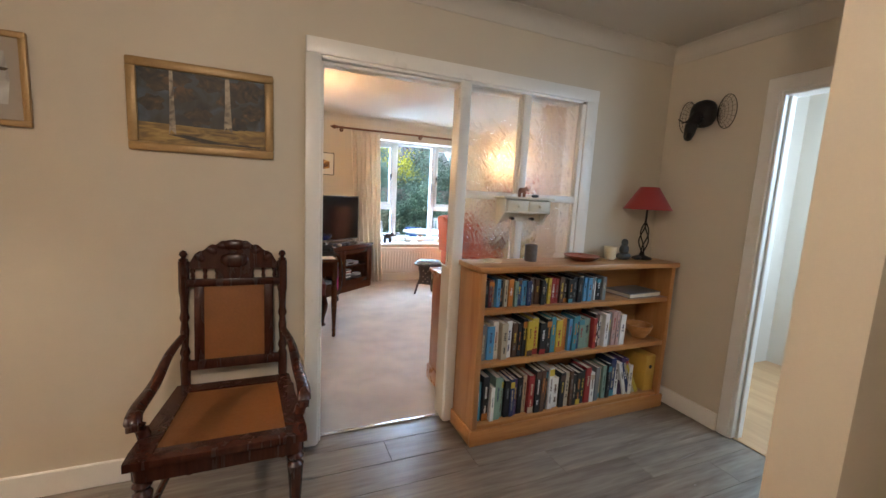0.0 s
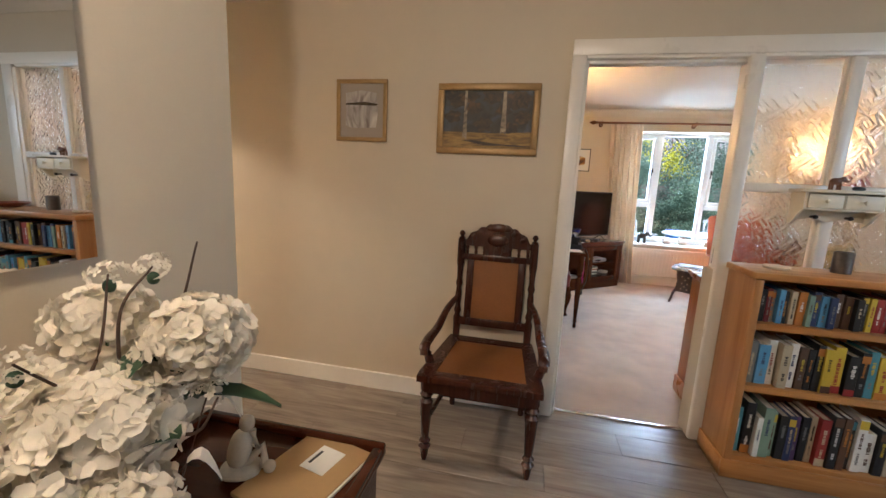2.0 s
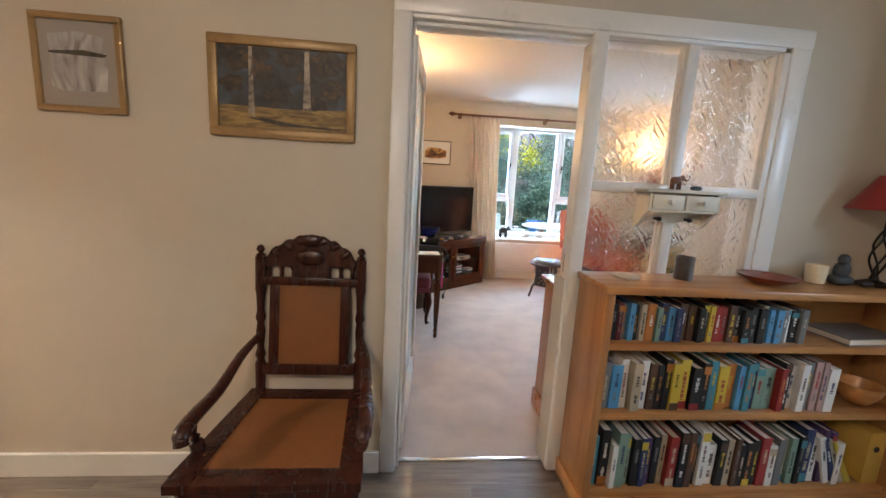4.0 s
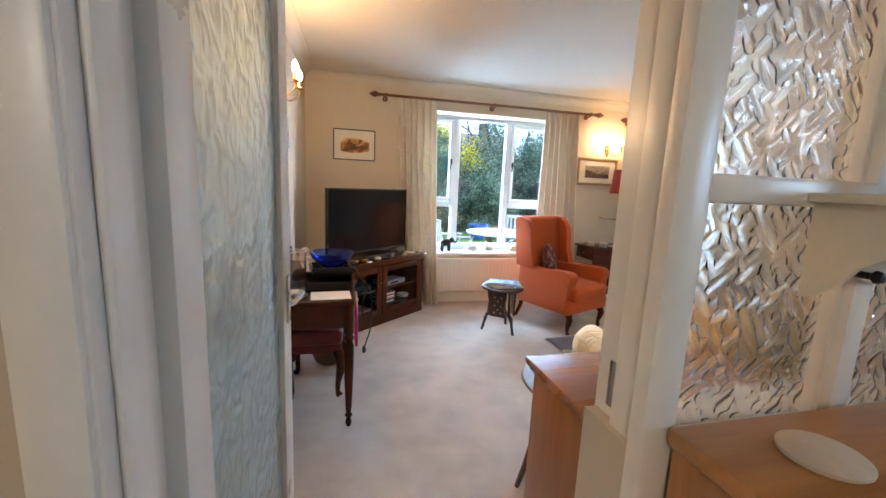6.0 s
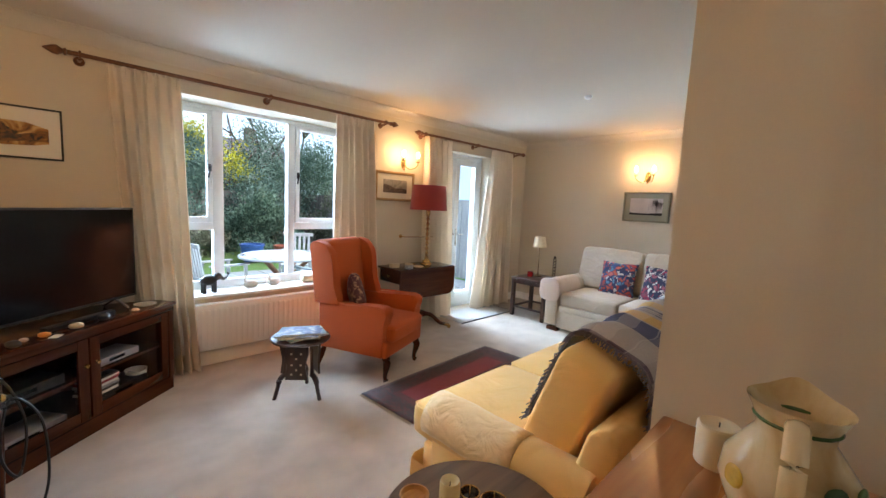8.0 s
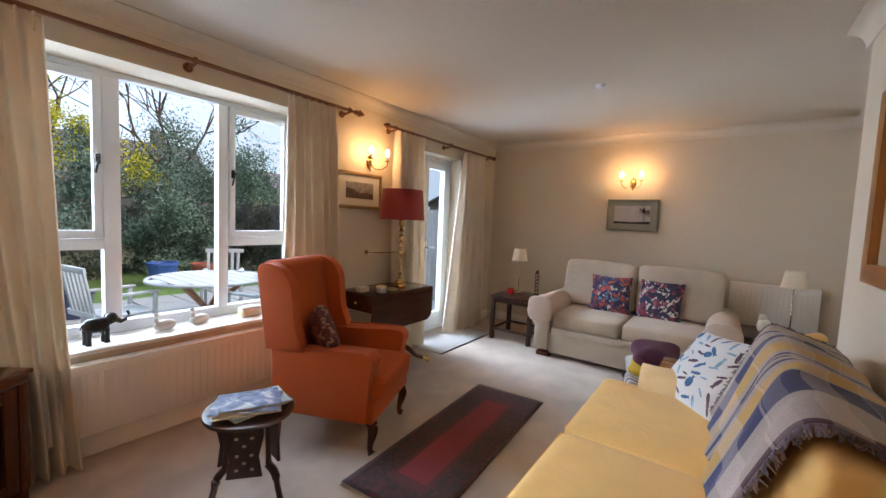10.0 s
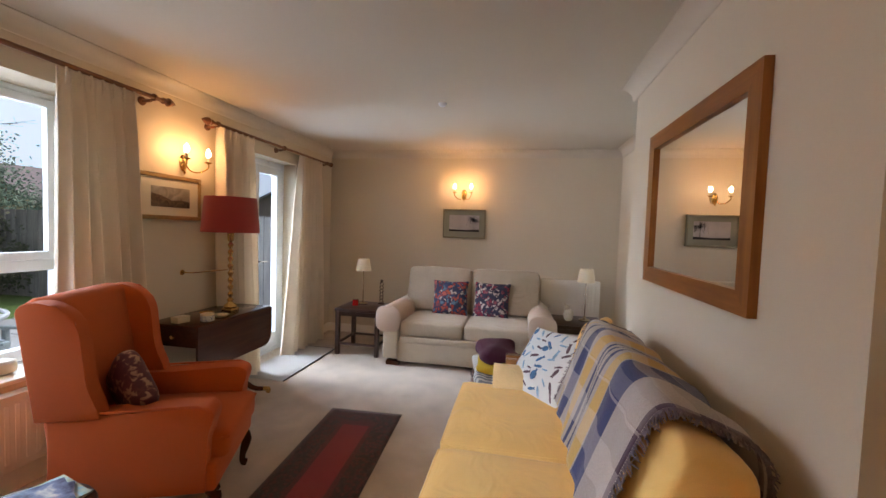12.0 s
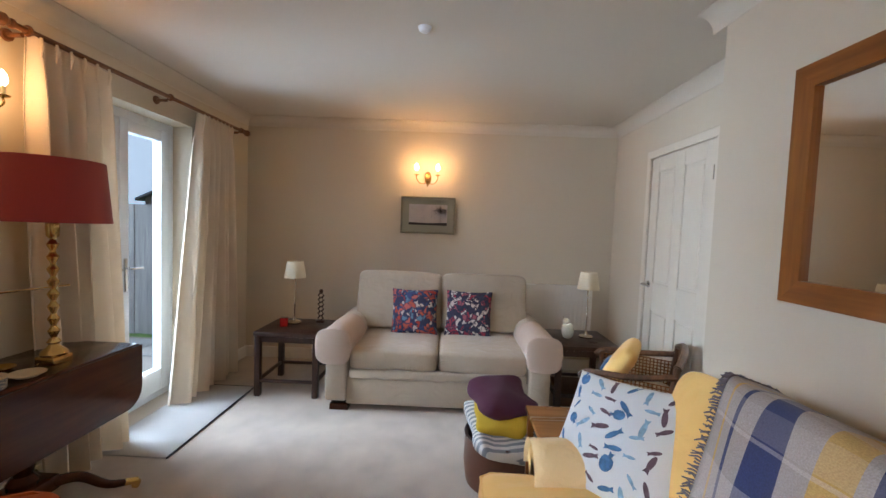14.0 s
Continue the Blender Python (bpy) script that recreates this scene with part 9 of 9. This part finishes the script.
tree(7.6, 20.5, 9.0, None, [], "bare winter tree with thin branches", 6)
tree(10.8, 24.0, 9.5, None, [], "bare winter tree with thin branches", 6)
tree(3.6, 18.6, 8.0, LEAFS[2], [((0, 0, 3.1), 1.1, 1.2, 1.5, 8000, 0.05)], "tree with bright yellow-green leaves", 4)
tree(5.6, 17.8, 5.5, LEAFS[2], [((0.3, 0, 2.4), 1.1, 1.2, 1.2, 1500, 0.06)], "small shrub tree with yellow-green leaves", 3)
for x, y, rx, rz, mm, lab in ((2.2, 16.5, 1.8, 1.5, 1, "dense blue-green evergreen bush"), (4.8, 16.0, 1.7, 1.9, 1, "tall blue-green conifer bush"), (0.0, 16.8, 1.6, 1.2, 0, "dark green evergreen hedge bush"), (-2.8, 16.0, 1.9, 1.3, 0, "dark green evergreen hedge bush"), (6.8, 17.0, 1.9, 1.8, 0, "dark green evergreen hedge bush"), (3.4, 14.8, 1.3, 0.8, 0, "low dark green border shrub"), (1.0, 14.9, 1.2, 0.6, 3, "low olive border shrub"), (5.6, 14.2, 1.2, 0.8, 3, "olive winter border shrub"), (-5.2, 18.0, 2.4, 1.8, 0, "dark green evergreen hedge bush"), (9.2, 19.0, 2.4, 1.6, 1, "broad blue-green evergreen bush by the fence"), (5.4, 21.0, 2.4, 2.3, 0, "tall dark green evergreen bush")):
    t = thing("bush", lab, "bush", pose(x + 2.0, y, -0.22))
    bm = bmesh.new()
    branchy(bm, Vector((0, 0, 0)), Vector((0, 0, 1)), rz * 0.5, 0.03, 3)
    part("stems", bm, TRUNK, t)
    foliage("leaves", t, LEAFS[mm], ((0, 0, rz * 0.95), rx, 1.3, rz * 1.15, 17000, 0.046))
# fence down the side, house beyond
fe = thing("garden_fence", "tall weathered grey-brown close-board garden fence", "fence", pose(0, 0, 0))
fbm = B(0, 0.012, 0, 0.145, 0, 1.75)
first = part("board", fbm, FENCEW, fe)
first.location = (7.6, 6.6, -0.2)
for k in range(1, 70):
    o = bpy.data.objects.new("board", first.data)
    scene.collection.objects.link(o)
    o.parent = fe
    o.location = (7.6 + (0.012 if k % 2 else 0), 6.6 + 0.14 * k, -0.2)
for k in range(60):
    o = bpy.data.objects.new("board", first.data)
    scene.collection.objects.link(o)
    o.parent = fe
    o.rotation_euler = (0, 0, radians(90))
    o.location = (7.6 - 0.14 * k, 16.4 + (0.012 if k % 2 else 0), -0.2)
part("rail", B(7.615, 7.66, 6.6, 16.4, 0.2, 0.28), FENCEW, fe)
part("rail", B(7.615, 7.66, 6.6, 16.4, 1.2, 1.28), FENCEW, fe)
BRICKW = mat("far_brick", (0.17, 0.14, 0.13), 0.9, var=0.2, scale=4, fine=40)
ROOFM = mat("roof_tile", (0.15, 0.16, 0.19), 0.85, var=0.25, scale=3, fine=30, bump=0.4)
for hx, hy, w, d, hh, rr in ((10.0, 37.0, 10.0, 7.0, 3.1, 6.1), (26.0, 38.0, 9.0, 7.0, 2.6, 5.2), (30.0, 16.0, 9.0, 12.0, 2.8, 5.6)):
    ho = thing("house", "distant brick house with dark tiled roof", "house", pose(hx, hy, -0.25))
    part("wall", B(-w / 2, w / 2, -d / 2, d / 2, 0, hh), BRICKW, ho)
    rf_ = bmesh.new()
    prism(rf_, [(-d / 2 - 0.4, hh - 0.1), (0, rr), (d / 2 + 0.4, hh - 0.1), (d / 2 + 0.4, hh - 0.25), (0, rr - 0.15), (-d / 2 - 0.4, hh - 0.25)], -w / 2 - 0.3, w / 2 + 0.3, "yz")
    part("roof", rf_, ROOFM, ho)
    part("gable", prism(bmesh.new(), [(-d / 2, hh), (0, rr - 0.16), (d / 2, hh)], -w / 2, w / 2, "yz"), BRICKW, ho)
    for k in range(3):
        wx = -w * 0.3 + w * 0.3 * k
        wn_ = part("window", B(wx - 0.6, wx + 0.6, -d / 2 - 0.03, -d / 2 + 0.02, 1.0, 2.2), UPVC, ho)
        part("window_glass", B(wx - 0.52, wx + 0.52, -d / 2 - 0.04, -d / 2 - 0.02, 1.08, 2.12), SCREEN, wn_)
    part("chimney", B(w * 0.25, w * 0.25 + 0.7, -0.35, 0.35, rr - 1.0, rr + 0.9), BRICKW, ho)

# pale overcast sky low over the gardens
bd = bmesh.new()
rws = [[bd.verts.new((3 + 125 * math.cos(a), 5 + 125 * math.sin(a), z)) for a in [math.pi * (0.06 + 0.88 * k / 40) for k in range(41)]] for z in (-0.4, 70)]
for k in range(40):
    bd.faces.new((rws[0][k], rws[0][k + 1], rws[1][k + 1], rws[1][k]))
setting("backdrop", bd, glow("overcast_sky", (0.62, 0.82, 1.0), 0.55), "pale overcast sky beyond the gardens", "sky")

# ---- laid pieces: hall planks, patio slabs ----
def plank_mat():
    m, n, l, p = base_mat("grey_vinyl_plank")
    tc, mp, oi = n.new("ShaderNodeTexCoord"), n.new("ShaderNodeMapping"), n.new("ShaderNodeObjectInfo")
    mp.inputs["Scale"].default_value = (1.4, 14, 14)
    sc, ad = n.new("ShaderNodeVectorMath"), n.new("ShaderNodeVectorMath")
    sc.operation, sc.inputs["Scale"].default_value = "SCALE", 60
    l.new(oi.outputs["Random"], sc.inputs[0])
    l.new(tc.outputs["Object"], mp.inputs["Vector"])
    l.new(mp.outputs[0], ad.inputs[0])
    l.new(sc.outputs[0], ad.inputs[1])
    a, b = n.new("ShaderNodeTexNoise"), n.new("ShaderNodeTexNoise")
    a.inputs["Scale"].default_value, a.inputs["Detail"].default_value, a.inputs["Distortion"].default_value = 1.1, 6, 0.8
    b.inputs["Scale"].default_value, b.inputs["Detail"].default_value = 5, 4
    l.new(ad.outputs[0], a.inputs["Vector"])
    l.new(ad.outputs[0], b.inputs["Vector"])
    mx = n.new("ShaderNodeMath")
    mx.operation, mx.inputs[1].default_value = "MULTIPLY_ADD", 0.65
    hf = n.new("ShaderNodeMath")
    hf.operation, hf.inputs[1].default_value = "MULTIPLY", 0.35
    l.new(b.outputs["Fac"], hf.inputs[0])
    l.new(a.outputs["Fac"], mx.inputs[0])
    l.new(hf.outputs[0], mx.inputs[2])
    r = n.new("ShaderNodeValToRGB")
    r.color_ramp.elements[0].position, r.color_ramp.elements[0].color = 0.32, rgb((0.13, 0.102, 0.078))
    r.color_ramp.elements[1].position, r.color_ramp.elements[1].color = 0.68, rgb((0.28, 0.232, 0.182))
    l.new(mx.outputs[0], r.inputs[0])
    hs_ = n.new("ShaderNodeHueSaturation")
    vv = n.new("ShaderNodeMapRange")
    vv.inputs["To Min"].default_value, vv.inputs["To Max"].default_value = 0.9, 1.08
    l.new(oi.outputs["Random"], vv.inputs["Value"])
    l.new(vv.outputs[0], hs_.inputs["Value"])
    l.new(r.outputs[0], hs_.inputs["Color"])
    l.new(hs_.outputs[0], p.inputs["Base Color"])
    rr = n.new("ShaderNodeMapRange")
    rr.inputs["To Min"].default_value, rr.inputs["To Max"].default_value = 0.32, 0.17
    l.new(a.outputs["Fac"], rr.inputs["Value"])
    l.new(rr.outputs[0], p.inputs["Roughness"])
    bp = n.new("ShaderNodeBump")
    bp.inputs["Strength"].default_value, bp.inputs["Distance"].default_value = 0.12, 0.001
    l.new(b.outputs["Fac"], bp.inputs["Height"])
    l.new(bp.outputs[0], p.inputs["Normal"])
    return m


PLANK = plank_mat()
hall_floor = setting("floor_hall", B(-4.4, 4.6, -2.2, 2.275, -0.12, -0.004), mat("floor_underlay", (0.05, 0.045, 0.04), 0.8), "grey-brown wood-effect vinyl plank floor of the hall", "floor")
PLEN, PWID = 1.22, 0.18


def piece(name, data, parent, loc, rz=0.0):
    o = bpy.data.objects.new(name, data)
    scene.collection.objects.link(o)
    o.parent, o.location = parent, loc
    o.rotation_euler = (0, 0, rz)
    return o


MESHES = {}


def plank_mesh(ln, wd):
    k = (round(ln, 3), round(wd, 3))
    if k not in MESHES:
        bm = B(0.0006, ln - 0.0006, 0.0006, wd - 0.0006, -0.006, 0.0, bevel=0.0008, seg=1)
        bmesh.ops.recalc_face_normals(bm, faces=bm.faces)
        me = bpy.data.meshes.new("plank")
        bm.to_mesh(me)
        bm.free()
        me.materials.append(PLANK)
        MESHES[k] = me
    return MESHES[k]


y, r = -2.2, 0
while y < 2.26:
    wd = min(PWID, 2.264 - y)
    x = -4.3 - (r * 0.41 % PLEN)
    while x < 4.6:
        x0, x1 = max(x, -4.3 if y > 0.8 else -0.72), min(x + PLEN, 2.905 if y > 0.5 else 4.6)
        if x1 - x0 > 0.02:
            piece("plank", plank_mesh(x1 - x0, wd), hall_floor, (x0, y, 0.0))
        x += PLEN
    y += PWID
    r += 1

patio = setting("pavement_patio", B(-2.0, 7.4, WY + 0.30, 11.2, -0.30, -0.185), mat("mortar_bed", (0.16, 0.15, 0.13), 0.95), "pale stone slab patio outside the window", "patio")
sbm = B(0.004, 0.596, 0.004, 0.596, -0.03, 0.0, bevel=0.004, seg=1)
bmesh.ops.recalc_face_normals(sbm, faces=sbm.faces)
sme = bpy.data.meshes.new("slab")
sbm.to_mesh(sme)
sbm.free()
sme.materials.append(PAVE)
for i in range(15):
    for j in range(8):
        piece("slab", sme, patio, (-2.0 + 0.62 * i, WY + 0.32 + 0.605 * j, -0.165 + 0.003 * math.sin(i * 3.1 + j * 1.7)))
